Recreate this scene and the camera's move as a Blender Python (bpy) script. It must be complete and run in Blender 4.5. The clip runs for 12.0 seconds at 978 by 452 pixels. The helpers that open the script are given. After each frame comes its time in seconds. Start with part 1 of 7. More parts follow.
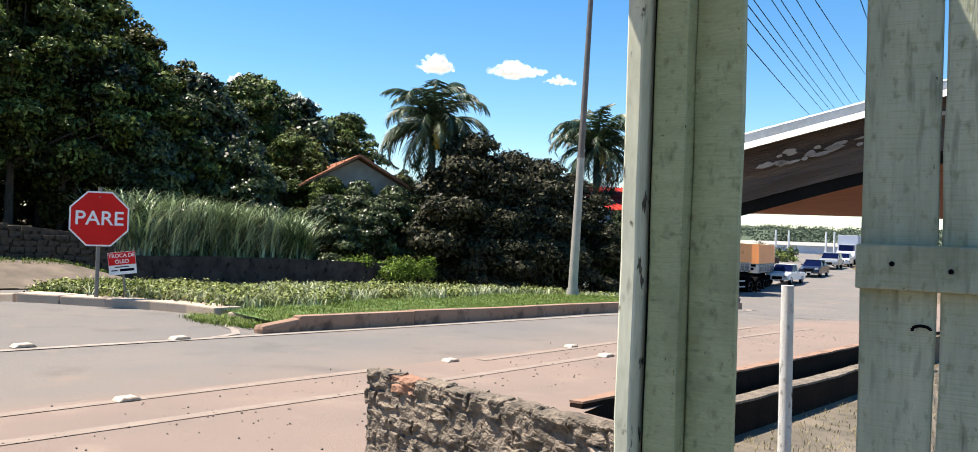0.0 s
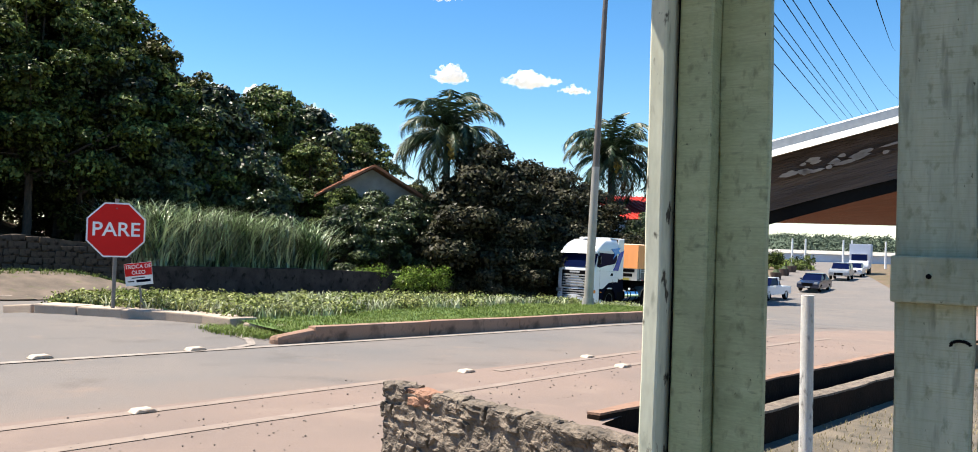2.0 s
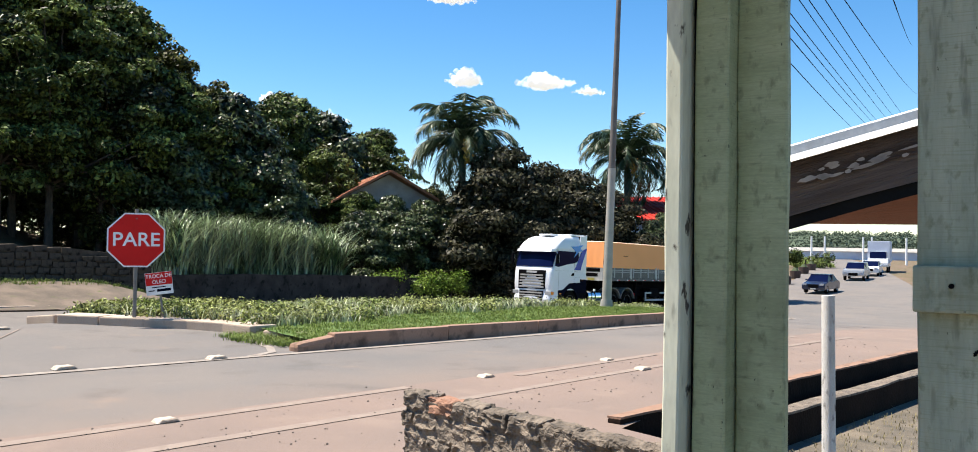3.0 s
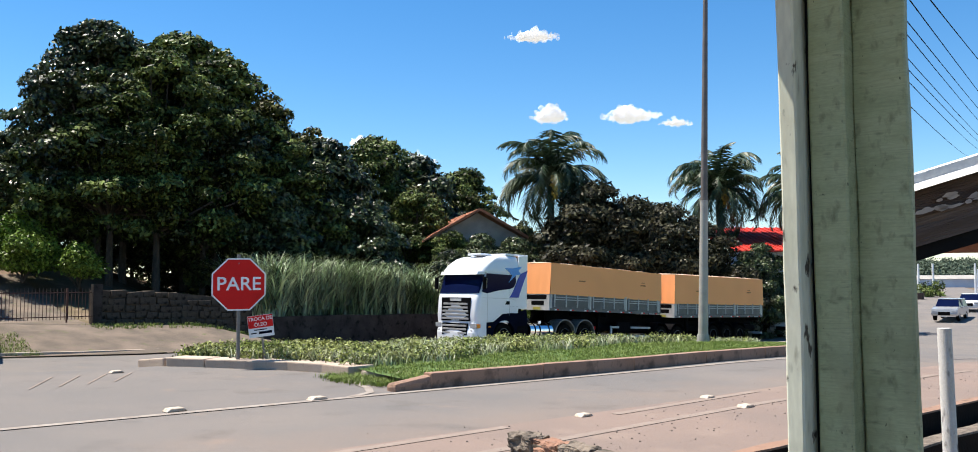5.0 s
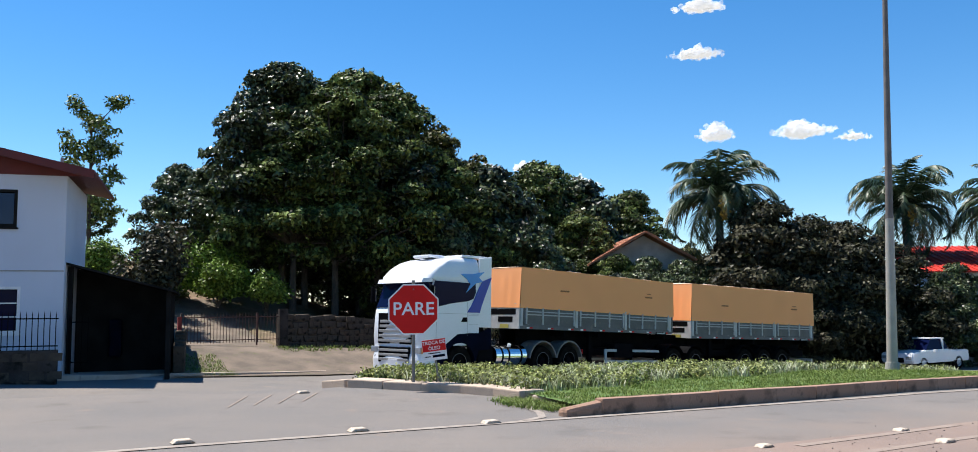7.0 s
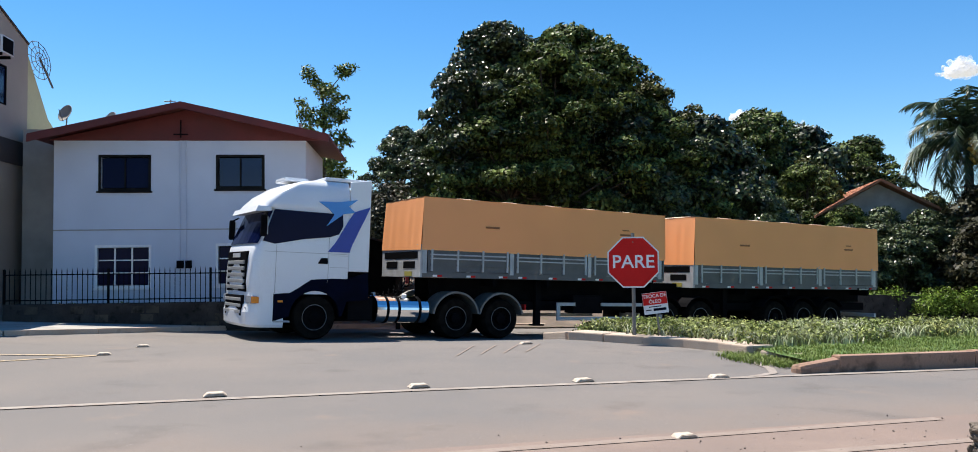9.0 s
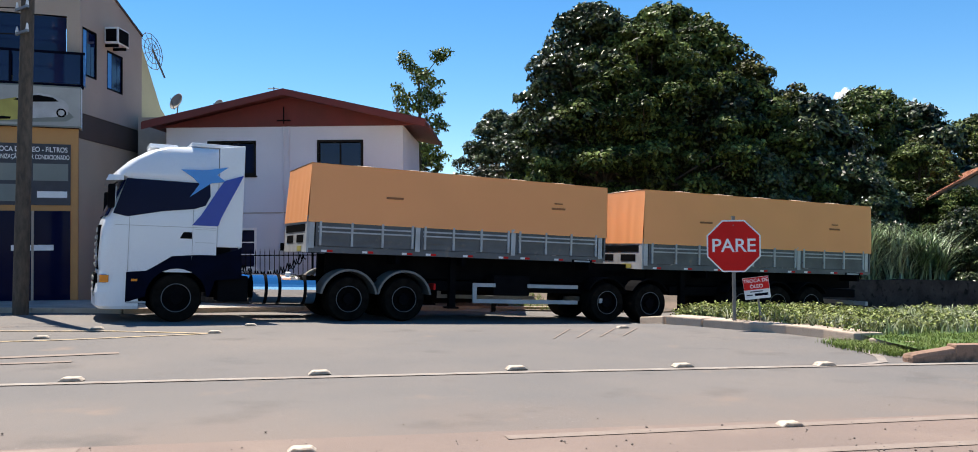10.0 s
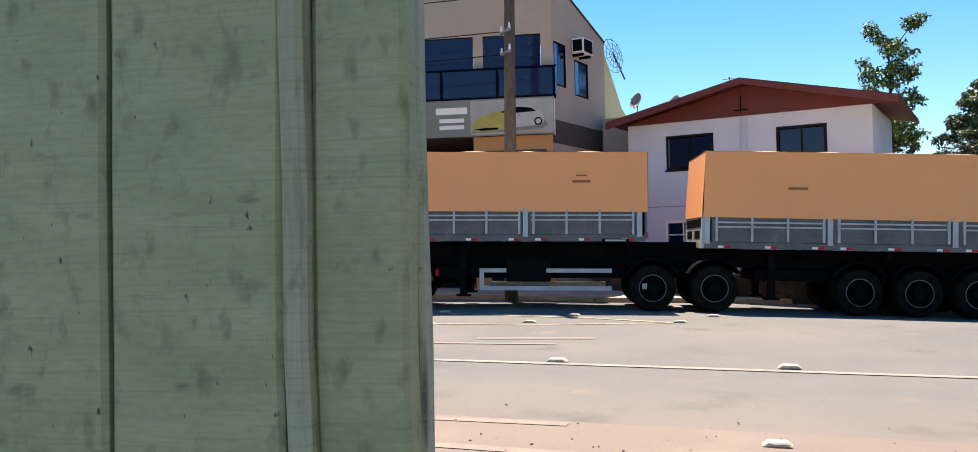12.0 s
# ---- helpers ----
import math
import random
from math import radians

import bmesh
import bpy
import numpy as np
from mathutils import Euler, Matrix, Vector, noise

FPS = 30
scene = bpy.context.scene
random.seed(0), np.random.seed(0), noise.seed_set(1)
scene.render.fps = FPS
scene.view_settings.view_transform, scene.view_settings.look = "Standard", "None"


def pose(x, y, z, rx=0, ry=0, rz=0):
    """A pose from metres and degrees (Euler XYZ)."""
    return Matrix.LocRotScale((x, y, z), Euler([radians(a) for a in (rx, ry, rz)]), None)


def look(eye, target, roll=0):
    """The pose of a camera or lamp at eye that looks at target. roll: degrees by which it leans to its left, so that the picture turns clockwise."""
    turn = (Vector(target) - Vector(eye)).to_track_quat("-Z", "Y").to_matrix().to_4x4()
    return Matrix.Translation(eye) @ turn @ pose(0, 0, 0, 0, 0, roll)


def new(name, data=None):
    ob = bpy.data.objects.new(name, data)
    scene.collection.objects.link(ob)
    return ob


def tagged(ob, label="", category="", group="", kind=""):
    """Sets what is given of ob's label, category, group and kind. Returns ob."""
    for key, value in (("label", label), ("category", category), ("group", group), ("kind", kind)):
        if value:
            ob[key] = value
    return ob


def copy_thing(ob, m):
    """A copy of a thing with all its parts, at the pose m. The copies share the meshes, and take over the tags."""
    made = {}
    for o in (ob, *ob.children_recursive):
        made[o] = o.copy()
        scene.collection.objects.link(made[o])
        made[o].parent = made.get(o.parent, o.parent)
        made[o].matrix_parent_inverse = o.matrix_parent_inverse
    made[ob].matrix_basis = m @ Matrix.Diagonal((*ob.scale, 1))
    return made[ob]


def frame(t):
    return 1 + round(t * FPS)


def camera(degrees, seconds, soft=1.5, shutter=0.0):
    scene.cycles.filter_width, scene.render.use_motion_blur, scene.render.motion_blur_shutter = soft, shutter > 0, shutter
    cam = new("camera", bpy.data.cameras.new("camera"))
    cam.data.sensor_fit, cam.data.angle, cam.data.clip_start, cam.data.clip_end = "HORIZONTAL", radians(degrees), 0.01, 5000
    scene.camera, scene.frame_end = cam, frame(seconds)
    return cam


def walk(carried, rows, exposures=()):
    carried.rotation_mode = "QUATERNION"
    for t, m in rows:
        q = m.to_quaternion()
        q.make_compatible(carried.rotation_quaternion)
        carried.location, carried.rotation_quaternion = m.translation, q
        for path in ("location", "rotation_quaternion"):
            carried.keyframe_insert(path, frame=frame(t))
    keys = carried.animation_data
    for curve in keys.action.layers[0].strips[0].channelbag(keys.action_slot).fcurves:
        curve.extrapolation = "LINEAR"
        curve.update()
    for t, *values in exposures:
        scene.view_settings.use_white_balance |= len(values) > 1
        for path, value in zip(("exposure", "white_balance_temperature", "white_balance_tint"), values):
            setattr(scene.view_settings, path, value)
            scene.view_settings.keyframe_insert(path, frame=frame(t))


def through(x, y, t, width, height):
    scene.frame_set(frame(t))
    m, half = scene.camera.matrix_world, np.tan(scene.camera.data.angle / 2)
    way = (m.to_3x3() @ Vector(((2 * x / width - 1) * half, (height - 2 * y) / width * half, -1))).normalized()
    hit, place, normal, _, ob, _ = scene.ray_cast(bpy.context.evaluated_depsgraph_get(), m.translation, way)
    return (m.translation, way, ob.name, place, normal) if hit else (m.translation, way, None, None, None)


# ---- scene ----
cam = camera(58.78, 12.0, 0.9)
PATH = [
    (0, pose(-0.712, 0.651, 1.504, 90.549, -2.031, -0.966)),
    (0.5, pose(-0.720, 0.662, 1.506, 90.787, -2.058, -0.802)),
    (1, pose(-0.719, 0.684, 1.508, 91.062, -2.023, -0.612)),
    (1.5, pose(-0.718, 0.700, 1.510, 91.195, -1.903, -0.297)),
    (2, pose(-0.722, 0.701, 1.510, 91.140, -1.840, -0.001)),
    (2.5, pose(-0.725, 0.697, 1.523, 91.164, -1.431, 0.499)),
    (4.5, pose(-0.761, 0.675, 1.551, 92.788, 0.306, 4.905)),
    (5, pose(-0.780, 0.671, 1.558, 93.658, 0.371, 7.008)),
    (5.5, pose(-0.792, 0.667, 1.563, 94.187, 0.279, 8.502)),
    (6, pose(-0.808, 0.647, 1.562, 94.619, 0.205, 10.711)),
    (6.5, pose(-0.823, 0.642, 1.564, 95.017, 0.312, 13.849)),
    (7, pose(-0.839, 0.586, 1.581, 95.284, 0.489, 17.809)),
    (9, pose(-0.994, 0.608, 1.534, 92.495, 0.629, 31.738)),
    (9.5, pose(-1.013, 0.601, 1.532, 91.998, 0.555, 32.940)),
    (10, pose(-1.028, 0.574, 1.532, 91.448, 0.417, 37.899)),
    (10.5, pose(-1.038, 0.535, 1.532, 91.187, 0.546, 45.702)),
    (11, pose(-1.042, 0.506, 1.543, 91.067, 0.599, 51.889)),
    (11.5, pose(-1.040, 0.519, 1.535, 91.102, 0.818, 59.358)),
    (12, pose(-1.057, 0.490, 1.527, 91.334, 1.242, 67.392)),
]
walk(cam, PATH, exposures=((0.0, 1.12, 7050, 10), (2.5, 1.05, 6950, 10), (5.5, 0.86, 6700, 10), (7.0, 0.8, 6500, 10), (9.5, 0.8, 6700, 10), (10.5, 0.98, 6850, 10), (12.0, 1.22, 7150, 10)))

# ---- daylight ----
SUN_AZ, SUN_EL = 77.0, 65.0          # degrees: left of straight ahead, above the horizon
world = bpy.data.worlds.new("sky")
scene.world = world
world.use_nodes = True
_n = world.node_tree.nodes
_sky = _n.new("ShaderNodeTexSky")
_sky.sky_type, _sky.sun_disc = "NISHITA", False
_sky.sun_elevation, _sky.sun_rotation = radians(SUN_EL), radians(-SUN_AZ)
_sky.altitude, _sky.air_density, _sky.dust_density, _sky.ozone_density = 400, 1.0, 0.0, 4.0
_hue = _n.new("ShaderNodeHueSaturation")
_hue.inputs["Saturation"].default_value, _hue.inputs["Value"].default_value = 1.3, 1.04
world.node_tree.links.new(_sky.outputs[0], _hue.inputs["Color"])
world.node_tree.links.new(_hue.outputs[0], _n["Background"].inputs[0])
_n["Background"].inputs[1].default_value = 0.092
sun = new("sun", bpy.data.lights.new("sun", "SUN"))
sun.data.energy, sun.data.angle, sun.data.color = 5.3, radians(0.5), (1.0, 0.95, 0.87)
_d = Vector((-math.sin(radians(SUN_AZ)) * math.cos(radians(SUN_EL)), math.cos(radians(SUN_AZ)) * math.cos(radians(SUN_EL)), math.sin(radians(SUN_EL))))
sun.matrix_world = look(_d * 50, (0, 0, 0))


# ---- materials ----
def mat(name, c1, c2, scale=4.0, rough=0.7, bump=0.15, metal=0.0, fine=60.0, dirt=None, dirt_amount=0.45, spec=0.4, island=0.0, stretch=(1, 1, 1)):
    """Two colours mixed by a coarse noise, a fine grain over them, optional stains."""
    m = bpy.data.materials.new(name)
    m.use_nodes = True
    nt, N = m.node_tree, m.node_tree.nodes
    b = N["Principled BSDF"]
    tc = N.new("ShaderNodeTexCoord")
    mp = N.new("ShaderNodeMapping")
    mp.inputs["Scale"].default_value = stretch
    nt.links.new(tc.outputs["Object"], mp.inputs[0])

    def noise_tex(sc, detail):
        t = N.new("ShaderNodeTexNoise")
        t.inputs["Scale"].default_value, t.inputs["Detail"].default_value = sc, detail
        nt.links.new(mp.outputs[0], t.inputs["Vector"])
        return t

    def mix(fac, a, bb, mode="MIX"):
        x = N.new("ShaderNodeMix")
        x.data_type, x.blend_type = "RGBA", mode
        for sock, v in ((x.inputs[0], fac), (x.inputs[6], a), (x.inputs[7], bb)):
            if isinstance(v, (tuple, list)):
                sock.default_value = (*v[:3], 1)
            elif isinstance(v, (int, float)):
                sock.default_value = v
            else:
                nt.links.new(v, sock)
        return x.outputs[2]

    def ramp(src, lo, hi):
        r = N.new("ShaderNodeMapRange")
        r.inputs["From Min"].default_value, r.inputs["From Max"].default_value = lo, hi
        nt.links.new(src, r.inputs["Value"])
        return r.outputs[0]

    big, small = noise_tex(scale, 5), noise_tex(fine, 3)
    col = mix(ramp(big.outputs[0], 0.35, 0.65), c1, c2)
    grain = N.new("ShaderNodeMapRange")
    grain.inputs["To Min"].default_value, grain.inputs["To Max"].default_value = 0.78, 1.18
    nt.links.new(small.outputs[0], grain.inputs["Value"])
    g3 = N.new("ShaderNodeCombineColor")
    for i in range(3):
        nt.links.new(grain.outputs[0], g3.inputs[i])
    col = mix(1.0, col, g3.outputs[0], "MULTIPLY")
    if dirt:
        st = noise_tex(scale * 2.7, 8)
        col = mix(ramp(st.outputs[0], 1 - dirt_amount, 1 - dirt_amount + 0.16), col, dirt)
    if island:
        gi = N.new("ShaderNodeNewGeometry")
        hv = N.new("ShaderNodeHueSaturation")
        mr = N.new("ShaderNodeMapRange")
        mr.inputs["To Min"].default_value, mr.inputs["To Max"].default_value = 1 - island, 1 + island
        nt.links.new(gi.outputs["Random Per Island"], mr.inputs["Value"])
        nt.links.new(mr.outputs[0], hv.inputs["Value"])
        nt.links.new(col, hv.inputs["Color"])
        col = hv.outputs[0]
    nt.links.new(col, b.inputs["Base Color"])
    b.inputs["Roughness"].default_value, b.inputs["Metallic"].default_value = rough, metal
    b.inputs["Specular IOR Level"].default_value = spec
    if bump:
        bp = N.new("ShaderNodeBump")
        bp.inputs["Strength"].default_value, bp.inputs["Distance"].default_value = bump, 0.02
        nt.links.new(small.outputs[0], bp.inputs["Height"])
        nt.links.new(bp.outputs[0], b.inputs["Normal"])
    return m


def leaf_mat(name, c1, c2, vary=0.45, rough=0.45, through=0.1, spec=0.12):
    m = mat(name, c1, c2, 0.6, rough, 0, fine=9.0, island=vary, spec=spec)
    b = m.node_tree.nodes["Principled BSDF"]
    b.inputs["Transmission Weight"].default_value = 0
    N, L = m.node_tree.nodes, m.node_tree.links
    tr, ad = N.new("ShaderNodeBsdfTranslucent"), N.new("ShaderNodeMixShader")
    ad.inputs[0].default_value = through
    src = b.inputs["Base Color"].links[0].from_socket
    L.new(src, tr.inputs[0])
    L.new(b.outputs[0], ad.inputs[1])
    L.new(tr.outputs[0], ad.inputs[2])
    L.new(ad.outputs[0], N["Material Output"].inputs[0])
    return m


def cloud_mat():
    """Vapour brightened by an added glow, half clear, so that overlapping puffs fade at the rim."""
    m = mat("cloud", (0.95, 0.95, 0.95), (0.92, 0.92, 0.94), 0.02, 1.0, 0.0, fine=0.1, spec=0)
    N, L = m.node_tree.nodes, m.node_tree.links
    b = N["Principled BSDF"]
    # emission added to lift the grey undersides
    b.inputs["Emission Color"].default_value, b.inputs["Emission Strength"].default_value = (1, 1, 1, 1), 0.24
    tr, mx = N.new("ShaderNodeBsdfTransparent"), N.new("ShaderNodeMixShader")
    mx.inputs[0].default_value = 0.8
    L.new(b.outputs[0], mx.inputs[1])
    L.new(tr.outputs[0], mx.inputs[2])
    L.new(mx.outputs[0], N["Material Output"].inputs[0])
    return m


def dusted(m, dust):
    """Lays road dust over a material: heavier towards the near verge of the main road."""
    N, L = m.node_tree.nodes, m.node_tree.links
    b = N["Principled BSDF"]
    src = b.inputs["Base Color"].links[0].from_socket
    tc, dot, nz, rg, add, cl, mx = (N.new("ShaderNode" + k) for k in ("TexCoord", "VectorMath", "TexNoise", "MapRange", "Math", "MapRange", "Mix"))
    dot.operation = "DOT_PRODUCT"
    dot.inputs[1].default_value = (-0.75995, 0.64996, 0)
    L.new(tc.outputs["Object"], dot.inputs[0])
    rg.inputs["From Min"].default_value, rg.inputs["From Max"].default_value = 10.2, 6.9
    rg.clamp = False
    L.new(dot.outputs["Value"], rg.inputs["Value"])
    nz.inputs["Scale"].default_value, nz.inputs["Detail"].default_value = 0.9, 6
    L.new(tc.outputs["Object"], nz.inputs["Vector"])
    L.new(rg.outputs[0], add.inputs[0])
    L.new(nz.outputs[0], add.inputs[1])
    cl.inputs["From Min"].default_value, cl.inputs["From Max"].default_value = 0.6, 1.6
    L.new(add.outputs[0], cl.inputs["Value"])
    mx.data_type = "RGBA"
    mx.inputs[7].default_value = (*dust, 1)
    L.new(cl.outputs[0], mx.inputs[0])
    L.new(src, mx.inputs[6])
    L.new(mx.outputs[2], b.inputs["Base Color"])
    return m


def speckled(m, colour, scale, stretch, lo, hi):
    """Adds small stains, saw marks or chips of another colour over a material."""
    N, L = m.node_tree.nodes, m.node_tree.links
    b = N["Principled BSDF"]
    src = b.inputs["Base Color"].links[0].from_socket
    tc, mp, nz, rg, mx = (N.new("ShaderNode" + k) for k in ("TexCoord", "Mapping", "TexNoise", "MapRange", "Mix"))
    mp.inputs["Scale"].default_value = stretch
    L.new(tc.outputs["Object"], mp.inputs[0])
    L.new(mp.outputs[0], nz.inputs["Vector"])
    nz.inputs["Scale"].default_value, nz.inputs["Detail"].default_value = scale, 7
    rg.inputs["From Min"].default_value, rg.inputs["From Max"].default_value = lo, hi
    L.new(nz.outputs[0], rg.inputs["Value"])
    mx.data_type = "RGBA"
    mx.inputs[7].default_value = (*colour, 1)
    L.new(rg.outputs[0], mx.inputs[0])
    L.new(src, mx.inputs[6])
    L.new(mx.outputs[2], b.inputs["Base Color"])


M = dict(
    asphalt=mat("asphalt", (0.155, 0.145, 0.138), (0.19, 0.168, 0.152), 0.35, 0.85, 0.5, fine=120, dirt=(0.24, 0.185, 0.15), dirt_amount=0.36, spec=0.15),
    dusty=mat("dusty_asphalt", (0.23, 0.168, 0.137), (0.195, 0.148, 0.124), 0.5, 0.9, 0.5, fine=120, dirt=(0.24, 0.18, 0.145), dirt_amount=0.45),
    soil=mat("soil", (0.16, 0.105, 0.07), (0.1, 0.085, 0.04), 0.6, 0.95, 0.7, fine=25, dirt=(0.2, 0.15, 0.1)),
    drygrass=mat("dry_grass", (0.17, 0.14, 0.105), (0.1, 0.085, 0.065), 1.5, 0.95, 0.8, fine=40, dirt=(0.08, 0.07, 0.055)),
    lawn=mat("lawn", (0.07, 0.13, 0.025), (0.1, 0.15, 0.035), 1.2, 0.9, 0.8, fine=50),
    line=mat("worn_line_paint", (0.315, 0.275, 0.235), (0.235, 0.2, 0.172), 3, 0.8, 0.3, dirt=(0.22, 0.17, 0.14), dirt_amount=0.5),
    yellow=mat("worn_yellow_paint", (0.5, 0.38, 0.2), (0.4, 0.3, 0.2), 3, 0.8, 0.3, dirt=(0.22, 0.18, 0.15), dirt_amount=0.5),
    faint=mat("dust_covered_paint", (0.262, 0.205, 0.168), (0.23, 0.178, 0.146), 3, 0.85, 0.3, dirt=(0.22, 0.17, 0.138), dirt_amount=0.52),
    stud=mat("road_stud_paint", (0.52, 0.45, 0.37), (0.4, 0.32, 0.25), 9, 0.7, 0.2, dirt=(0.25, 0.18, 0.12)),
    kerb=mat("kerb_concrete", (0.5, 0.41, 0.33), (0.4, 0.31, 0.24), 1.2, 0.9, 0.5, fine=40, dirt=(0.2, 0.15, 0.11), dirt_amount=0.33),
    kerb_red=mat("earth_stained_kerb", (0.26, 0.15, 0.1), (0.3, 0.19, 0.135), 1.0, 0.9, 0.5, fine=40, dirt=(0.1, 0.065, 0.045), dirt_amount=0.42),
    concrete=mat("concrete", (0.36, 0.34, 0.31), (0.27, 0.26, 0.24), 1.5, 0.9, 0.4, fine=50),
    darkwall=mat("mouldy_wall", (0.035, 0.031, 0.029), (0.065, 0.056, 0.05), 1.6, 0.95, 0.8, fine=20, dirt=(0.014, 0.014, 0.013), spec=0.04),
    roughwall=mat("rough_dark_stone", (0.1, 0.08, 0.062), (0.05, 0.042, 0.035), 1.8, 0.95, 1.0, fine=9, dirt=(0.018, 0.016, 0.014), dirt_amount=0.45, spec=0.05),
    # Earth brown darkened to near-black, painting the shade on the wall faces.
    shaded_earth=mat("shaded_earth_wall", (0.026, 0.017, 0.013), (0.016, 0.012, 0.01), 2.2, 0.95, 0.8, fine=25, dirt=(0.016, 0.012, 0.01), spec=0.05),
    rubble=mat("rough_mortar", (0.25, 0.2, 0.155), (0.12, 0.098, 0.078), 7, 0.95, 1.0, fine=45, dirt=(0.04, 0.034, 0.028), dirt_amount=0.46),
    clay=mat("clay_brick", (0.33, 0.17, 0.11), (0.22, 0.13, 0.09), 6, 0.9, 0.5, dirt=(0.15, 0.13, 0.11)),
    green=mat("green_painted_wood", (0.365, 0.4, 0.24), (0.3, 0.34, 0.195), 2.0, 0.6, 0.05, fine=20, dirt=(0.12, 0.14, 0.08), dirt_amount=0.36, stretch=(4, 4, 13)),
    green_worn=mat("weathered_green_wood", (0.43, 0.45, 0.34), (0.33, 0.36, 0.27), 2.2, 0.75, 0.3, fine=16, dirt=(0.1, 0.11, 0.08), dirt_amount=0.43, stretch=(6, 6, 0.9)),
    # Lighter copy of the green paint, standing in for sunlight on one board.
    sunlit_green=mat("sunlit_green_wood", (0.66, 0.66, 0.54), (0.56, 0.57, 0.45), 3, 0.8, 0.03, fine=25, dirt=(0.2, 0.2, 0.15), dirt_amount=0.38, stretch=(4, 4, 1)),
    oldwood=mat("old_fascia_wood", (0.15, 0.105, 0.085), (0.075, 0.052, 0.042), 3, 0.9, 0.8, fine=25, dirt=(0.035, 0.025, 0.02), dirt_amount=0.4, stretch=(0.8, 1, 9)),
    greywood=mat("bare_grey_wood", (0.2, 0.15, 0.125), (0.11, 0.082, 0.068), 3, 0.9, 0.7, fine=22, dirt=(0.05, 0.038, 0.03), dirt_amount=0.38, stretch=(0.6, 1, 10)),
    flake=mat("old_pale_paint", (0.5, 0.44, 0.39), (0.4, 0.34, 0.3), 9, 0.9, 0.2),
    soffit=mat("red_brown_boards", (0.27, 0.1, 0.055), (0.21, 0.08, 0.045), 4, 0.7, 0.3, stretch=(1, 8, 8)),
    whitemetal=mat("white_sheet_metal", (0.86, 0.85, 0.83), (0.74, 0.73, 0.7), 2, 0.5, 0.1),
    housewhite=mat("white_house_paint", (0.57, 0.61, 0.7), (0.52, 0.56, 0.65), 0.8, 0.8, 0.15, dirt=(0.45, 0.47, 0.5), dirt_amount=0.28),
    maroon=mat("maroon_wood", (0.13, 0.02, 0.018), (0.1, 0.018, 0.016), 2, 0.6, 0.2, stretch=(1, 6, 1)),
    beige=mat("beige_render", (0.42, 0.34, 0.28), (0.38, 0.31, 0.255), 0.8, 0.85, 0.2),
    cream=mat("cream_render", (0.62, 0.56, 0.33), (0.55, 0.5, 0.3), 0.8, 0.85, 0.2),
    brownband=mat("brown_band", (0.085, 0.055, 0.045), (0.07, 0.05, 0.04), 1, 0.8, 0.2),
    orangewall=mat("ochre_wall", (0.5, 0.27, 0.1), (0.44, 0.24, 0.1), 1, 0.85, 0.2),
    redpost=mat("worn_red_paint", (0.3, 0.03, 0.025), (0.2, 0.03, 0.025), 5, 0.7, 0.2),
    rooftile=mat("roof_tile", (0.42, 0.17, 0.09), (0.3, 0.13, 0.075), 3, 0.9, 0.5, dirt=(0.1, 0.07, 0.05)),
    redroof=mat("red_roof", (0.5, 0.04, 0.028), (0.4, 0.034, 0.025), 1, 0.7, 0.1, spec=0.15),
    # Near-black that paints shade in gaps and interiors; also dark window frames.
    dark=mat("shade_and_frame_black", (0.012, 0.012, 0.012), (0.02, 0.02, 0.02), 2, 0.95, 0.0, spec=0.0),
    black=mat("black_plastic", (0.004, 0.004, 0.005), (0.007, 0.007, 0.008), 3, 0.8, 0.05, spec=0.02),
    navy=mat("navy_skirt", (0.003, 0.005, 0.016), (0.003, 0.004, 0.01), 3, 0.7, 0.03, spec=0.02),
    rubber=mat("tyre_rubber", (0.007, 0.0065, 0.006), (0.014, 0.012, 0.01), 6, 0.95, 0.3, spec=0.0),
    steel=mat("galvanised_steel", (0.24, 0.25, 0.27), (0.32, 0.33, 0.34), 4, 0.45, 0.1, metal=0.7),
    greypost=mat("grey_post", (0.2, 0.19, 0.175), (0.15, 0.14, 0.13), 5, 0.6, 0.1, metal=0.2),
    lampgrey=mat("lamp_post_steel", (0.34, 0.31, 0.28), (0.42, 0.38, 0.34), 3, 0.55, 0.1, metal=0.2),
    lampdark=mat("weathered_lamp_steel", (0.13, 0.11, 0.1), (0.18, 0.15, 0.135), 3, 0.6, 0.1, metal=0.2),
    chrome=mat("polished_aluminium", (0.86, 0.87, 0.9), (0.8, 0.81, 0.84), 2, 0.08, 0.0, metal=1.0),
    truckwhite=mat("white_truck_paint", (0.76, 0.78, 0.81), (0.72, 0.74, 0.78), 1.2, 0.22, 0.02, spec=0.6),
    truckgrey=mat("grey_grille_plastic", (0.24, 0.24, 0.24), (0.3, 0.3, 0.3), 4, 0.4, 0.03),
    blue=mat("blue_decal", (0.01, 0.045, 0.33), (0.012, 0.05, 0.36), 2, 0.25, 0.0),
    lightblue=mat("light_blue_decal", (0.06, 0.3, 0.7), (0.05, 0.24, 0.62), 2, 0.25, 0.0),
    bedgrey=mat("grey_truck_bed", (0.13, 0.132, 0.138), (0.09, 0.092, 0.097), 1.5, 0.55, 0.1, dirt=(0.2, 0.16, 0.13), dirt_amount=0.4),
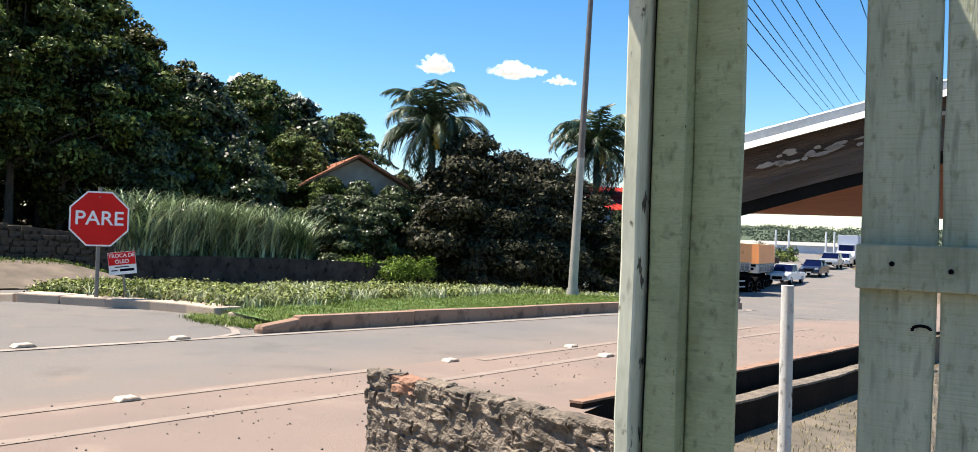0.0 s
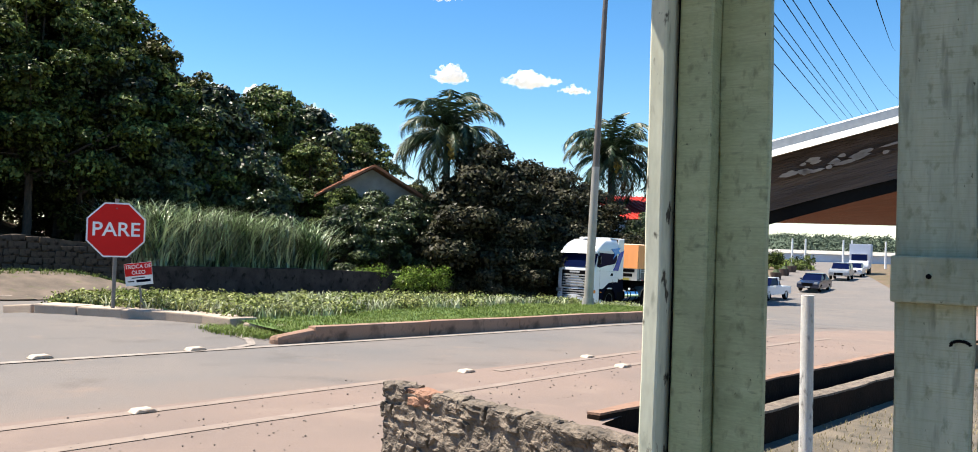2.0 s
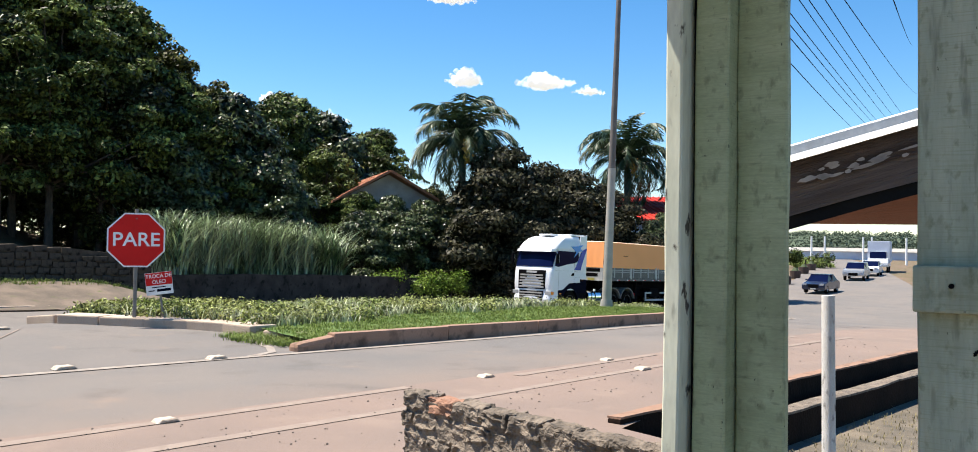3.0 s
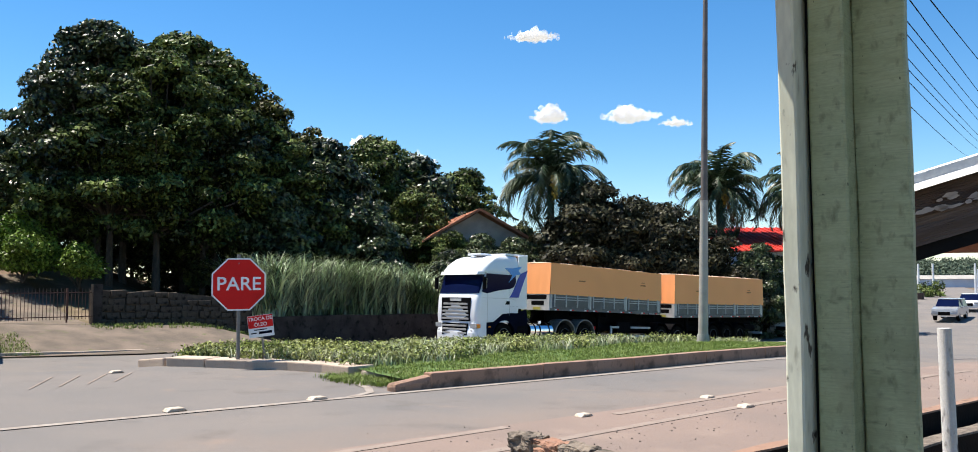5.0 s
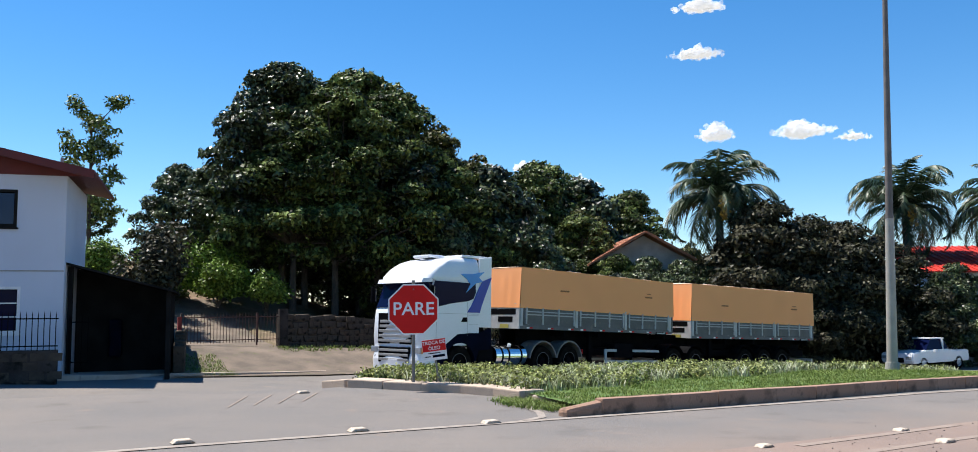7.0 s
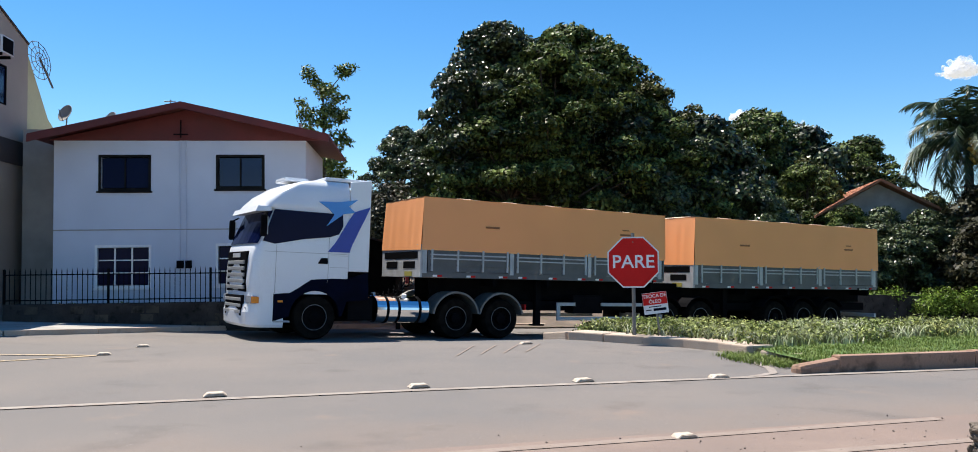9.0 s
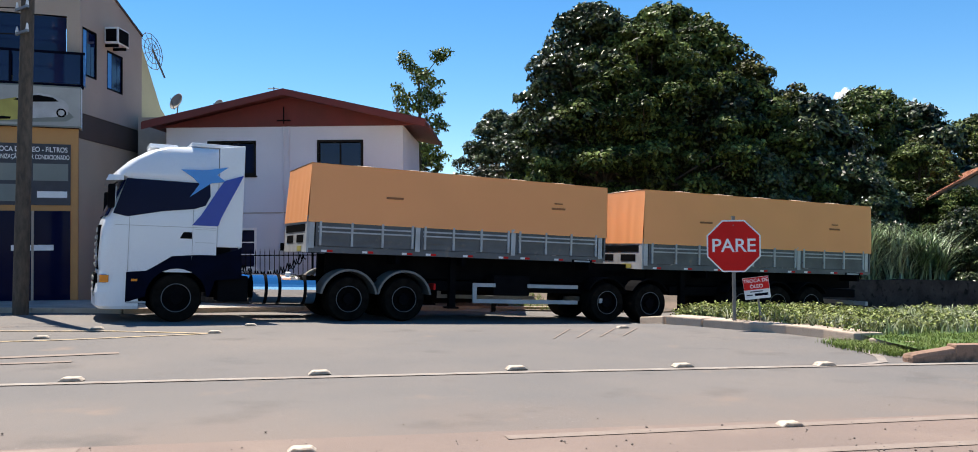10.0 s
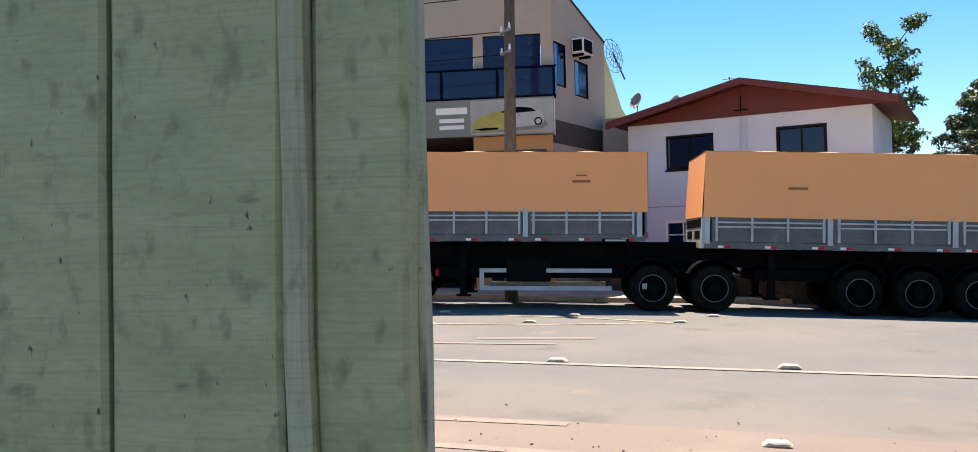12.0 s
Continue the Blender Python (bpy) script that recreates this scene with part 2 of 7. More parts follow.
    bedlight=mat("light_grey_rail", (0.46, 0.47, 0.48), (0.36, 0.365, 0.37), 3, 0.5, 0.05),
    tarp=mat("orange_tarpaulin", (0.95, 0.388, 0.148), (0.9, 0.364, 0.14), 0.25, 0.65, 0.0, fine=0.2),
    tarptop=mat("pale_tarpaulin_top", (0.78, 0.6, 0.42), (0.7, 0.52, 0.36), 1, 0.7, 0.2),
    tarpmark=mat("brown_print", (0.3, 0.11, 0.04), (0.26, 0.1, 0.04), 4, 0.7, 0),
    red=mat("red_sign_face", (0.62, 0.022, 0.02), (0.55, 0.02, 0.018), 2, 0.65, 0.02, spec=0.08),
    white=mat("white_sign_paint", (0.8, 0.8, 0.8), (0.72, 0.72, 0.72), 3, 0.5, 0.02),
    orange_lens=mat("amber_lens", (0.8, 0.25, 0.02), (0.75, 0.22, 0.02), 4, 0.2, 0),
    lens=mat("headlamp_lens", (0.5, 0.52, 0.55), (0.4, 0.42, 0.45), 6, 0.08, 0, metal=0.4),
    glass=mat("dark_glass", (0.003, 0.006, 0.03), (0.004, 0.008, 0.036), 1, 0.08, 0, spec=0.05),
    blueglass=mat("blue_glass", (0.005, 0.012, 0.05), (0.007, 0.015, 0.06), 1, 0.06, 0, spec=0.35),
    postergrey=mat("dark_poster_print", (0.03, 0.033, 0.045), (0.045, 0.048, 0.06), 2, 0.5, 0),
    printpale=mat("pale_grey_print", (0.4, 0.41, 0.39), (0.3, 0.31, 0.3), 1.2, 0.6, 0),
    pebble=mat("dark_pebble", (0.08, 0.065, 0.055), (0.14, 0.115, 0.1), 30, 0.9, 0.2),
    signgrey=mat("grey_banner", (0.16, 0.18, 0.17), (0.2, 0.22, 0.2), 0.8, 0.6, 0),
    gold=mat("olive_gold", (0.42, 0.38, 0.09), (0.34, 0.3, 0.07), 2, 0.5, 0),
    carpaint_blue=mat("dark_blue_car", (0.02, 0.03, 0.06), (0.022, 0.034, 0.07), 2, 0.2, 0, spec=0.6),
    carpaint_silver=mat("silver_car", (0.5, 0.51, 0.52), (0.46, 0.47, 0.48), 2, 0.25, 0, metal=0.4),
    bark=mat("bark", (0.11, 0.085, 0.065), (0.06, 0.05, 0.04), 4, 0.95, 0.9, fine=20, stretch=(3, 3, 1)),
    palmbark=mat("palm_bark", (0.16, 0.13, 0.1), (0.09, 0.075, 0.06), 3, 0.95, 0.8, fine=14, stretch=(1, 1, 5)),
    leaf_dark=leaf_mat("dark_leaves", (0.014, 0.024, 0.008), (0.092, 0.12, 0.048), vary=0.97, rough=0.36, spec=0.34),
    leaf_mid=leaf_mat("green_leaves", (0.018, 0.032, 0.007), (0.13, 0.165, 0.046), vary=0.96),
    leaf_olive=leaf_mat("olive_leaves", (0.022, 0.032, 0.008), (0.12, 0.12, 0.036), vary=0.96),
    leaf_feather=leaf_mat("feathery_leaves", (0.06, 0.09, 0.02), (0.17, 0.21, 0.06), vary=0.8),
    leaf_bright=leaf_mat("bright_leaves", (0.07, 0.13, 0.015), (0.17, 0.24, 0.04), vary=0.8),
    leaf_red=leaf_mat("reddish_leaves", (0.026, 0.031, 0.016), (0.058, 0.052, 0.03), vary=0.95),
    leaf_palm=leaf_mat("palm_leaves", (0.026, 0.05, 0.022), (0.05, 0.075, 0.036), rough=0.4, spec=0.3),
    leaf_cane=leaf_mat("cane_leaves", (0.09, 0.15, 0.05), (0.36, 0.42, 0.27), vary=0.9, rough=0.35, spec=0.6),
    leaf_pale=leaf_mat("pale_striped_leaves", (0.42, 0.43, 0.3), (0.2, 0.24, 0.1), vary=0.8),
    leaf_cover=leaf_mat("cover_leaves", (0.13, 0.165, 0.04), (0.27, 0.28, 0.1), vary=0.85),
    leaf_lawn=leaf_mat("lawn_blades", (0.13, 0.185, 0.04), (0.18, 0.225, 0.06), vary=0.5),
    leaf_dry=leaf_mat("dry_blades", (0.3, 0.25, 0.14), (0.2, 0.17, 0.08), vary=0.4),
    fruit=mat("yellow_palm_fruit", (0.6, 0.4, 0.06), (0.5, 0.33, 0.05), 8, 0.7, 0.3),
    cloud=cloud_mat(),
    # Forest green paled and greyed to paint distance haze.
    hill=leaf_mat("hazed_forest", (0.075, 0.1, 0.075), (0.1, 0.125, 0.09), rough=1.0, spec=0.0),
)

dusted(M["asphalt"], (0.215, 0.166, 0.137))
for _k, _c in (("green", (0.09, 0.1, 0.05)), ("green_worn", (0.1, 0.105, 0.07))):
    speckled(M[_k], (0.25, 0.28, 0.165), 16.0, (0.6, 0.6, 24.0), 0.5, 0.85)          # fine saw marks
    speckled(M[_k], (0.05, 0.055, 0.03), 110.0, (1.0, 1.0, 0.5), 0.69, 0.74)         # chips and specks
    speckled(M[_k], (0.15, 0.17, 0.095), 55.0, (1.0, 1.0, 0.6), 0.56, 0.78)          # ingrained dirt
    speckled(M[_k], (0.16, 0.17, 0.1), 2.6, (1.6, 1.6, 0.7), 0.56, 0.8)  # run-off stains
speckled(M["sunlit_green"], (0.07, 0.06, 0.045), 30.0, (1, 1, 0.5), 0.62, 0.67)
speckled(M["kerb_red"], (0.08, 0.055, 0.04), 6.0, (1, 1, 1), 0.55, 0.75)
speckled(M["asphalt"], (0.1, 0.092, 0.085), 1.1, (1, 1, 1), 0.58, 0.9)
speckled(M["asphalt"], (0.3, 0.26, 0.23), 38.0, (1, 1, 1), 0.66, 0.74)


# ---- mesh helpers ----
def mesh_ob(name, verts, faces, material, smooth=False):
    me = bpy.data.meshes.new(name)
    me.from_pydata([tuple(v) for v in verts], [], [tuple(f) for f in faces])
    me.materials.append(material)
    if smooth:
        me.polygons.foreach_set("use_smooth", [True] * len(me.polygons))
    me.update()
    return new(name, me)


def part(name, bm, material, parent=None, label="", at=None, smooth=False):
    """Links a bmesh as one mesh object under a thing or under a part."""
    me = bpy.data.meshes.new(name)
    bm.normal_update()
    bm.to_mesh(me)
    bm.free()
    me.materials.append(material)
    if smooth:
        me.polygons.foreach_set("use_smooth", [True] * len(me.polygons))
    if smooth:
        me.set_sharp_from_angle(angle=radians(38))
    ob = new(name, me)
    ob.parent = parent
    if at is not None:
        ob.matrix_basis = at
    return tagged(ob, label)


def thing(name, m, label, category, group="", kind=""):
    ob = new(name)
    ob.empty_display_size = 0.2
    ob.matrix_basis = m
    return tagged(ob, label, category, group, kind)


def box(bm, x0, x1, y0, y1, z0, z1, bevel=0.0, m=None):
    r = bmesh.ops.create_cube(bm, size=1.0)
    vs = r["verts"]
    for v in vs:
        v.co = Vector(((x0 + x1) / 2 + v.co.x * (x1 - x0), (y0 + y1) / 2 + v.co.y * (y1 - y0), (z0 + z1) / 2 + v.co.z * (z1 - z0)))
    if bevel:
        es = list({e for v in vs for e in v.link_edges})
        out = bmesh.ops.bevel(bm, geom=es, offset=bevel, segments=2, affect="EDGES", profile=0.6)
        vs = [v for v in out["verts"]]
        if m is not None:
            vs = list({v for f in out["faces"] for v in f.verts} | set(vs))
    if m is not None:
        bmesh.ops.transform(bm, matrix=m, verts=[v for v in vs if v.is_valid])
    return bm


def boxes(*specs, bevel=0.0):
    bm = bmesh.new()
    for s in specs:
        box(bm, *s, bevel=bevel)
    return bm


def tube(bm, p, q, r0, r1=None, n=10):
    """A tapered rod from p to q."""
    p, q = Vector(p), Vector(q)
    d = q - p
    bmesh.ops.create_cone(bm, cap_ends=True, segments=n, radius1=r0, radius2=r0 if r1 is None else r1, depth=d.length,
                          matrix=Matrix.Translation((p + q) / 2) @ d.to_track_quat("Z", "Y").to_matrix().to_4x4())
    return bm


def prism(bm, pts, axis, a, b):
    """A flat outline pushed from a to b along an axis ('x', 'y' or 'z')."""
    def place(u, v, w):
        return {"x": (w, u, v), "y": (u, w, v), "z": (u, v, w)}[axis]
    lo = [bm.verts.new(place(u, v, a)) for u, v in pts]
    hi = [bm.verts.new(place(u, v, b)) for u, v in pts]
    n = len(pts)
    fs = [bm.faces.new(lo[::-1]), bm.faces.new(hi)]
    for i in range(n):
        fs.append(bm.faces.new((lo[i], lo[(i + 1) % n], hi[(i + 1) % n], hi[i])))
    bmesh.ops.recalc_face_normals(bm, faces=fs)
    return bm


def text_part(name, body, size, material, parent, m, depth=0.004, stretch=1.0):
    cu = bpy.data.curves.new(name, "FONT")
    cu.body, cu.size, cu.extrude, cu.align_x, cu.align_y = body, size, depth, "CENTER", "CENTER"
    cu.offset = size * 0.012
    tmp = new("tmp_text", cu)
    me = bpy.data.meshes.new_from_object(tmp.evaluated_get(bpy.context.evaluated_depsgraph_get()))
    bpy.data.objects.remove(tmp)
    me.materials.clear()
    me.materials.append(material)
    ob = new(name, me)
    ob.parent = parent
    ob.matrix_basis = m @ Matrix.Diagonal((stretch, 1, 1, 1))
    return ob


# ---- the lie of the land: s runs along the main road, w away from it ----
UX, UY = 0.64996, 0.75995
BX, BY = -7.47, 9.39
MAIN_S = (-60, -12, -5, 0, 8, 14, 19, 26, 34, 45, 60, 68, 76, 90, 104, 150, 400, 2000)
MAIN_Z = (.45, .14, .06, 0, -.11, -.19, -.32, -.75, -1.35, -1.9, -2.0, -1.75, -1.25, -.8, -.4, .2, 2.0, 8.0)
SIDE_S = (-60, -8, 0, 8, 13, 20, 34, 45, 60, 400)
SIDE_Z = (0, 0, .22, .5, .55, .7, .4, .1, 0, 0)


def xy(s, w):
    return BX + s * UX - w * UY, BY + s * UY + w * UX


def sw(x, y):
    return (x - BX) * UX + (y - BY) * UY, -(x - BX) * UY + (y - BY) * UX


def smooth01(k):
    k = min(1.0, max(0.0, k))
    return k * k * (3 - 2 * k)


def road_z(s, w):
    foot = 6 - 3.4 * smooth01((s - 10) / 10)
    return float(np.interp(s, MAIN_S, MAIN_Z)) - smooth01((w - foot) / (10 - foot)) * float(np.interp(s, SIDE_S, SIDE_Z))


def land_z(s, w):
    z = road_z(s, w) - 0.05
    z += smooth01((w - 20) / 22) * 4.2 * smooth01((30 - s) / 22)      # the wooded slope
    z += 0.72 * smooth01((w - 15.8) / 4.2) * smooth01((s - 2.4) / 0.8) * smooth01((15 - s) / 4)      # the bank below the wall
    if s > 4.2 and w < -6.48:
        z -= 0.5                                                       # the lower yard
    return z


def P(s, w, dz=0.0):
    return (*xy(s, w), road_z(s, w) + dz)


def ribbon(name, a, b, material, dz=0.03, step=1.0, cols=6):
    """A sheet between two lines given as lists of (s, w), laid on the ground."""
    n = max(2, int(max(sum(math.dist(l[i], l[i + 1]) for i in range(len(l) - 1)) for l in (a, b)) / step))

    def along(line, k):
        d = [0.0]
        for i in range(len(line) - 1):
            d.append(d[-1] + math.dist(line[i], line[i + 1]))
        return np.interp(k * d[-1], d, [p[0] for p in line]), np.interp(k * d[-1], d, [p[1] for p in line])
    vs, fs = [], []
    for i in range(n + 1):
        p, q = along(a, i / n), along(b, i / n)
        for j in range(cols + 1):
            k = j / cols
            vs.append(P(p[0] + (q[0] - p[0]) * k, p[1] + (q[1] - p[1]) * k, dz))
    for i in range(n):
        for j in range(cols):
            o = i * (cols + 1) + j
            fs.append((o, o + 1, o + cols + 2, o + cols + 1))
    ob = mesh_ob(name, vs, fs, material)
    bm = bmesh.new()
    bm.from_mesh(ob.data)
    bmesh.ops.recalc_face_normals(bm, faces=bm.faces)
    if sum(f.normal.z for f in bm.faces) < 0:
        bmesh.ops.reverse_faces(bm, faces=bm.faces)
    bm.to_mesh(ob.data)
    bm.free()
    return ob


def rope(points, r, n=6):
    """One continuous round cord through a list of points."""
    pts = [Vector(p) for p in points]
    bm = bmesh.new()
    rings = []
    for i, p in enumerate(pts):
        d = (pts[min(i + 1, len(pts) - 1)] - pts[max(i - 1, 0)]).normalized()
        u = d.cross(Vector((0, 0, 1))).normalized()
        v = d.cross(u)
        rings.append([bm.verts.new(p + u * r * math.cos(6.2832 * k / n) + v * r * math.sin(6.2832 * k / n)) for k in range(n)])
    for a, b in zip(rings, rings[1:]):
        for k in range(n):
            bm.faces.new((a[k], a[(k + 1) % n], b[(k + 1) % n], b[k]))
    bm.faces.new(rings[0]), bm.faces.new(rings[-1][::-1])
    bmesh.ops.recalc_face_normals(bm, faces=bm.faces)
    return bm


# ---- ground, roads, island ----
def graded(spans):
    out = []
    for a, b, st in spans:
        out += list(np.arange(a, b - 1e-6, st))
    return out + [spans[-1][1]]


def build_ground():
    ss = graded([(-400, -60, 40), (-60, -14, 4), (-14, 2, 1), (2, 4.1, .7), (4.1, 4.3, .1), (4.3, 60, 1), (60, 180, 6), (180, 2000, 130)])
    ws = graded([(-400, -60, 40), (-60, -12, 4), (-12, -6.6, .6), (-6.6, -6.4, .1), (-6.4, -5.6, .4), (-6, 30, 1), (30, 90, 4), (90, 250, 20), (250, 1600, 150)])
    vs = [(*xy(s, w), land_z(s, w)) for s in ss for w in ws]
    nw = len(ws)
    fs = [(i * nw + j, (i + 1) * nw + j, (i + 1) * nw + j + 1, i * nw + j + 1) for i in range(len(ss) - 1) for j in range(nw - 1)]
    ob = mesh_ob("ground", vs, fs, M["soil"])
    tagged(ob, "bare earth and dry grass over the whole place", "ground", kind="structure")


def island_edge():
    """The planted island between the two roads, as a closed outline of (s, w)."""
    return [(5.9, -0.1), (6.15, 1.2), (6.6, 2.8), (6.15, 4.2), (5.4, 5.4), (4.85, 6.5), (4.8, 7.3), (7, 8.6), (12, 10.4), (18, 11.6), (26, 12.2), (34, 12.6), (42, 13.2), (50, 13.0), (50.5, 12.2), (39, 7.4), (30, 3.2), (24, 0.9), (18, 0.0), (12, -0.1)]


def inside(s, w, poly):
    c = False
    for i in range(len(poly)):
        (a, b), (p, q) = poly[i], poly[i - 1]
        if (b > w) != (q > w) and s < (p - a) * (w - b) / (q - b) + a:
            c = not c
    return c


def kerb_run(name, line, material, label, height=0.16, width=0.14, length=0.95, group="kerbs"):
    """A kerb of separate stones along a line of (s, w)."""
    kerb = thing(name, Matrix(), label, "kerb", group, "structure")
    d = [0.0]
    for i in range(len(line) - 1):
        d.append(d[-1] + math.dist(line[i], line[i + 1]))
    n = max(1, round(d[-1] / length))
    for i in range(n):
        k0, k1 = (i + 0.002) / n * d[-1], (i + 0.998) / n * d[-1]
        p = [P(float(np.interp(k, d, [a for a, _ in line])), float(np.interp(k, d, [b for _, b in line]))) for k in (k0, k1)]
        v = Vector(p[1]) - Vector(p[0])
        bm = bmesh.new()
        box(bm, 0, v.length, -width / 2, width / 2, -0.2, height, bevel=0.025)
        for vert in bm.verts:
            if vert.co.z > 0:
                vert.co += Vector((0, noise.noise(Vector((i, vert.co.x * 3, 1))) * 0.015, noise.noise(Vector((i * 1.7, vert.co.x * 2, 4))) * 0.022))
        part("kerb_stone", bm, material, kerb, at=Matrix.Translation(p[0]) @ v.to_track_quat("X", "Z").to_matrix().to_4x4())
    return kerb


def build_roads():
    far = [(-45, 11.5), (-13, 11.6), (-6.7, 11.0), (-2.2, 13.2), (3.4, 15.1), (8.4, 16.1), (14, 17.4), (22, 19.8), (34, 20.8), (44, 20.0), (60, 18), (78, 22), (100, 30), (170, 58)]
    near = [(-45, -3.65), (-13, -3.65), (-6, -3.65), (0, -3.65), (6, -3.65), (12, -3.65), (18, -3.65), (26, -3.5), (36, -2.6), (46, -0.6), (60, 5), (78, 12), (100, 21), (170, 50)]
    tagged(ribbon("road", near, far, M["asphalt"], 0.006, 1.0, 26), "grey worn asphalt road with a wide junction", "road", kind="structure")
    tagged(ribbon("dusty_lane", [(-45, -7.5), (-6, -7.5), (4.15, -7.5), (4.3, -6.42), (12, -6.38), (20, -6.2), (30, -5.6), (46, -3.6), (60, 2)],
                  [(-45, -3.6), (-6, -3.6), (4.15, -3.6), (4.3, -3.6), (12, -3.6), (20, -3.55), (30, -3.2), (46, -0.5), (60, 5.1)], M["dusty"], 0.012, 1.0, 8),
           "asphalt lane covered with reddish dust", "road", kind="structure")

    def stripe(name, line, width, material, dz=0.016, label="worn pale road line"):
        a, b = [], []
        for i, (s, w) in enumerate(line):
            p, q = line[max(0, i - 1)], line[min(len(line) - 1, i + 1)]
            k = width / 2 / math.dist(p, q)
            a.append((s + (q[1] - p[1]) * k, w - (q[0] - p[0]) * k))
            b.append((s - (q[1] - p[1]) * k, w + (q[0] - p[0]) * k))
        tagged(ribbon(name, a, b, material, dz, 0.6, 1), label, "road line", kind="structure")

    stripe("edge_line", [(-45, -0.4), (-12, -0.36), (-6, -0.28), (0, -0.26), (5, -0.36), (12, -0.6), (18, -0.6), (24, 0.25), (30, 2.4), (38, 6.2)], 0.15, M["line"])
    for a, b in ((-14, -10.6), (-7.6, -4.2), (-1.0, 4.4), (6.1, 9.6), (12, 15)):
        stripe("centre_dash", [(a, -3.86), (b, -3.72)], 0.14, M["faint"], 0.018, "dust-covered pale road dash")
    stripe("verge_line", [(-14, -4.6), (0, -4.72), (4, -4.66), (8, -4.5), (16, -4.5)], 0.14, M["faint"], 0.018, "dust-covered pale road line")
    stripe("nose_line", [(4.6, -0.3), (5.1, -0.1), (5.4, 0.35), (5.6, 0.9), (5.75, 1.6)], 0.12, M["line"])
    # painted nose of the side island
    stripe("nose_line", [(-4.3, 5.35), (-6.5, 4.6), (-9, 4.3), (-16, 4.3)], 0.1, M["yellow"], 0.016, "worn yellow road line")
    stripe("nose_line", [(-4.3, 5.4), (-6, 6.1), (-9, 6.6), (-16, 6.9)], 0.12, M["yellow"], 0.016, "worn yellow road line")
    for k in range(4):                                    # scuffed hatching near the island
        stripe("hatch_mark", [(1.5 + 0.45 * k, 3.6 + 0.1 * k), (2.3 + 0.45 * k, 5.3)], 0.03, M["faint"], 0.016, "faded white hatch mark")
    stripe("hatch_mark", [(-7.0, 2.2), (-5.2, 2.6)], 0.2, M["faint"], 0.016, "faded white hatch mark")
    stripe("hatch_mark", [(-8.0, 1.4), (-5.6, 1.7)], 0.14, M["faint"], 0.016, "faded white hatch mark")

    # road studs
    def stud(s, w, size=1.0, turn=0.0):
        ob = thing("road_stud", Matrix.Translation(P(s, w, 0.012)) @ pose(0, 0, 0, 0, 0, math.degrees(math.atan2(UY, UX)) + turn), "pale worn raised road stud on asphalt", "road stud", "road studs")
        bm = bmesh.new()
        a, b, h = 0.125 * size, 0.075 * size, 0.038 * size
        prism(bm, [(-a, 0), (a, 0), (a * 0.62, h), (-a * 0.62, h)], "y", -b, b)
        bmesh.ops.bevel(bm, geom=list(bm.edges), offset=0.008, segments=1, affect="EDGES")
        part("body", bm, M["stud"], ob)
        part("reflector", boxes((-0.03 * size, 0.03 * size, -b - 0.004, -b + 0.01, 0.012, 0.026)), M["stud"], ob)
    for x, y in ((-4.6, 12.34), (-5.98, 10.99), (-7.47, 9.39), (-9.04, 7.55), (-10.75, 5.41), (-12.7, 2.9)):
        stud(*sw(x, y), 1.1)
    for x, y in ((-3.6, 8.06), (-6.08, 4.8), (-0.95, 11.3), (0.76, 13.35), (-8.7, 1.7)):
        stud(*sw(x, y), 0.9)
    stud(7.9, -4.56, 1.0), stud(-0.2, -4.95, 1.1)
    for s, w in ((-4.2, 5.5), (-6.9, 5.0), (-8.6, 4.2), (-6.4, 6.6), (-9.3, 6.9), (-3.7, 7.2), (3.4, 5.4)):
        stud(s, w, 1.0)


def build_pebbles():
    """Loose stones on the dusty lane."""
    rng = random.Random(31)
    vs, fs = [], []
    for _ in range(750):
        s = rng.uniform(-9, 15)
        w = -4.9 + rng.gauss(0, 0.75)
        if w < -7.2 or (s > 4.1 and w < -5.9):
            continue
        r = rng.choice((0.005, 0.006, 0.008, 0.01, 0.013))
        x, y, z = P(s, w, 0.016)
        o = len(vs)
        a = rng.uniform(0, 3.1)
        for k in range(4):
            q = r * rng.uniform(0.7, 1.3)
            vs.append((x + q * math.cos(a + k * 1.571), y + q * math.sin(a + k * 1.571), z + r * 0.2))
        vs += [(x, y, z + r * 0.8), (x, y, z - r * 0.6)]
        for k in range(4):
            fs += [(o + k, o + (k + 1) % 4, o + 4), (o + (k + 1) % 4, o + k, o + 5)]
    tagged(mesh_ob("pebbles", vs, fs, M["pebble"]), "small dark loose stones on the dusty lane", "stones", kind="stuff")


def build_island():
    edge = island_edge()
    bm = bmesh.new()
    vs = [bm.verts.new((a, b, 0)) for a, b in edge]
    f = bm.faces.new(vs)
    bmesh.ops.triangulate(bm, faces=[f])
    bmesh.ops.subdivide_edges(bm, edges=bm.edges, cuts=3, use_grid_fill=True)
    for v in bm.verts:
        s, w = v.co.x, v.co.y
        v.co = Vector(P(s, w, 0.13))
    if sum(f.normal.z for f in bm.faces) < 0:
        bmesh.ops.reverse_faces(bm, faces=bm.faces)
    tagged(part("island_lawn", bm, M["lawn"]), "mown green grass on the traffic island", "lawn", kind="structure")
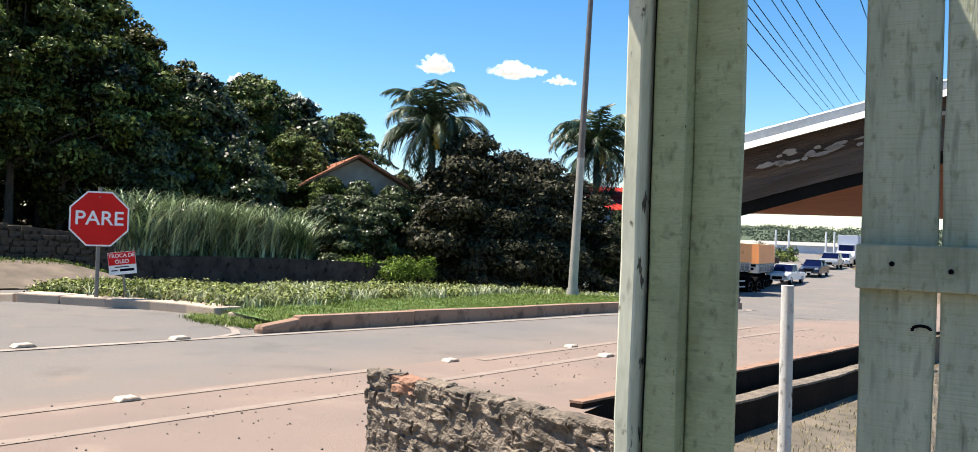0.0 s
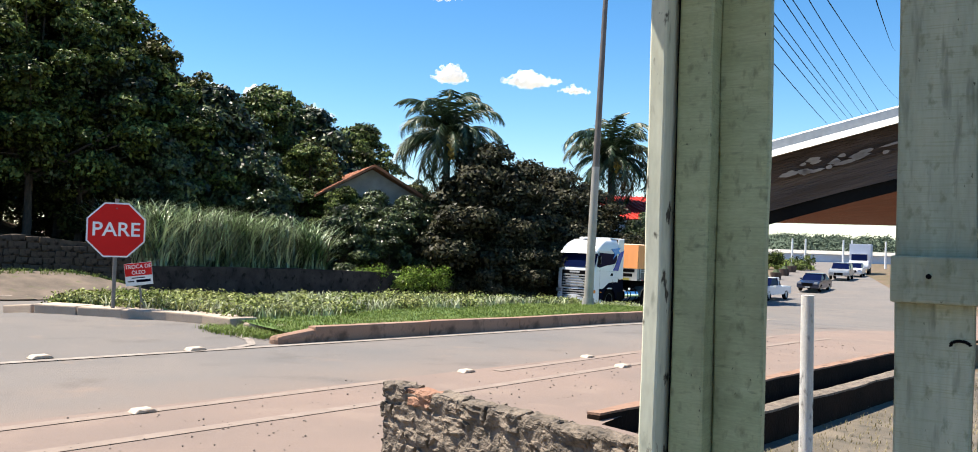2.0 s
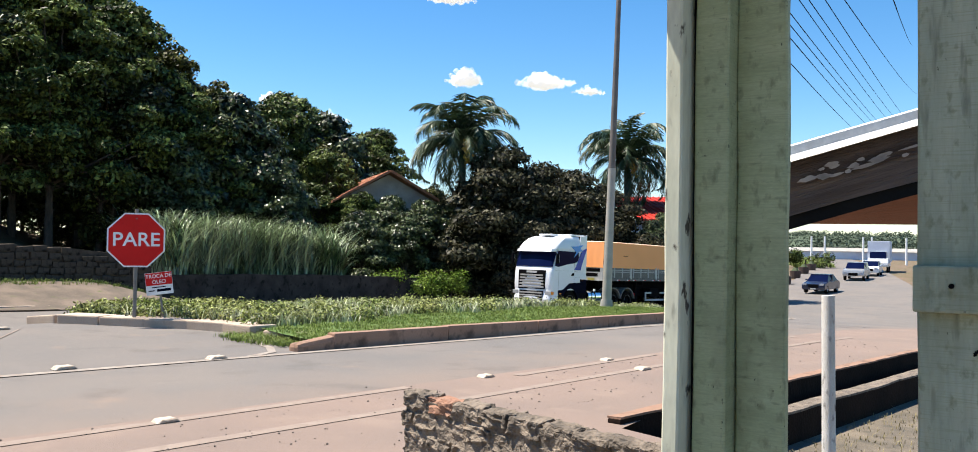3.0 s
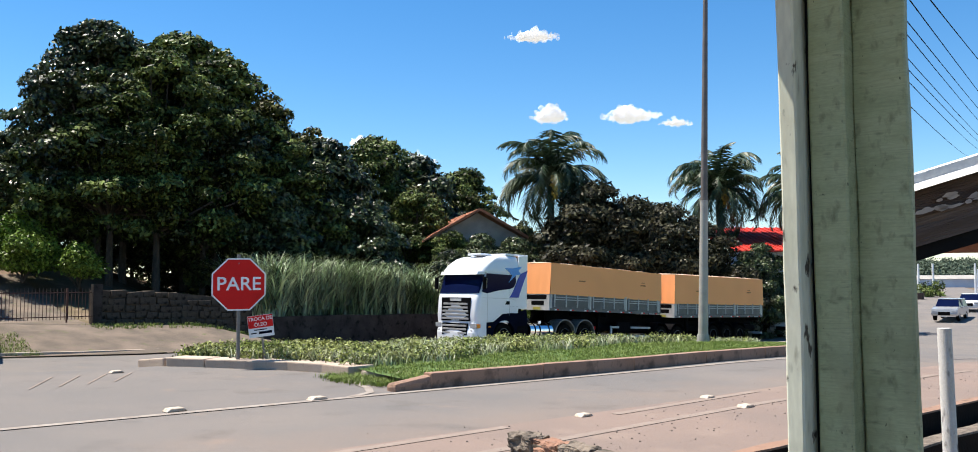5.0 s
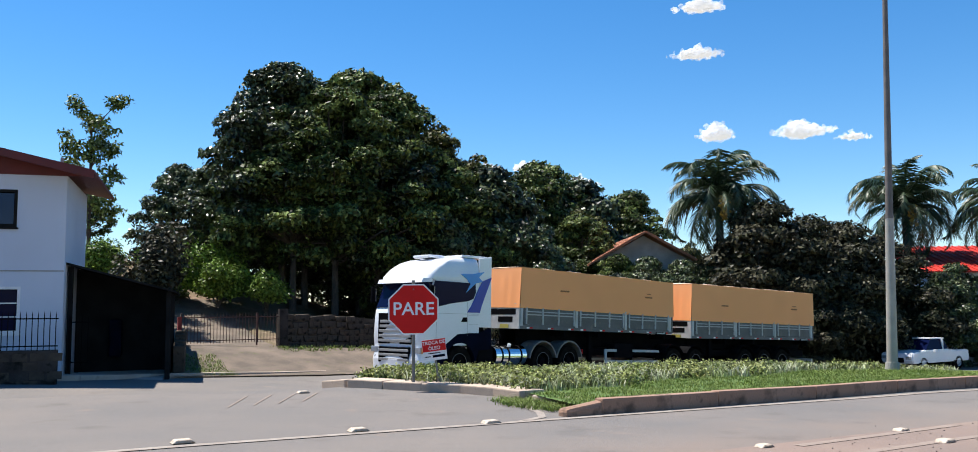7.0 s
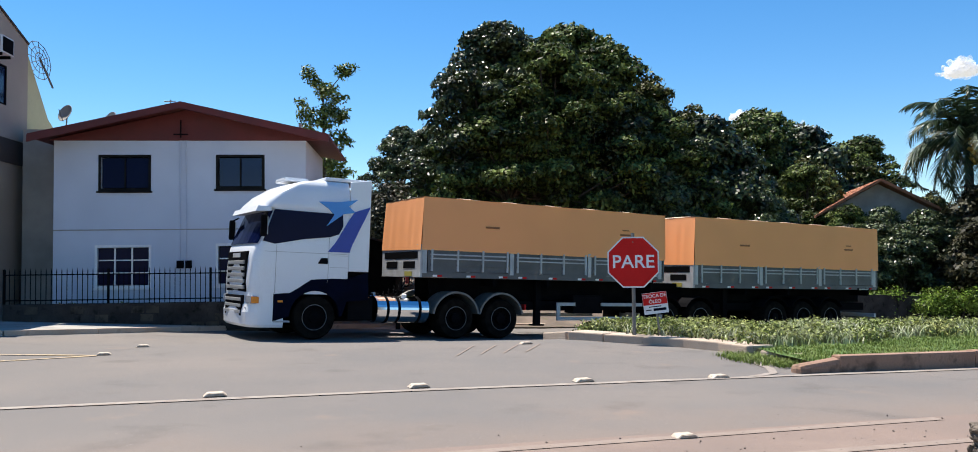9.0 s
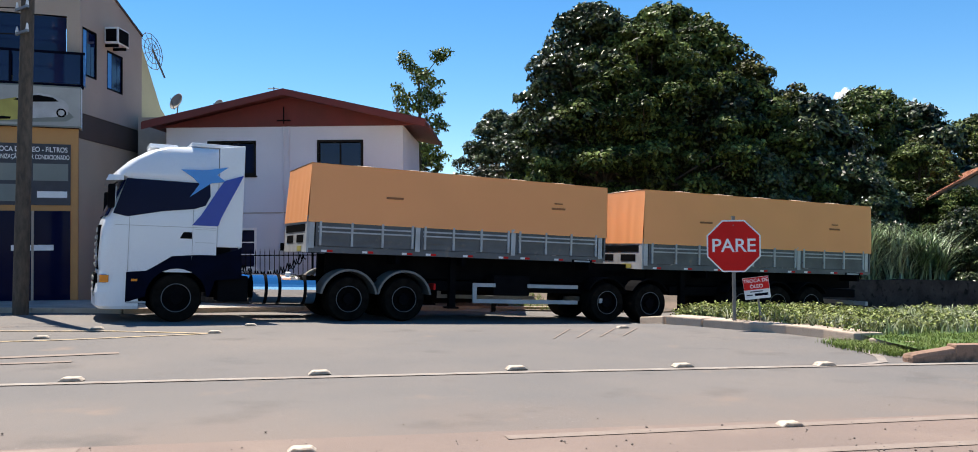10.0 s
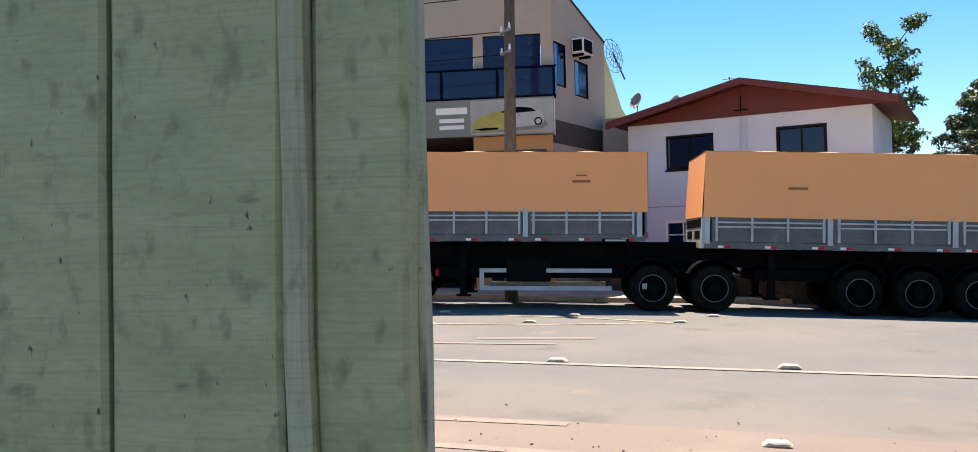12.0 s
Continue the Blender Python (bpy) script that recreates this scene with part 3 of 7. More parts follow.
    kerb_run("kerb_main", [(6.15, -0.1), (12, -0.18), (18, -0.05), (24, 0.85), (30, 3.1), (39, 7.3), (50.5, 12.1)], M["kerb_red"], "tall earth-stained concrete kerb beside the main road", 0.24, 0.2, 2.4)
    kerb_run("kerb_nose", [(4.75, 7.3), (4.85, 6.5), (5.4, 5.4), (6.15, 4.2), (6.55, 2.9), (6.5, 2.2)], M["kerb"], "curved pale concrete kerb at the island's nose", 0.17, 0.55, 0.9)
    kerb_run("kerb_broken", [(6.45, 1.95), (6.5, 1.2), (6.6, 0.65)], M["kerb"], "broken tilted kerb stones in the grass", 0.12, 0.3, 0.55)
    kerb_run("kerb_back", [(4.85, 7.4), (7, 8.7), (12, 10.5), (18, 11.7), (26, 12.3), (34, 12.7), (42, 13.3), (50.5, 13.1)], M["kerb"], "concrete kerb behind the planted island", 0.14, 0.2, 2.4)
    # nose of the tall kerb, rounded and sloping
    bm = bmesh.new()
    box(bm, -0.5, 0.45, -0.12, 0.12, -0.1, 0.22, bevel=0.09)
    for v in bm.verts:
        if v.co.x < 0 and v.co.z > 0:
            v.co.z *= 0.55 + 0.45 * (v.co.x + 0.5) / 0.5
    tagged(part("kerb_tip", bm, M["kerb_red"], None, "", Matrix.Translation(P(5.95, -0.08)) @ pose(0, 0, 0, 0, 0, 52)), "rounded earth-stained end stone of the tall kerb", "kerb", kind="structure")


def blades(name, spots, height, width, material, lean=0.5, seed=1, per=1, label="", category="grass", segs=3):
    """Tapered bent blades standing on the given (x, y, z) spots, as one object."""
    rng = np.random.default_rng(seed)
    vs, fs = [], []
    for x, y, z in spots:
        for _ in range(per):
            a, h = rng.uniform(0, 6.283), height * rng.uniform(0.55, 1.15)
            ln = lean * h * rng.uniform(0.2, 1.2)
            px, py = x + rng.normal(0, 0.06), y + rng.normal(0, 0.06)
            ca, sa, o, wd = math.cos(a), math.sin(a), len(vs), width * rng.uniform(0.7, 1.3)
            for i in range(segs + 1):
                k = i / segs
                r, hh = ln * k * k, h * (k - 0.28 * lean * k * k * k)
                hw = wd * (1 - k * 0.92) / 2
                cx, cy = px + ca * r, py + sa * r
                vs.append((cx - sa * hw, cy + ca * hw, z + hh))
                vs.append((cx + sa * hw, cy - ca * hw, z + hh))
            for i in range(segs):
                fs.append((o + 2 * i, o + 2 * i + 1, o + 2 * i + 3, o + 2 * i + 2))
    return tagged(mesh_ob(name, vs, fs, material), label, category, kind="stuff")


def build_planting():
    edge = island_edge()
    rng = random.Random(5)
    lawn, pale, low = [], [], []
    for _ in range(26000):
        s, w = rng.uniform(5.5, 34), rng.uniform(-0.1, 11.5)
        if not inside(s, w, edge):
            continue
        front = 2.5 + 0.14 * max(0, s - 8) + 0.3 * math.sin(s * 1.3)
        if s < 8:
            front = 2.3
        back = front + 3.2
        if w < front:
            if w > 0.15 and s < 26:
                lawn.append(P(s, w, 0.12))
        elif w < back and s < 25:
            (pale if rng.random() < 0.42 else low).append(P(s, w, 0.12))
    for _ in range(9000):                                # nose of the island
        s, w = rng.uniform(4.8, 8.0), rng.uniform(3.0, 8.4)
        if inside(s, w, edge) and inside(s - 0.7, w, edge):
            (pale if rng.random() < 0.2 else low).append(P(s, w, 0.12))
    blades("lawn_blades", lawn, 0.09, 0.014, M["leaf_lawn"], 0.7, 2, 8, "short green grass blades on the island", segs=2)
    blades("border_plants", pale, 0.3, 0.04, M["leaf_pale"], 0.8, 3, 5, "pale striped spiky border plants on the island", "plants")
    mounds = [(x, y, z + 0.12, 0.3, 0.3, rng.uniform(0.12, 0.24)) for x, y, z in rng.sample(low, min(len(low), 700))]
    ob = new("ground_cover", crown_mesh("ground_cover", mounds, 80000, 0.075, 4, M["leaf_cover"]))
    tagged(ob, "leafy green ground cover among the border plants", "plants", kind="stuff")


# ---- signs and lamp post on the island ----
def octagon(r, z=0.0):
    return [(r * math.cos(math.pi / 8 + i * math.pi / 4), z + r * math.sin(math.pi / 8 + i * math.pi / 4)) for i in range(8)]


def build_signs():
    x, y = -7.62, 16.75
    z = road_z(*sw(x, y)) + 0.12
    yaw = 25.0
    stop = thing("stop_sign", pose(x, y, z, 0, 0, yaw), "red octagonal stop sign on a grey steel post", "road sign")
    part("post", tube(bmesh.new(), (0, 0.03, -0.1), (0, 0.03, 2.07), 0.035, n=12), M["greypost"], stop)
    c = 1.49
    part("rim", prism(bmesh.new(), octagon(0.545, c), "y", -0.012, 0.0), M["white"], stop, "white painted rim")
    part("face", prism(bmesh.new(), octagon(0.515, c), "y", -0.017, -0.0125), M["red"], stop, "red sign face")
    part("back_plate", prism(bmesh.new(), octagon(0.53, c), "y", 0.0005, 0.006), M["greypost"], stop)
    text_part("lettering", "PARE", 0.36, M["white"], stop, pose(0, -0.0185, c, 90, 0, 0), 0.001, 1.02)
    part("bolt", tube(bmesh.new(), (0, -0.02, c + 0.4), (0, 0.0, c + 0.4), 0.014), M["greypost"], stop)
    x, y = -7.2, 17.05
    z = road_z(*sw(x, y)) + 0.12
    ad = thing("oil_change_sign", pose(x, y, z, 0, 0, 18), "small tilted red and white oil change sign on a stake", "sign")
    lean = pose(0, 0, 0, 0, -7, 0)
    part("stake", tube(bmesh.new(), (0, 0.02, -0.1), (0, 0.02, 0.8), 0.02, n=8), M["greypost"], ad, at=lean)
    board = part("board", boxes((-0.24, 0.24, -0.008, 0.008, 0.48, 0.9)), M["white"], ad, at=lean)
    part("red_panel", boxes((-0.235, 0.235, -0.0125, -0.0085, 0.66, 0.895)), M["red"], board)
    text_part("lettering", "TROCA DE", 0.098, M["white"], board, pose(0, -0.014, 0.83, 90, 0, 0), 0.001, 0.95)
    text_part("lettering", "ÓLEO", 0.098, M["white"], board, pose(0, -0.014, 0.72, 90, 0, 0), 0.001, 0.95)
    bars = bmesh.new()
    for a, b, c0, d in ((-0.13, 0.11, 0.612, 0.63), (-0.05, 0.2, 0.535, 0.585), (-0.2, -0.09, 0.55, 0.57)):
        box(bars, a, b, -0.0125, -0.0085, c0, d)
    part("print_bar", bars, M["navy"], board, "unreadable dark print")
    x, y = 2.2, 25.9
    z = road_z(*sw(x, y)) + 0.1
    lamp = thing("street_lamp", pose(x, y, z, 0, 1.6, 0), "tall grey tapered street lamp post on the island", "street lamp")
    part("lower_shaft", tube(bmesh.new(), (0, 0, -0.1), (0, 0, 4.1), 0.142, 0.108, 16), M["lampgrey"], lamp, "pale dusty lower shaft", smooth=True)
    part("upper_shaft", tube(bmesh.new(), (0, 0, 4.1), (0, 0, 14.5), 0.098, 0.042, 16), M["lampdark"], lamp, "dark weathered upper shaft", smooth=True)
    part("joint_ring", tube(bmesh.new(), (0, 0, 4.06), (0, 0, 4.14), 0.116, 0.112, 16), M["lampdark"], lamp)
    part("base_collar", tube(bmesh.new(), (0, 0, -0.05), (0, 0, 0.25), 0.19, 0.17, 16), M["concrete"], lamp)
    part("arm", tube(bmesh.new(), (0, 0, 14.4), (-1.6, -1.2, 14.9), 0.04, 0.03, 10), M["lampgrey"], lamp)
    part("lamp_head", boxes((-2.0, -1.5, -1.45, -1.15, 14.85, 15.0), bevel=0.03), M["lampgrey"], lamp)


# ---- the shed that the view looks out of ----
AX = Vector((0.839, -0.545, 0))        # along the end wall, away from the road
AY = Vector((0.545, 0.839, 0))         # along the front wall


def shed_pose(corner, z=0.0):
    m = Matrix.Identity(4)
    for i in range(3):
        m[i][0], m[i][1] = AX[i], AY[i]
    return Matrix.Translation((corner[0], corner[1], z)) @ m


def board(name, parent, x0, x1, y0, y1, z0, z1, material, label="", wear=0.004, seed=0):
    """A plank with worn, slightly wavy edges."""
    bm = bmesh.new()
    box(bm, x0, x1, y0, y1, z0, z1)
    bmesh.ops.subdivide_edges(bm, edges=[e for e in bm.edges if abs(e.verts[0].co.z - e.verts[1].co.z) > 0.3], cuts=26)
    bmesh.ops.bevel(bm, geom=[e for e in bm.edges if len(e.link_faces) == 2 and e.calc_face_angle(0) > 1.0], offset=0.004, segments=1, affect="EDGES")
    for v in bm.verts:
        q = Vector((v.co.x * 9 + seed, v.co.y * 9, v.co.z * 5))
        v.co.x += noise.noise(q) * wear
        v.co.y += noise.noise(q + Vector((7, 3, 1))) * wear
    return part(name, bm, material, parent, label)


def build_shed():
    base = -0.6
    shed = thing("corner_post", shed_pose((-0.37, 2.62)), "pale green painted timber corner post of a shed", "post")
    # outer edge painted paler for the sun that falls on it
    board("outer_board", shed, 0.019, 0.056, -0.07, 0.16, base, 2.49, M["sunlit_green"], "pale green board edge painted as if sunlit", seed=1)
    board("post_board", shed, 0.068, 0.141, -0.024, 0.06, base, 2.49, M["green"], seed=2)
    # solid black strip paints the shade in the gap
    part("gap_shade", boxes((0.0565, 0.0675, 0.0, 0.06, base, 2.48)), M["dark"], shed, "near-black strip for the shade between two boards")
    board("inner_board", shed, 0.142, 0.248, 0.03, 0.06, base, 2.49, M["green"], seed=3)
    fence = thing("plank_wall", shed_pose((-0.37, 2.62)), "weathered green plank wall with a cross rail", "wall panel")
    board("plank", fence, 0.50, 0.632, 0.0, 0.028, base, 2.49, M["green_worn"], seed=4)
    board("plank", fence, 0.641, 0.79, 0.0, 0.028, base, 2.49, M["green_worn"], seed=5)
    for i in range(6):
        board("plank", fence, 0.797 + i * 0.15, 0.94 + i * 0.15, 0.0, 0.028, base, 2.49, M["green_worn"], seed=6 + i)
    bm = bmesh.new()
    box(bm, 0.495, 1.7, -0.03, -0.002, 1.425, 1.512, bevel=0.005)
    rail = part("cross_rail", bm, M["green_worn"], fence)
    part("nail", tube(bmesh.new(), (0.56, -0.034, 1.475), (0.56, -0.029, 1.475), 0.005, n=8), M["black"], rail)
    part("nail", tube(bmesh.new(), (0.66, -0.034, 1.465), (0.66, -0.029, 1.465), 0.005, n=8), M["black"], rail)
    hook = bmesh.new()
    for i in range(10):
        a, b = math.pi * i / 9, math.pi * (i + 1) / 9
        tube(hook, (0.612 + 0.016 * math.cos(a), -0.012, 1.352 + 0.008 * math.sin(a)), (0.612 + 0.016 * math.cos(b), -0.012, 1.352 + 0.008 * math.sin(b)), 0.003, n=6)
    part("hook", hook, M["black"], fence, "small black wire hook")
    # jamb on the other side of the opening
    jamb = thing("opening_jamb", shed_pose((-1.63, 0.68)), "pale green painted timber jamb of the shed's opening", "post")
    board("jamb_board", jamb, -0.03, 0.002, -0.079, -0.011, base, 2.49, M["green"], seed=21)
    # paler paint on this thin board stands for the lit edge
    board("edge_board", jamb, -0.05, -0.03, -0.028, -0.010, base, 2.49, M["green_worn"], "green board edge in paler paint, standing for its lit rim", seed=27)
    board("casing_board", jamb, -0.01, 0.014, -0.231, -0.0985, base, 2.49, M["green"], seed=22)
    board("bead", jamb, -0.008, 0.018, -0.0975, -0.0795, base, 2.49, M["green_worn"], "narrow pale green bead", seed=23)
    board("wall_board", jamb, -0.008, 0.014, -0.44, -0.2365, base, 2.49, M["green"], seed=24)
    for i in range(8):
        board("wall_board", jamb, -0.008, 0.014, -0.62 - 0.17 * i, -0.455 - 0.17 * i, base, 2.49, M["green"], seed=30 + i)
    board("backing_board", jamb, -0.07, -0.052, -1.9, -0.013, base, 2.49, M["green_worn"], seed=28)
    m = shed_pose((-1.63, 0.68))
    # roof stays out of view; its narrow overhang is sized to shade the posts
    roof = part("porch_roof", boxes((-0.2, 0.4, -2.4, 2.75, 2.5, 2.56)), M["green_worn"], None, "", m)
    tagged(roof, "unseen narrow timber porch roof that shades the posts", "roof", kind="structure")


def build_yard():
    # the neighbour's roof end with its peeling fascia
    roof = thing("neighbour_roof", Matrix(), "low roof end with peeling wooden fascia and white metal edge", "roof")
    a, b = Vector((0.0, 3.78, 1.775)), Vector((1.7, 3.58, 2.29))
    d = (b - a)
    L = d.length
    fm = Matrix.Translation(a) @ d.to_track_quat("X", "Z").to_matrix().to_4x4()
    # two fascia boards, then a black strip painting the shade beneath them
    for name, z0, z1, y0, m, label in (("upper_fascia", -0.098, -0.012, -0.004, M["oldwood"], "dark fascia board with flaking pale paint"), ("lower_fascia", -0.192, -0.092, 0.006, M["greywood"], "bare weathered lower fascia board"), ("fascia_shade", -0.236, -0.18, 0.02, M["dark"], "near-black strip for the shade below the fascia")):
        fas = box(bmesh.new(), 0, L, y0, 0.04, z0, z1)
        bmesh.ops.subdivide_edges(fas, edges=fas.edges, cuts=10, use_grid_fill=True)
        for v in fas.verts:
            v.co.y += noise.noise(Vector((v.co.x * 5, v.co.z * 30, 2))) * 0.006
            v.co.z += noise.noise(Vector((v.co.x * 7, v.co.z * 9, 8))) * 0.004
        part(name, fas, m, roof, label, fm)
    rf = random.Random(12)
    flakes = bmesh.new()
    for _ in range(95):
        x, z = rf.uniform(0.0, L), -0.096 + abs(rf.gauss(0, 0.018))
        if noise.noise(Vector((x * 3.1, 4, 1))) < -0.12:
            continue
        w, h = rf.uniform(0.01, 0.045), rf.uniform(0.004, 0.011)
        pts = [(x + w * math.cos(1.05 * k) * rf.uniform(0.6, 1.1), z + h * math.sin(1.05 * k) * rf.uniform(0.6, 1.2)) for k in range(6)]
        prism(flakes, pts, "y", -0.016, -0.011)
    fl = part("paint_flakes", flakes, M["flake"], roof, "peeling pale paint flakes", fm)
    tagged(fl, "peeling pale paint flakes", kind="stuff")
    part("metal_sheet", boxes((-0.05, L, -0.03, 0.3, -0.011, 0.042)), M["whitemetal"], roof, "white sheet metal", fm)
    # wedge added so that the sheet's front edge catches sunlight
    part("sun_catch_lip", prism(bmesh.new(), [(-0.062, -0.011), (0.02, 0.05), (0.02, -0.011)], "x", -0.05, L), M["whitemetal"], roof, "added sloped white lip that catches the sun", fm)
    na, nb = fm @ Vector((0, 0.042, -0.2)), fm @ Vector((L, 0.042, -0.2))
    fa, fb = Vector((1.5, 7.9, 1.755)), Vector((4.6, 7.2, 1.755))
    for i in range(14):
        u, v = i / 14, (i + 0.96) / 14
        q = [na.lerp(fa, u), nb.lerp(fb, u), nb.lerp(fb, v), na.lerp(fa, v)]
        part("soffit_board", loft([q, [c + Vector((0, 0, 0.02)) for c in q]]), M["soffit"], roof, "red-brown soffit board")
    # rubble wall end
    top, far, end = 0.79, Vector((-1.18, 5.17, 0)), Vector((0.62, 3.15, 0))
    d = end - far
    wall = thing("rubble_wall", Matrix.Translation(far) @ d.to_track_quat("X", "Z").to_matrix().to_4x4(), "crumbling wall of mortar-smeared hollow bricks", "wall")
    rng = random.Random(9)
    bw, bh = 0.2, 0.094
    rows = 10
    for r in range(rows):
        z1 = top - r * bh
        x = -0.02 - (0.11 if r % 2 else 0)
        while x < d.length:
            bm = bmesh.new()
            x0, x1 = max(x, -0.03 + rng.uniform(-.015, .015)), x + bw - 0.012
            if x1 - x0 > 0.05:
                box(bm, x0, x1, -0.06 + rng.uniform(-.008, .008), 0.06, z1 - bh + 0.012, z1 - rng.uniform(0, .012), bevel=0.012)
                bmesh.ops.subdivide_edges(bm, edges=bm.edges, cuts=4, use_grid_fill=True)
                for v in bm.verts:
                    for f, amp in ((19, 0.016), (58, 0.009)):
                        q = v.co * f
                        v.co += Vector((noise.noise(q), noise.noise(q + Vector((5, 0, 0))) * 1.3, noise.noise(q + Vector((0, 5, 0))))) * amp
                part("brick", bm, M["clay"] if (r == 0 and rng.random() < 0.1) else M["rubble"], wall)
            x += bw
    core = boxes((-0.02, d.length, -0.052, 0.05, top - rows * bh - 0.3, top - 0.03))
    bmesh.ops.subdivide_edges(core, edges=core.edges, cuts=14, use_grid_fill=True)
    for v in core.verts:
        v.co += Vector((0, noise.noise(v.co * 13) * 0.022, noise.noise(v.co * 7) * 0.015))
    part("mortar", core, M["rubble"], wall, "rough grey mortar")
    # low retaining walls along the lane: shade painted near-black, paler strips for lit tops
    def low_wall(name, s0, s1, w, h0, h1, t, label, material=M["shaded_earth"]):
        vs, fs = [], []
        n = 44
        for i in range(n + 1):
            s = s0 + (s1 - s0) * i / n
            for dw, z in ((-t / 2, h0), (-t / 2, h1), (t / 2, h1), (t / 2, h0)):
                j = noise.noise(Vector((s * 2.1, dw * 9, z * 3))) * 0.009
                vs.append((*xy(s, w + dw + j), road_z(s, w) + z + j))
        for i in range(n):
            for k in range(4):
                fs.append((i * 4 + k, i * 4 + (k + 1) % 4, i * 4 + 4 + (k + 1) % 4, i * 4 + 4 + k))
        fs += [(3, 2, 1, 0), (n * 4, n * 4 + 1, n * 4 + 2, n * 4 + 3)]
        tagged(mesh_ob(name, vs, fs, material), label, "low wall", kind="structure")
    low_wall("retaining_wall", 4.4, 15.0, -6.42, -0.6, 0.05, 0.14, "low earth-stained retaining wall along the lane, painted as if in shade")
    low_wall("retaining_step", 4.4, 15.2, -6.87, -0.6, -0.14, 0.2, "lower earth-stained step beside the retaining wall, painted as if in shade")
    low_wall("lit_wall_top", 4.4, 15.0, -6.42, 0.054, 0.075, 0.15, "thin earth-stained strip standing for the sunlit top of the retaining wall", M["kerb_red"])
    low_wall("lit_wall_top", 4.4, 15.2, -6.87, -0.136, -0.11, 0.21, "thin worn strip standing for the sunlit top of the lower step", M["rubble"])
    tagged(ribbon("yard", [(4.25, -16), (30, -16)], [(4.25, -6.92), (30, -6.92)], M["drygrass"], -0.47, 1, 6), "dry grass and gravel in the yard", "yard", kind="structure")
    rng = random.Random(3)
    spots = [P(rng.uniform(4.4, 16), rng.uniform(-10, -7.1), -0.48) for _ in range(2600)]
    blades("dry_grass", spots[:1500], 0.09, 0.011, M["leaf_dry"], 0.9, 8, 3, "dry yellowish grass tufts in the yard", segs=2)
    px, py = 2.22, 8.64
    z = road_z(*sw(px, py)) - 0.5
    pole = thing("white_post", pose(px, py, z, 0, -0.6, 0), "thin white post with flaking paint in the yard", "post")
    part("shaft", tube(bmesh.new(), (0, 0, -0.1), (0, 0, 1.13 - z), 0.062, 0.058, 12), mat("flaking_white_paint", (0.68, 0.66, 0.62), (0.6, 0.57, 0.52), 3, 0.8, 0.4, dirt=(0.12, 0.1, 0.09), dirt_amount=0.42, stretch=(2, 2, 1)), pole, smooth=True)


# ---- buildings ----
HX, HY = Vector((0.804, 0.595, 0)), Vector((-0.595, 0.804, 0))


def facade_pose(origin):
    m = Matrix.Identity(4)
    for i in range(3):
        m[i][0], m[i][1] = HX[i], HY[i]
    return Matrix.Translation(origin) @ m


def wall_with_openings(bm, x0, x1, z0, z1, openings, y0=0.0, y1=0.2):
    """A wall slab in the x-z plane with rectangular holes through it."""
    xs = sorted({x0, x1, *[v for o in openings for v in o[:2]]})
    zs = sorted({z0, z1, *[v for o in openings for v in o[2:]]})
    for i in range(len(xs) - 1):
        for j in range(len(zs) - 1):
            cx, cz = (xs[i] + xs[i + 1]) / 2, (zs[j] + zs[j + 1]) / 2
            if any(a < cx < b and c < cz < d for a, b, c, d in openings):
                continue
            box(bm, xs[i], xs[i + 1], y0, y1, zs[j], zs[j + 1])
    bmesh.ops.remove_doubles(bm, verts=bm.verts, dist=1e-4)
    seen = {}
    for f in list(bm.faces):
        key = tuple(round(c, 3) for c in f.calc_center_median())
        seen.setdefault(key, []).append(f)
    bmesh.ops.delete(bm, geom=[f for fs in seen.values() if len(fs) > 1 for f in fs], context="FACES")
    bmesh.ops.recalc_face_normals(bm, faces=bm.faces)
    return bm


def window(parent, a, b, c, d, frame_mat, pane_mat, y=0.02, panes=2, bars=0, fw=0.07, sill=True):
    """A window with its frame, panes and sill in an opening from a to b and c to d."""
    win = part("window", boxes((a - fw, a, y - 0.04, y + 0.09, c - fw, d + fw), (b, b + fw, y - 0.04, y + 0.09, c - fw, d + fw), (a, b, y - 0.04, y + 0.09, c - fw, c), (a, b, y - 0.04, y + 0.09, d, d + fw)), frame_mat, parent)
    for i in range(panes):
        x0, x1 = a + (b - a) * i / panes, a + (b - a) * (i + 1) / panes
        part("pane", boxes((x0 + 0.02, x1 - 0.02, y + 0.03, y + 0.04, c + 0.02, d - 0.02)), pane_mat, win)
        if i:
            part("mullion", boxes((x0 - 0.02, x0 + 0.02, y + 0.0, y + 0.06, c, d)), frame_mat, win)
    for i in range(bars):
        z = c + (d - c) * (i + 1) / (bars + 1)
        part("glazing_bar", boxes((a, b, y + 0.005, y + 0.03, z - 0.015, z + 0.015)), frame_mat, win)
    if sill:
        part("sill", boxes((a - fw - 0.04, b + fw + 0.04, y - 0.09, y + 0.02, c - fw - 0.05, c - fw)), frame_mat, win)
    return win


def iron_fence(name, m, length, z0, z1, label, step=0.13, material=None):
    material = material or M["black"]
    f = thing(name, m, label, "fence")
    part("rail", boxes((0, length, -0.015, 0.015, z0 + 0.08, z0 + 0.11)), material, f)
    part("rail", boxes((0, length, -0.015, 0.015, z1 - 0.16, z1 - 0.13)), material, f)
    n = int(length / step)
    bar = None
    for i in range(n + 1):
        x = i * step
        if bar is None:
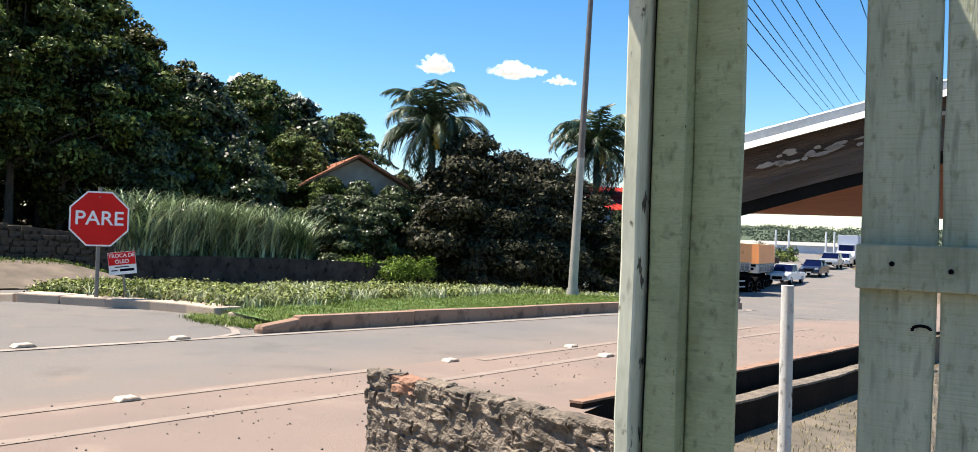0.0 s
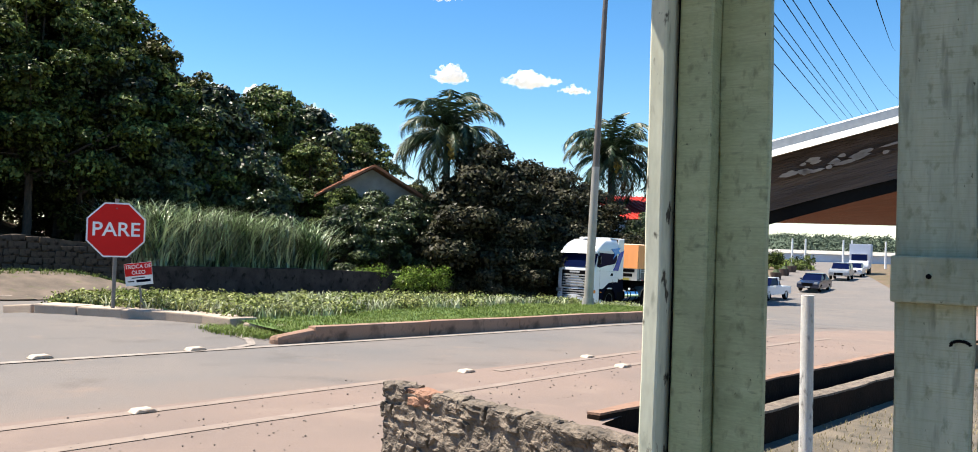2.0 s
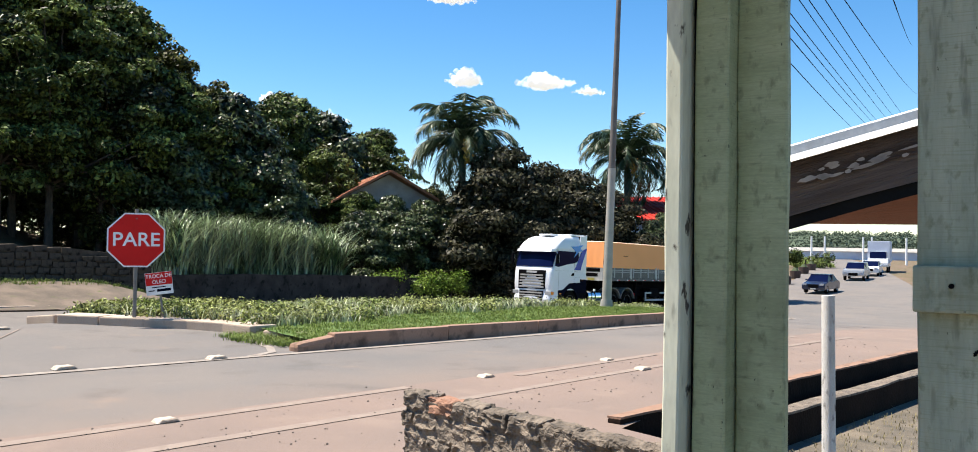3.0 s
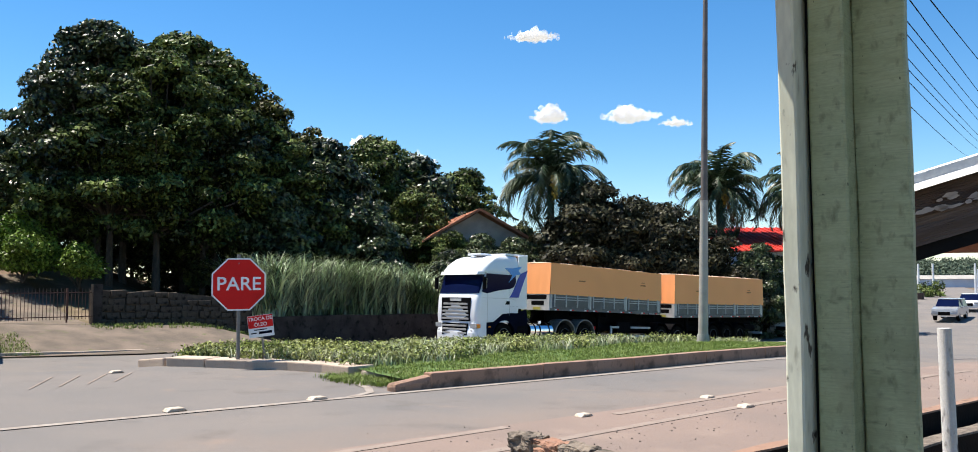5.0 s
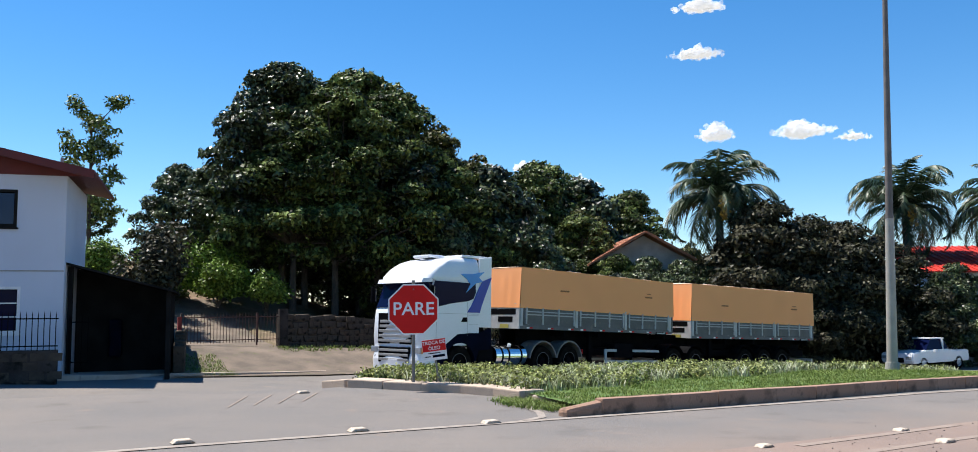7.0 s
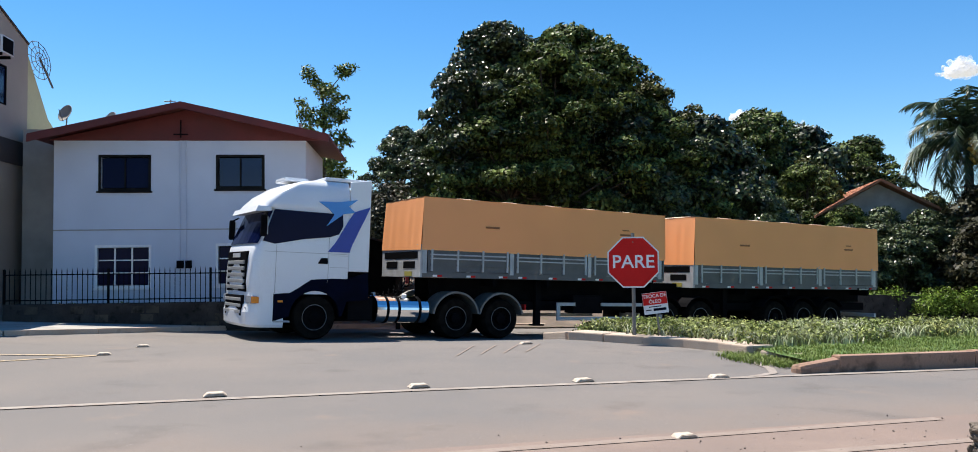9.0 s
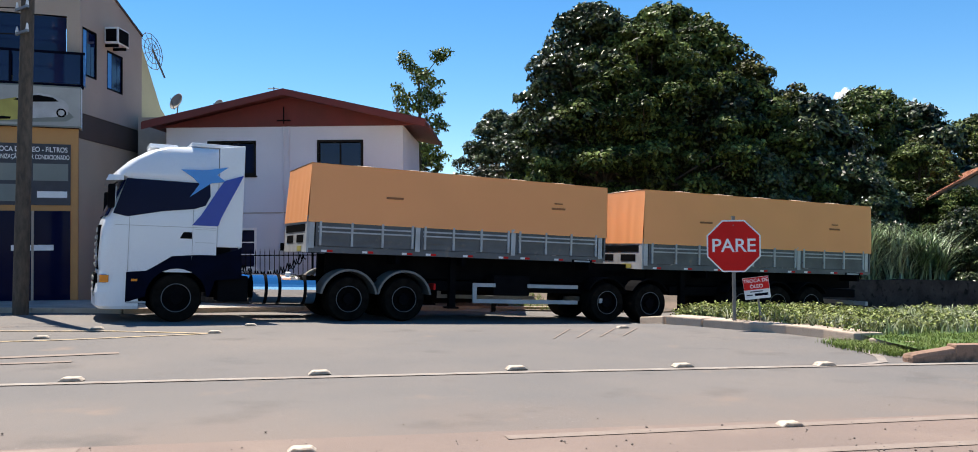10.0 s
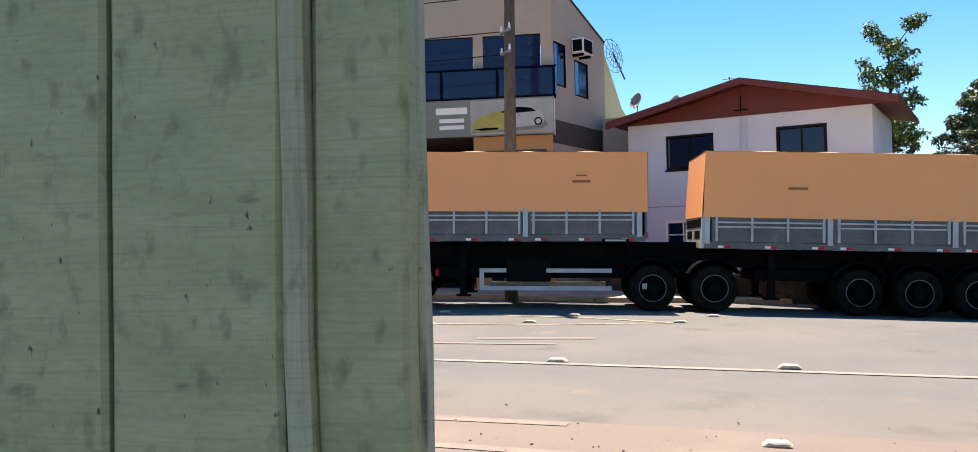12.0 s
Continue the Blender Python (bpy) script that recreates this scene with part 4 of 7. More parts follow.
            bm = bmesh.new()
            tube(bm, (0, 0, z0), (0, 0, z1 - 0.05), 0.011, n=6)
            tube(bm, (0, 0, z1 - 0.05), (0, 0, z1 + 0.03), 0.011, 0.001, 6)
            bar = part("bar", bm, material, f)
        else:
            o = bar.copy()
            scene.collection.objects.link(o)
            o.matrix_basis = pose(x, 0, 0)
    for k in range(int(length / 2.6) + 1):
        part("post", boxes((k * 2.6 - 0.025, k * 2.6 + 0.025, -0.03, 0.03, z0 - 0.1, z1)), material, f)
    return f


def build_white_house():
    h = thing("white_house", facade_pose((-15.86, 20.70, 0)), "two-storey white house with a maroon gable and dark windows", "house")
    ops = [(-8.77, -7.48, 3.75, 4.63), (-5.56, -4.35, 3.79, 4.63), (-8.85, -7.46, 1.04, 2.10), (-5.56, -4.2, 1.06, 2.12)]
    part("wall", wall_with_openings(bmesh.new(), -10.04, -3.13, -0.4, 5.12, ops), M["housewhite"], h)
    part("wall", boxes((-10.04, -9.84, 0.2, 4.5, -0.4, 5.12)), M["housewhite"], h)
    part("wall", boxes((-3.33, -3.13, 0.2, 4.5, -0.4, 5.12)), M["housewhite"], h)
    part("wall", boxes((-9.84, -3.33, 4.3, 4.5, -0.4, 5.12)), M["housewhite"], h)
    # slab and inner wall painted near-black for the shade indoors
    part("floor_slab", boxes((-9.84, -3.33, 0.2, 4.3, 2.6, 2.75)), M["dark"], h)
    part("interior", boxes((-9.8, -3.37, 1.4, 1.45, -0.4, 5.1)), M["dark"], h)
    pk = 5.99
    slope = 0.222
    for side in (-1, 1):
        bm = bmesh.new()
        x0 = -6.43
        x1 = x0 + side * 4.02
        z1 = pk - 4.02 * slope
        prism(bm, [(x0, pk), (x1, z1), (x1, z1 + 0.09), (x0, pk + 0.09)], "y", -0.75, 5.1)
        part("roof", bm, M["maroon"], h, "dark maroon roof")
        bm = bmesh.new()
        prism(bm, [(x0, pk - 0.1), (x1, z1 - 0.14), (x1, z1 + 0.06), (x0, pk + 0.06)], "y", -0.80, -0.755)
        part("barge_board", bm, M["maroon"], h)
    bm = bmesh.new()
    prism(bm, [(-10.2, 5.1), (-2.66, 5.1), (-6.43, pk - 0.03)], "y", -0.06, 0.1)
    part("gable", bm, M["maroon"], h, "maroon boarded gable")
    for i, o in enumerate(ops):
        window(h, *o, M["dark"] if i < 2 else M["white"], M["blueglass"] if i == 1 else M["glass"], 0.03, 2 if i < 2 else 3, 0 if i < 2 else 2)
    pipe = bmesh.new()
    tube(pipe, (-6.6, -0.03, 1.5), (-6.6, -0.03, 5.1), 0.018, n=8)
    tube(pipe, (-6.45, -0.03, 1.5), (-6.45, -0.03, 5.1), 0.018, n=8)
    part("conduit", pipe, M["housewhite"], h)
    part("meter_box", boxes((-6.68, -6.5, -0.1, -0.005, 1.5, 1.72)), M["black"], h)
    part("meter_box", boxes((-6.44, -6.28, -0.1, -0.005, 1.5, 1.72)), M["black"], h)
    part("ledge", boxes((-10.04, -3.13, -0.015, -0.002, 2.58, 2.61)), M["concrete"], h)
    brk = bmesh.new()
    tube(brk, (-6.75, -0.2, 5.25), (-6.35, -0.2, 5.25), 0.02, n=6)
    tube(brk, (-6.55, -0.2, 5.15), (-6.55, -0.2, 5.65), 0.02, n=6)
    part("cable_bracket", brk, M["black"], h)
    part("vent_pipe", tube(bmesh.new(), (-3.7, 3.2, 5.2), (-3.7, 3.2, 6.1), 0.05, n=10), M["concrete"], h)
    ant = bmesh.new()
    tube(ant, (-7.6, 2.6, 5.9), (-7.6, 2.6, 6.75), 0.02, n=6)
    tube(ant, (-7.8, 2.6, 6.7), (-7.45, 2.6, 6.7), 0.015, n=6)
    tube(ant, (-7.3, 2.6, 5.9), (-7.3, 2.6, 6.7), 0.03, n=6)
    part("antenna", ant, M["greypost"], h)
    fm = facade_pose((-15.86, 20.70, 0)) @ pose(-10.6, -1.6, 0)
    base = part("garden_wall", boxes((0, 7.6, -0.1, 0.1, -0.5, 0.62), bevel=0.02), M["darkwall"], None, "", fm)
    tagged(base, "low mouldy garden wall under an iron fence", "garden wall")
    rng = random.Random(4)
    for r in range(4):
        for i in range(20):
            part("stone", box(bmesh.new(), i * 0.38 + 0.03 + (r % 2) * 0.15, i * 0.38 + 0.35 + (r % 2) * 0.15, -0.115, -0.09, -0.3 + r * 0.22, -0.11 + r * 0.22), M["darkwall"] if rng.random() < 0.6 else M["roughwall"], base)
    iron_fence("iron_fence", fm, 7.6, 0.62, 1.52, "black spiked iron fence on a low wall")


def build_shop():
    h = thing("shop_building", pose(-24.2, 12.3, 0, 0, 0, 59), "beige two-storey shop with blue glass balcony and grey banner", "building")
    top = 9.6
    front_ops = [(-2.09, -0.33, 6.2, 7.89), (-6.3, -2.39, 6.2, 7.89), (-12, -6.7, 6.2, 7.89)]
    part("wall", wall_with_openings(bmesh.new(), -16, -0.0, 5.98, top, front_ops, 0.0, 0.25), M["beige"], h)
    for o in front_ops:
        window(h, *o, M["navy"], M["blueglass"], 0.05, 2, 0, 0.03, False)
    sd = pose(0, 0, 0, 0, 0, -22.5)
    side = sd @ pose(0, 0, 0, 0, 0, 90)
    side_ops = [(0.12, 0.95, 6.35, 7.68), (1.57, 2.6, 6.22, 7.36)]
    part("wall", wall_with_openings(bmesh.new(), 0.0, 3.95, 5.3, 8.3, side_ops, 0.0, 0.2), M["beige"], h, at=side)
    bm = bmesh.new()
    prism(bm, [(0.0, 8.3), (3.95, 8.3), (3.95, 8.32), (0.0, 9.6)], "y", 0.0, 0.2)
    part("parapet", bm, M["beige"], h, at=side)
    part("coping", boxes((0.0, 4.15, -0.04, 0.24, 0.0, 0.06)), M["brownband"], h, at=side @ pose(0, 0, 9.6, 0, 18, 0))
    for a, b, c, d in side_ops:
        w = part("window", boxes((a, a + 0.05, 0.0, 0.08, c, d), (b - 0.05, b, 0.0, 0.08, c, d), (a + 0.05, b - 0.05, 0.0, 0.08, d - 0.05, d), (a + 0.05, b - 0.05, 0.0, 0.08, c, c + 0.05)), M["black"], h, at=side)
        n = 3
        for i in range(n):
            k = (b - a - 0.1) / n
            part("pane", boxes((a + 0.06 + i * k, a + 0.04 + (i + 1) * k, 0.03, 0.04, c + 0.05, d - 0.05)), M["lightblue"] if i == 0 else M["blueglass"], w)
    part("lower_wall", boxes((0.0, 3.95, 0.02, 0.2, 4.6, 5.3)), M["brownband"], h, "brown band under the upper storey", side)
    part("lower_wall", boxes((0.0, 3.95, 0.05, 0.2, -0.3, 4.6)), M["beige"], h, at=side)
    bm = bmesh.new()
    prism(bm, [(3.95, -0.3), (9.5, -0.3), (9.5, 4.4), (5.6, 6.3), (3.95, 8.2)], "y", 0.06, 0.2)
    part("rear_wall", bm, M["cream"], h, "cream rear wall", side)
    ac = part("air_conditioner", boxes((1.36, 2.1, -0.42, -0.02, 7.5, 7.98), bevel=0.02), M["white"], h, at=side)
    part("grille", boxes((1.42, 2.04, -0.43, -0.4215, 7.54, 7.94)), M["black"], ac)
    part("side_grille", boxes((1.352, 1.359, -0.38, -0.06, 7.56, 7.92)), M["black"], ac)
    part("bracket", boxes((1.45, 1.5, -0.38, -0.0, 7.42, 7.5), (1.95, 2.0, -0.38, -0.0, 7.42, 7.5)), M["black"], ac)
    bal = part("balcony", boxes((-16, 0.1, -0.3, -0.002, 5.92, 5.99)), M["navy"], h)
    for i in range(9):
        x = 0.06 - i * 1.7
        part("glass_panel", boxes((x - 1.64, x - 0.03, -0.3, -0.28, 6.0, 6.8)), M["blueglass"], bal)
        part("baluster", boxes((x - 0.03, x + 0.03, -0.32, -0.26, 5.99, 6.86)), M["navy"], bal)
    part("glass_panel", boxes((0.1, 0.12, -0.25, 0.35, 6.0, 6.8)), M["lightblue"], bal)
    part("handrail", boxes((-16, 0.14, -0.33, -0.26, 6.8, 6.86)), M["navy"], bal)
    ban = part("banner", boxes((-16, 0.05, -0.36, -0.3, 4.82, 5.92)), M["signgrey"], h, "grey and olive shop banner")
    part("banner_end", boxes((0.0, 0.05, -0.3, 0.3, 4.82, 5.92)), M["whitemetal"], h)
    text_part("lettering", "ELÉTRICA", 0.42, M["white"], ban, pose(-5.35, -0.364, 5.74, 90, 0, 0), 0.002, 1.15)
    gl = bmesh.new()
    for x0, x1, z0, z1 in ((-5.5, -4.4, 4.9, 5.02), (-5.5, -4.4, 5.16, 5.27), (-5.5, -4.4, 5.4, 5.52), (-5.5, -5.25, 5.2, 5.48), (-4.65, -4.4, 4.95, 5.22)):
        box(gl, x0, x1, -0.368, -0.361, z0, z1)
    part("emblem", gl, M["gold"], ban, "olive-gold emblem")
    nb = bmesh.new()
    for x0, x1, z0, z1 in ((-3.5, -2.55, 5.5, 5.7), (-3.4, -2.65, 5.25, 5.37), (-3.4, -2.65, 5.05, 5.17)):
        box(nb, x0, x1, -0.368, -0.361, z0, z1)
    part("number_bar", nb, M["white"], ban, "pale bars of print")
    pan = part("picture_panel", boxes((-2.45, 0.04, -0.366, -0.361, 4.86, 5.88)), M["printpale"], ban, "pale panel with a picture of a car")
    shade = prism(bmesh.new(), [(-2.44, 4.9), (-2.3, 5.15), (-1.9, 5.28), (-0.3, 5.3), (-0.12, 5.1), (-0.3, 4.98), (-1.2, 4.93)], "y", -0.3695, -0.3665)
    part("printed_shadow", shade, M["signgrey"], pan)
    car = prism(bmesh.new(), [(-1.55, 5.0), (-1.5, 5.55), (-1.25, 5.66), (-0.95, 5.7), (-0.62, 5.66), (-0.34, 5.52), (-0.24, 5.4), (-0.26, 5.16), (-0.6, 5.08)], "y", -0.3725, -0.37)
    part("printed_car", car, M["bedlight"], pan, "silver-grey printed car body")
    nose = prism(bmesh.new(), [(-2.42, 5.06), (-2.34, 5.26), (-2.1, 5.42), (-1.78, 5.5), (-1.5, 5.56), (-1.18, 5.46), (-1.1, 5.2), (-1.3, 5.0), (-1.9, 4.94), (-2.3, 4.96)], "y", -0.3755, -0.373)
    part("printed_nose", nose, M["gold"], pan, "olive-gold printed car nose")
    glz = prism(bmesh.new(), [(-1.56, 5.5), (-1.3, 5.62), (-0.95, 5.65), (-0.62, 5.6), (-0.48, 5.5), (-1.16, 5.46)], "y", -0.3785, -0.376)
    part("printed_glass", glz, M["black"], pan)
    lip = prism(bmesh.new(), [(-2.36, 5.02), (-2.0, 5.06), (-1.6, 5.05), (-1.62, 4.99), (-2.1, 4.97)], "y", -0.3785, -0.376)
    part("printed_grille", lip, M["black"], pan)
    for x, z, r in ((-1.28, 5.1, 0.15), (-0.42, 5.2, 0.12)):
        wh = part("printed_wheel", tube(bmesh.new(), (x, -0.376, z), (x, -0.3795, z), r, n=20), M["black"], pan)
        part("printed_rim", tube(bmesh.new(), (x, -0.38, z), (x, -0.3825, z), r * 0.66, n=16), M["bedlight"], wh)
    # ground floor: workshop bay painted near-black for shade, and an ochre pier with a poster
    part("pier", boxes((-2.4, -0.02, -0.2, 0.3, -0.2, 4.81)), M["orangewall"], h, "ochre pier")
    part("pier", boxes((-16, -13, -0.2, 0.3, -0.2, 4.81)), M["orangewall"], h)
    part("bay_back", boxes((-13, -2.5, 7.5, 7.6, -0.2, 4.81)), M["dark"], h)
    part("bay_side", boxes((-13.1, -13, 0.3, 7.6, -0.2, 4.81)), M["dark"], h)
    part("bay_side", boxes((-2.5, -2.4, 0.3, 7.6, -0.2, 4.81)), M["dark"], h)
    part("bay_floor", boxes((-13, -2.5, 0.0, 7.6, -0.2, 0.12)), M["concrete"], h)
    part("slab", boxes((-16, -0.05, 0.0, 8, 4.83, 4.93), (-16, -0.05, 0.26, 8, 9.4, 9.5)), M["brownband"], h)
    part("back_wall", boxes((-16, -0.5, 8, 8.2, -0.2, 8.0)), M["beige"], h)
    pos = part("poster", boxes((-2.14, -0.2, -0.23, -0.205, 2.75, 4.38)), M["postergrey"], h, "dark grey service poster")
    text_part("lettering", "TROCA DE ÓLEO - FILTROS", 0.19, M["white"], pos, pose(-1.17, -0.235, 4.22, 90, 0, 0), 0.001, 0.76)
    text_part("lettering", "HIGIENIZAÇÃO DE AR CONDICIONADO", 0.17, M["white"], pos, pose(-1.17, -0.235, 4.02, 90, 0, 0), 0.001, 0.6)
    part("poster_picture", boxes((-2.08, -1.25, -0.236, -0.2305, 3.4, 3.85), (-1.1, -0.26, -0.236, -0.2305, 3.4, 3.85), (-2.08, -1.25, -0.236, -0.2305, 2.85, 3.3)), M["signgrey"], pos)
    part("poster_mark", boxes((-1.0, -0.28, -0.236, -0.2305, 2.95, 3.12)), M["white"], pos, "pale bar of print")
    door = part("door", boxes((-2.0, -0.2, -0.225, -0.205, -0.1, 2.6)), M["glass"], h, "dark glazed shop door")
    part("door_bar", boxes((-1.6, -0.6, -0.24, -0.228, 1.55, 1.7)), M["white"], door)
    part("door_frame", boxes((-1.13, -1.07, -0.245, -0.228, -0.1, 2.6)), M["beige"], door)
    dish = bmesh.new()
    for i in range(12):
        a, b = 2 * math.pi * i / 12, 2 * math.pi * (i + 1) / 12
        for r in (0.24, 0.42, 0.6):
            tube(dish, (0.1 * r * r * 2, r * math.cos(a), r * math.sin(a)), (0.1 * r * r * 2, r * math.cos(b), r * math.sin(b)), 0.012, n=4)
        tube(dish, (0, 0, 0), (0.072, 0.6 * math.cos(a), 0.6 * math.sin(a)), 0.01, n=4)
    mesh_dish = thing("mesh_dish", pose(-26.6, 15.9, 7.95, 0, 20, -92), "large wire-mesh satellite dish on a rear wall", "satellite dish")
    part("mesh_bowl", dish, M["greypost"], mesh_dish)
    part("mast", tube(bmesh.new(), (-0.1, 0, -0.9), (0, 0, 0), 0.03), M["greypost"], mesh_dish)
    for x, y, z, r in ((1.3, 3.6, 6.15, 0.34), (2.4, 4.2, 6.1, 0.28)):
        bm = bmesh.new()
        bmesh.ops.create_uvsphere(bm, u_segments=20, v_segments=10, radius=r)
        bmesh.ops.delete(bm, geom=[v for v in bm.verts if v.co.z > -r * 0.35], context="VERTS")
        for v in bm.verts:
            v.co.z = (v.co.z + r) * 0.6
        bmesh.ops.solidify(bm, geom=list(bm.faces), thickness=0.015)
        dob = thing("satellite_dish", facade_pose((-24.2, 12.3, 0)) @ pose(x, y, z, 70, 0, -30), "small grey satellite dish on a flat roof", "satellite dish", "small dishes")
        part("bowl", bm, M["concrete"], dob, smooth=True)
        part("feed_arm", tube(bmesh.new(), (0, -r * 0.8, 0.05), (0, 0, r * 0.9), 0.012), M["greypost"], dob)
        part("mast", tube(bmesh.new(), (0, 0, 0), (0, -r * 1.6, -0.15), 0.02), M["greypost"], dob)
    low = part("low_annex", boxes((0.3, 3.4, 3.0, 8, -0.3, 5.6)), M["concrete"], None, "", facade_pose((-24.2, 12.3, 0)))
    tagged(low, "plain grey flat-roofed annex between two buildings", "building")
    # box truck parked in the workshop
    bt = thing("box_truck", pose(-24.2, 12.3, 0.12, 0, 0, 59) @ pose(-5.0, 1.5, 0, 0, 0, 14), "white box truck parked inside the dark workshop", "truck")
    part("box_body", boxes((-1.25, 1.25, 0, 5, 1.3, 3.85), bevel=0.03), M["truckwhite"], bt)
    part("rear_door", boxes((-1.15, -0.03, -0.03, -0.002, 1.4, 3.75), bevel=0.006), M["truckwhite"], bt)
    part("rear_door", boxes((0.03, 1.15, -0.03, -0.002, 1.4, 3.75), bevel=0.006), M["truckwhite"], bt)
    for x in (-0.45, -0.15, 0.15, 0.45):
        part("lock_rod", tube(bmesh.new(), (x, -0.05, 1.1), (x, -0.05, 3.25), 0.015, n=6), M["bedlight"], bt)
    part("bumper", boxes((-1.2, 1.2, -0.05, 0.05, 0.5, 0.62)), M["white"], bt)
    part("chassis", boxes((-0.5, 0.5, 0.1, 5, 0.6, 1.0)), M["black"], bt)
    for x in (-0.95, 0.95):
        part("wheel", tube(bmesh.new(), (x - 0.2, 0.9, 0.42), (x + 0.2, 0.9, 0.42), 0.42, n=20), M["rubber"], bt)


def build_street():
    # pavement in front of the buildings
    a = [(-45, 11.6), (-13, 11.7), (-6.9, 11.15), (-2.3, 13.3), (1.5, 14.9)]
    b = [(-45, 14.5), (-13, 14.6), (-9.0, 14.2), (-5, 16.0), (-1.5, 17.4)]
    tagged(ribbon("pavement", a, b, M["concrete"], 0.12, 1, 3), "concrete pavement in front of the houses", "pavement", kind="structure")
    kerb_run("kerb_far", [(-45, 11.55), (-13, 11.65), (-6.9, 11.05), (-2.2, 13.25), (3.4, 15.4), (8.4, 16.7), (12, 17.9)], M["kerb"], "low concrete kerb before the houses", 0.13, 0.15, 2.0)
    gravel = mat("driveway_gravel", (0.17, 0.13, 0.1), (0.1, 0.08, 0.062), 1.2, 0.95, 0.8, fine=18, dirt=(0.09, 0.1, 0.035), dirt_amount=0.4)
    drive = ribbon("driveway", [(3.1, 15.0), (3.3, 20), (3.0, 30)], [(8.7, 16.1), (7.9, 20.4), (8, 30)], gravel, 0.16, 0.8, 8)
    tagged(drive, "sloping gravel driveway with fallen leaves", "driveway", kind="structure")
    verge = ribbon("verge", [(8.3, 16.0), (14, 17.3), (22, 19.7), (34, 20.7)], [(7.8, 20.5), (13.3, 19.8), (22, 21.6), (34, 22.2)], gravel, 0.16, 0.8, 6)
    tagged(verge, "dusty gravel verge below the old wall", "verge", kind="structure")
    for sheet, up in ((drive, 0.1), (verge, 0.08)):
        for v in sheet.data.vertices:
            v.co.z = land_z(*sw(v.co.x, v.co.y)) + up
    low = thing("driveway_side_wall", Matrix(), "low dark stone wall beside the gravel driveway", "wall")
    for k in range(9):                                    # rough stone blocks from the street up to the gate
        s, w = 3.35 + 0.12 * k, 15.9 + 0.52 * k
        z = land_z(3.6, w)
        bm = box(bmesh.new(), -0.16, 0.16, 0.0, 0.5, -0.4, 0.95 - 0.05 * k, bevel=0.04)
        for v in bm.verts:
            v.co += Vector((noise.noise(v.co * 5 + Vector((k, 0, 0))), 0, noise.noise(v.co * 4 + Vector((0, k, 0))))) * 0.05
        part("stone_block", bm, M["roughwall"], low, at=Matrix.Translation((*xy(s, w), z)) @ pose(0, 0, 0, 0, 0, math.degrees(math.atan2(UY, UX)) - 12))
    # utility pole with cables
    pole = thing("utility_pole", pose(-21.3, 9.5, 0.1, 0, 0, 0), "weathered utility pole with brackets and cables", "utility pole")
    part("shaft", tube(bmesh.new(), (0, 0, -0.2), (-0.12, 0.25, 11.5), 0.17, 0.12, 14), M["bark"], pole, smooth=True)
    for z in (6.35, 6.9, 7.9, 8.3):
        part("bracket", boxes((-0.28, 0.28, -0.03, 0.03, z, z + 0.06)), M["steel"], pole)
        for x in (-0.25, 0.25):
            part("insulator", tube(bmesh.new(), (x, 0, z + 0.06), (x, 0, z + 0.2), 0.04, 0.02, 8), M["white"], pole)
    for i, z in enumerate((6.4, 7.0, 7.95, 8.35)):
        p0, p1 = Vector((-0.2, 0.2, z)), Vector((-16, -26, z + 0.6))
        ca = rope([p0.lerp(p1, k / 16) - Vector((0, 0, 2.0 * k / 16 * (1 - k / 16))) for k in range(17)], 0.014)
        part("cable", ca, M["black"], pole)
    # overhead cables to the right of the shed
    line = thing("overhead_cables", Matrix(), "bundle of thin dark overhead cables above the lane", "cables")
    for p0, p1 in (((3.09, 12.71, 4.2), (21.69, 56.35, 9.06)), ((3.08, 12.71, 4.56), (22.37, 56.07, 9.28)), ((3.09, 12.7, 4.72), (22.74, 55.92, 9.34)), ((3.09, 12.7, 4.89), (22.9, 55.85, 9.5)), ((3.25, 12.65, 4.99), (23.36, 55.65, 9.64)),
                   ((3.37, 12.61, 4.98), (23.76, 55.48, 9.7)), ((3.57, 12.54, 4.96), (24.21, 55.27, 9.77)), ((3.8, 12.46, 4.94), (24.41, 55.18, 11.68)), ((4.35, 12.23, 4.89), (24.41, 55.18, 14.51))):
        p0, d = Vector(p0), Vector(p1) - Vector(p0)
        ca = rope([p0 + d * u + Vector((0, 0, 0.35 * u * (u - 1))) for u in (-0.12 + 1.6 * k / 14 for k in range(15))], 0.0075)
        part("cable", ca, M["black"], line)
    # dark boundary wall behind the side road
    def wall_run(name, line, h, t, material, label):
        vs, fs = [], []
        d = [0.0]
        for i in range(len(line) - 1):
            d.append(d[-1] + math.dist(line[i][:2], line[i + 1][:2]))
        n = 50
        for i in range(n + 1):
            k = d[-1] * i / n
            s, w, hh = (float(np.interp(k, d, [q[j] for q in line])) for j in range(3))
            for dw, z in ((0, -0.4), (0, hh), (t, hh), (t, -0.4)):
                j = noise.noise(Vector((s * 1.3, dw * 9, z * 3))) * 0.035
                vs.append((*xy(s, w + dw + j), road_z(s, w) + z + (j if z > 0 else 0)))
        for i in range(n):
            for k in range(4):
                fs.append((i * 4 + k, i * 4 + (k + 1) % 4, i * 4 + 4 + (k + 1) % 4, i * 4 + 4 + k))
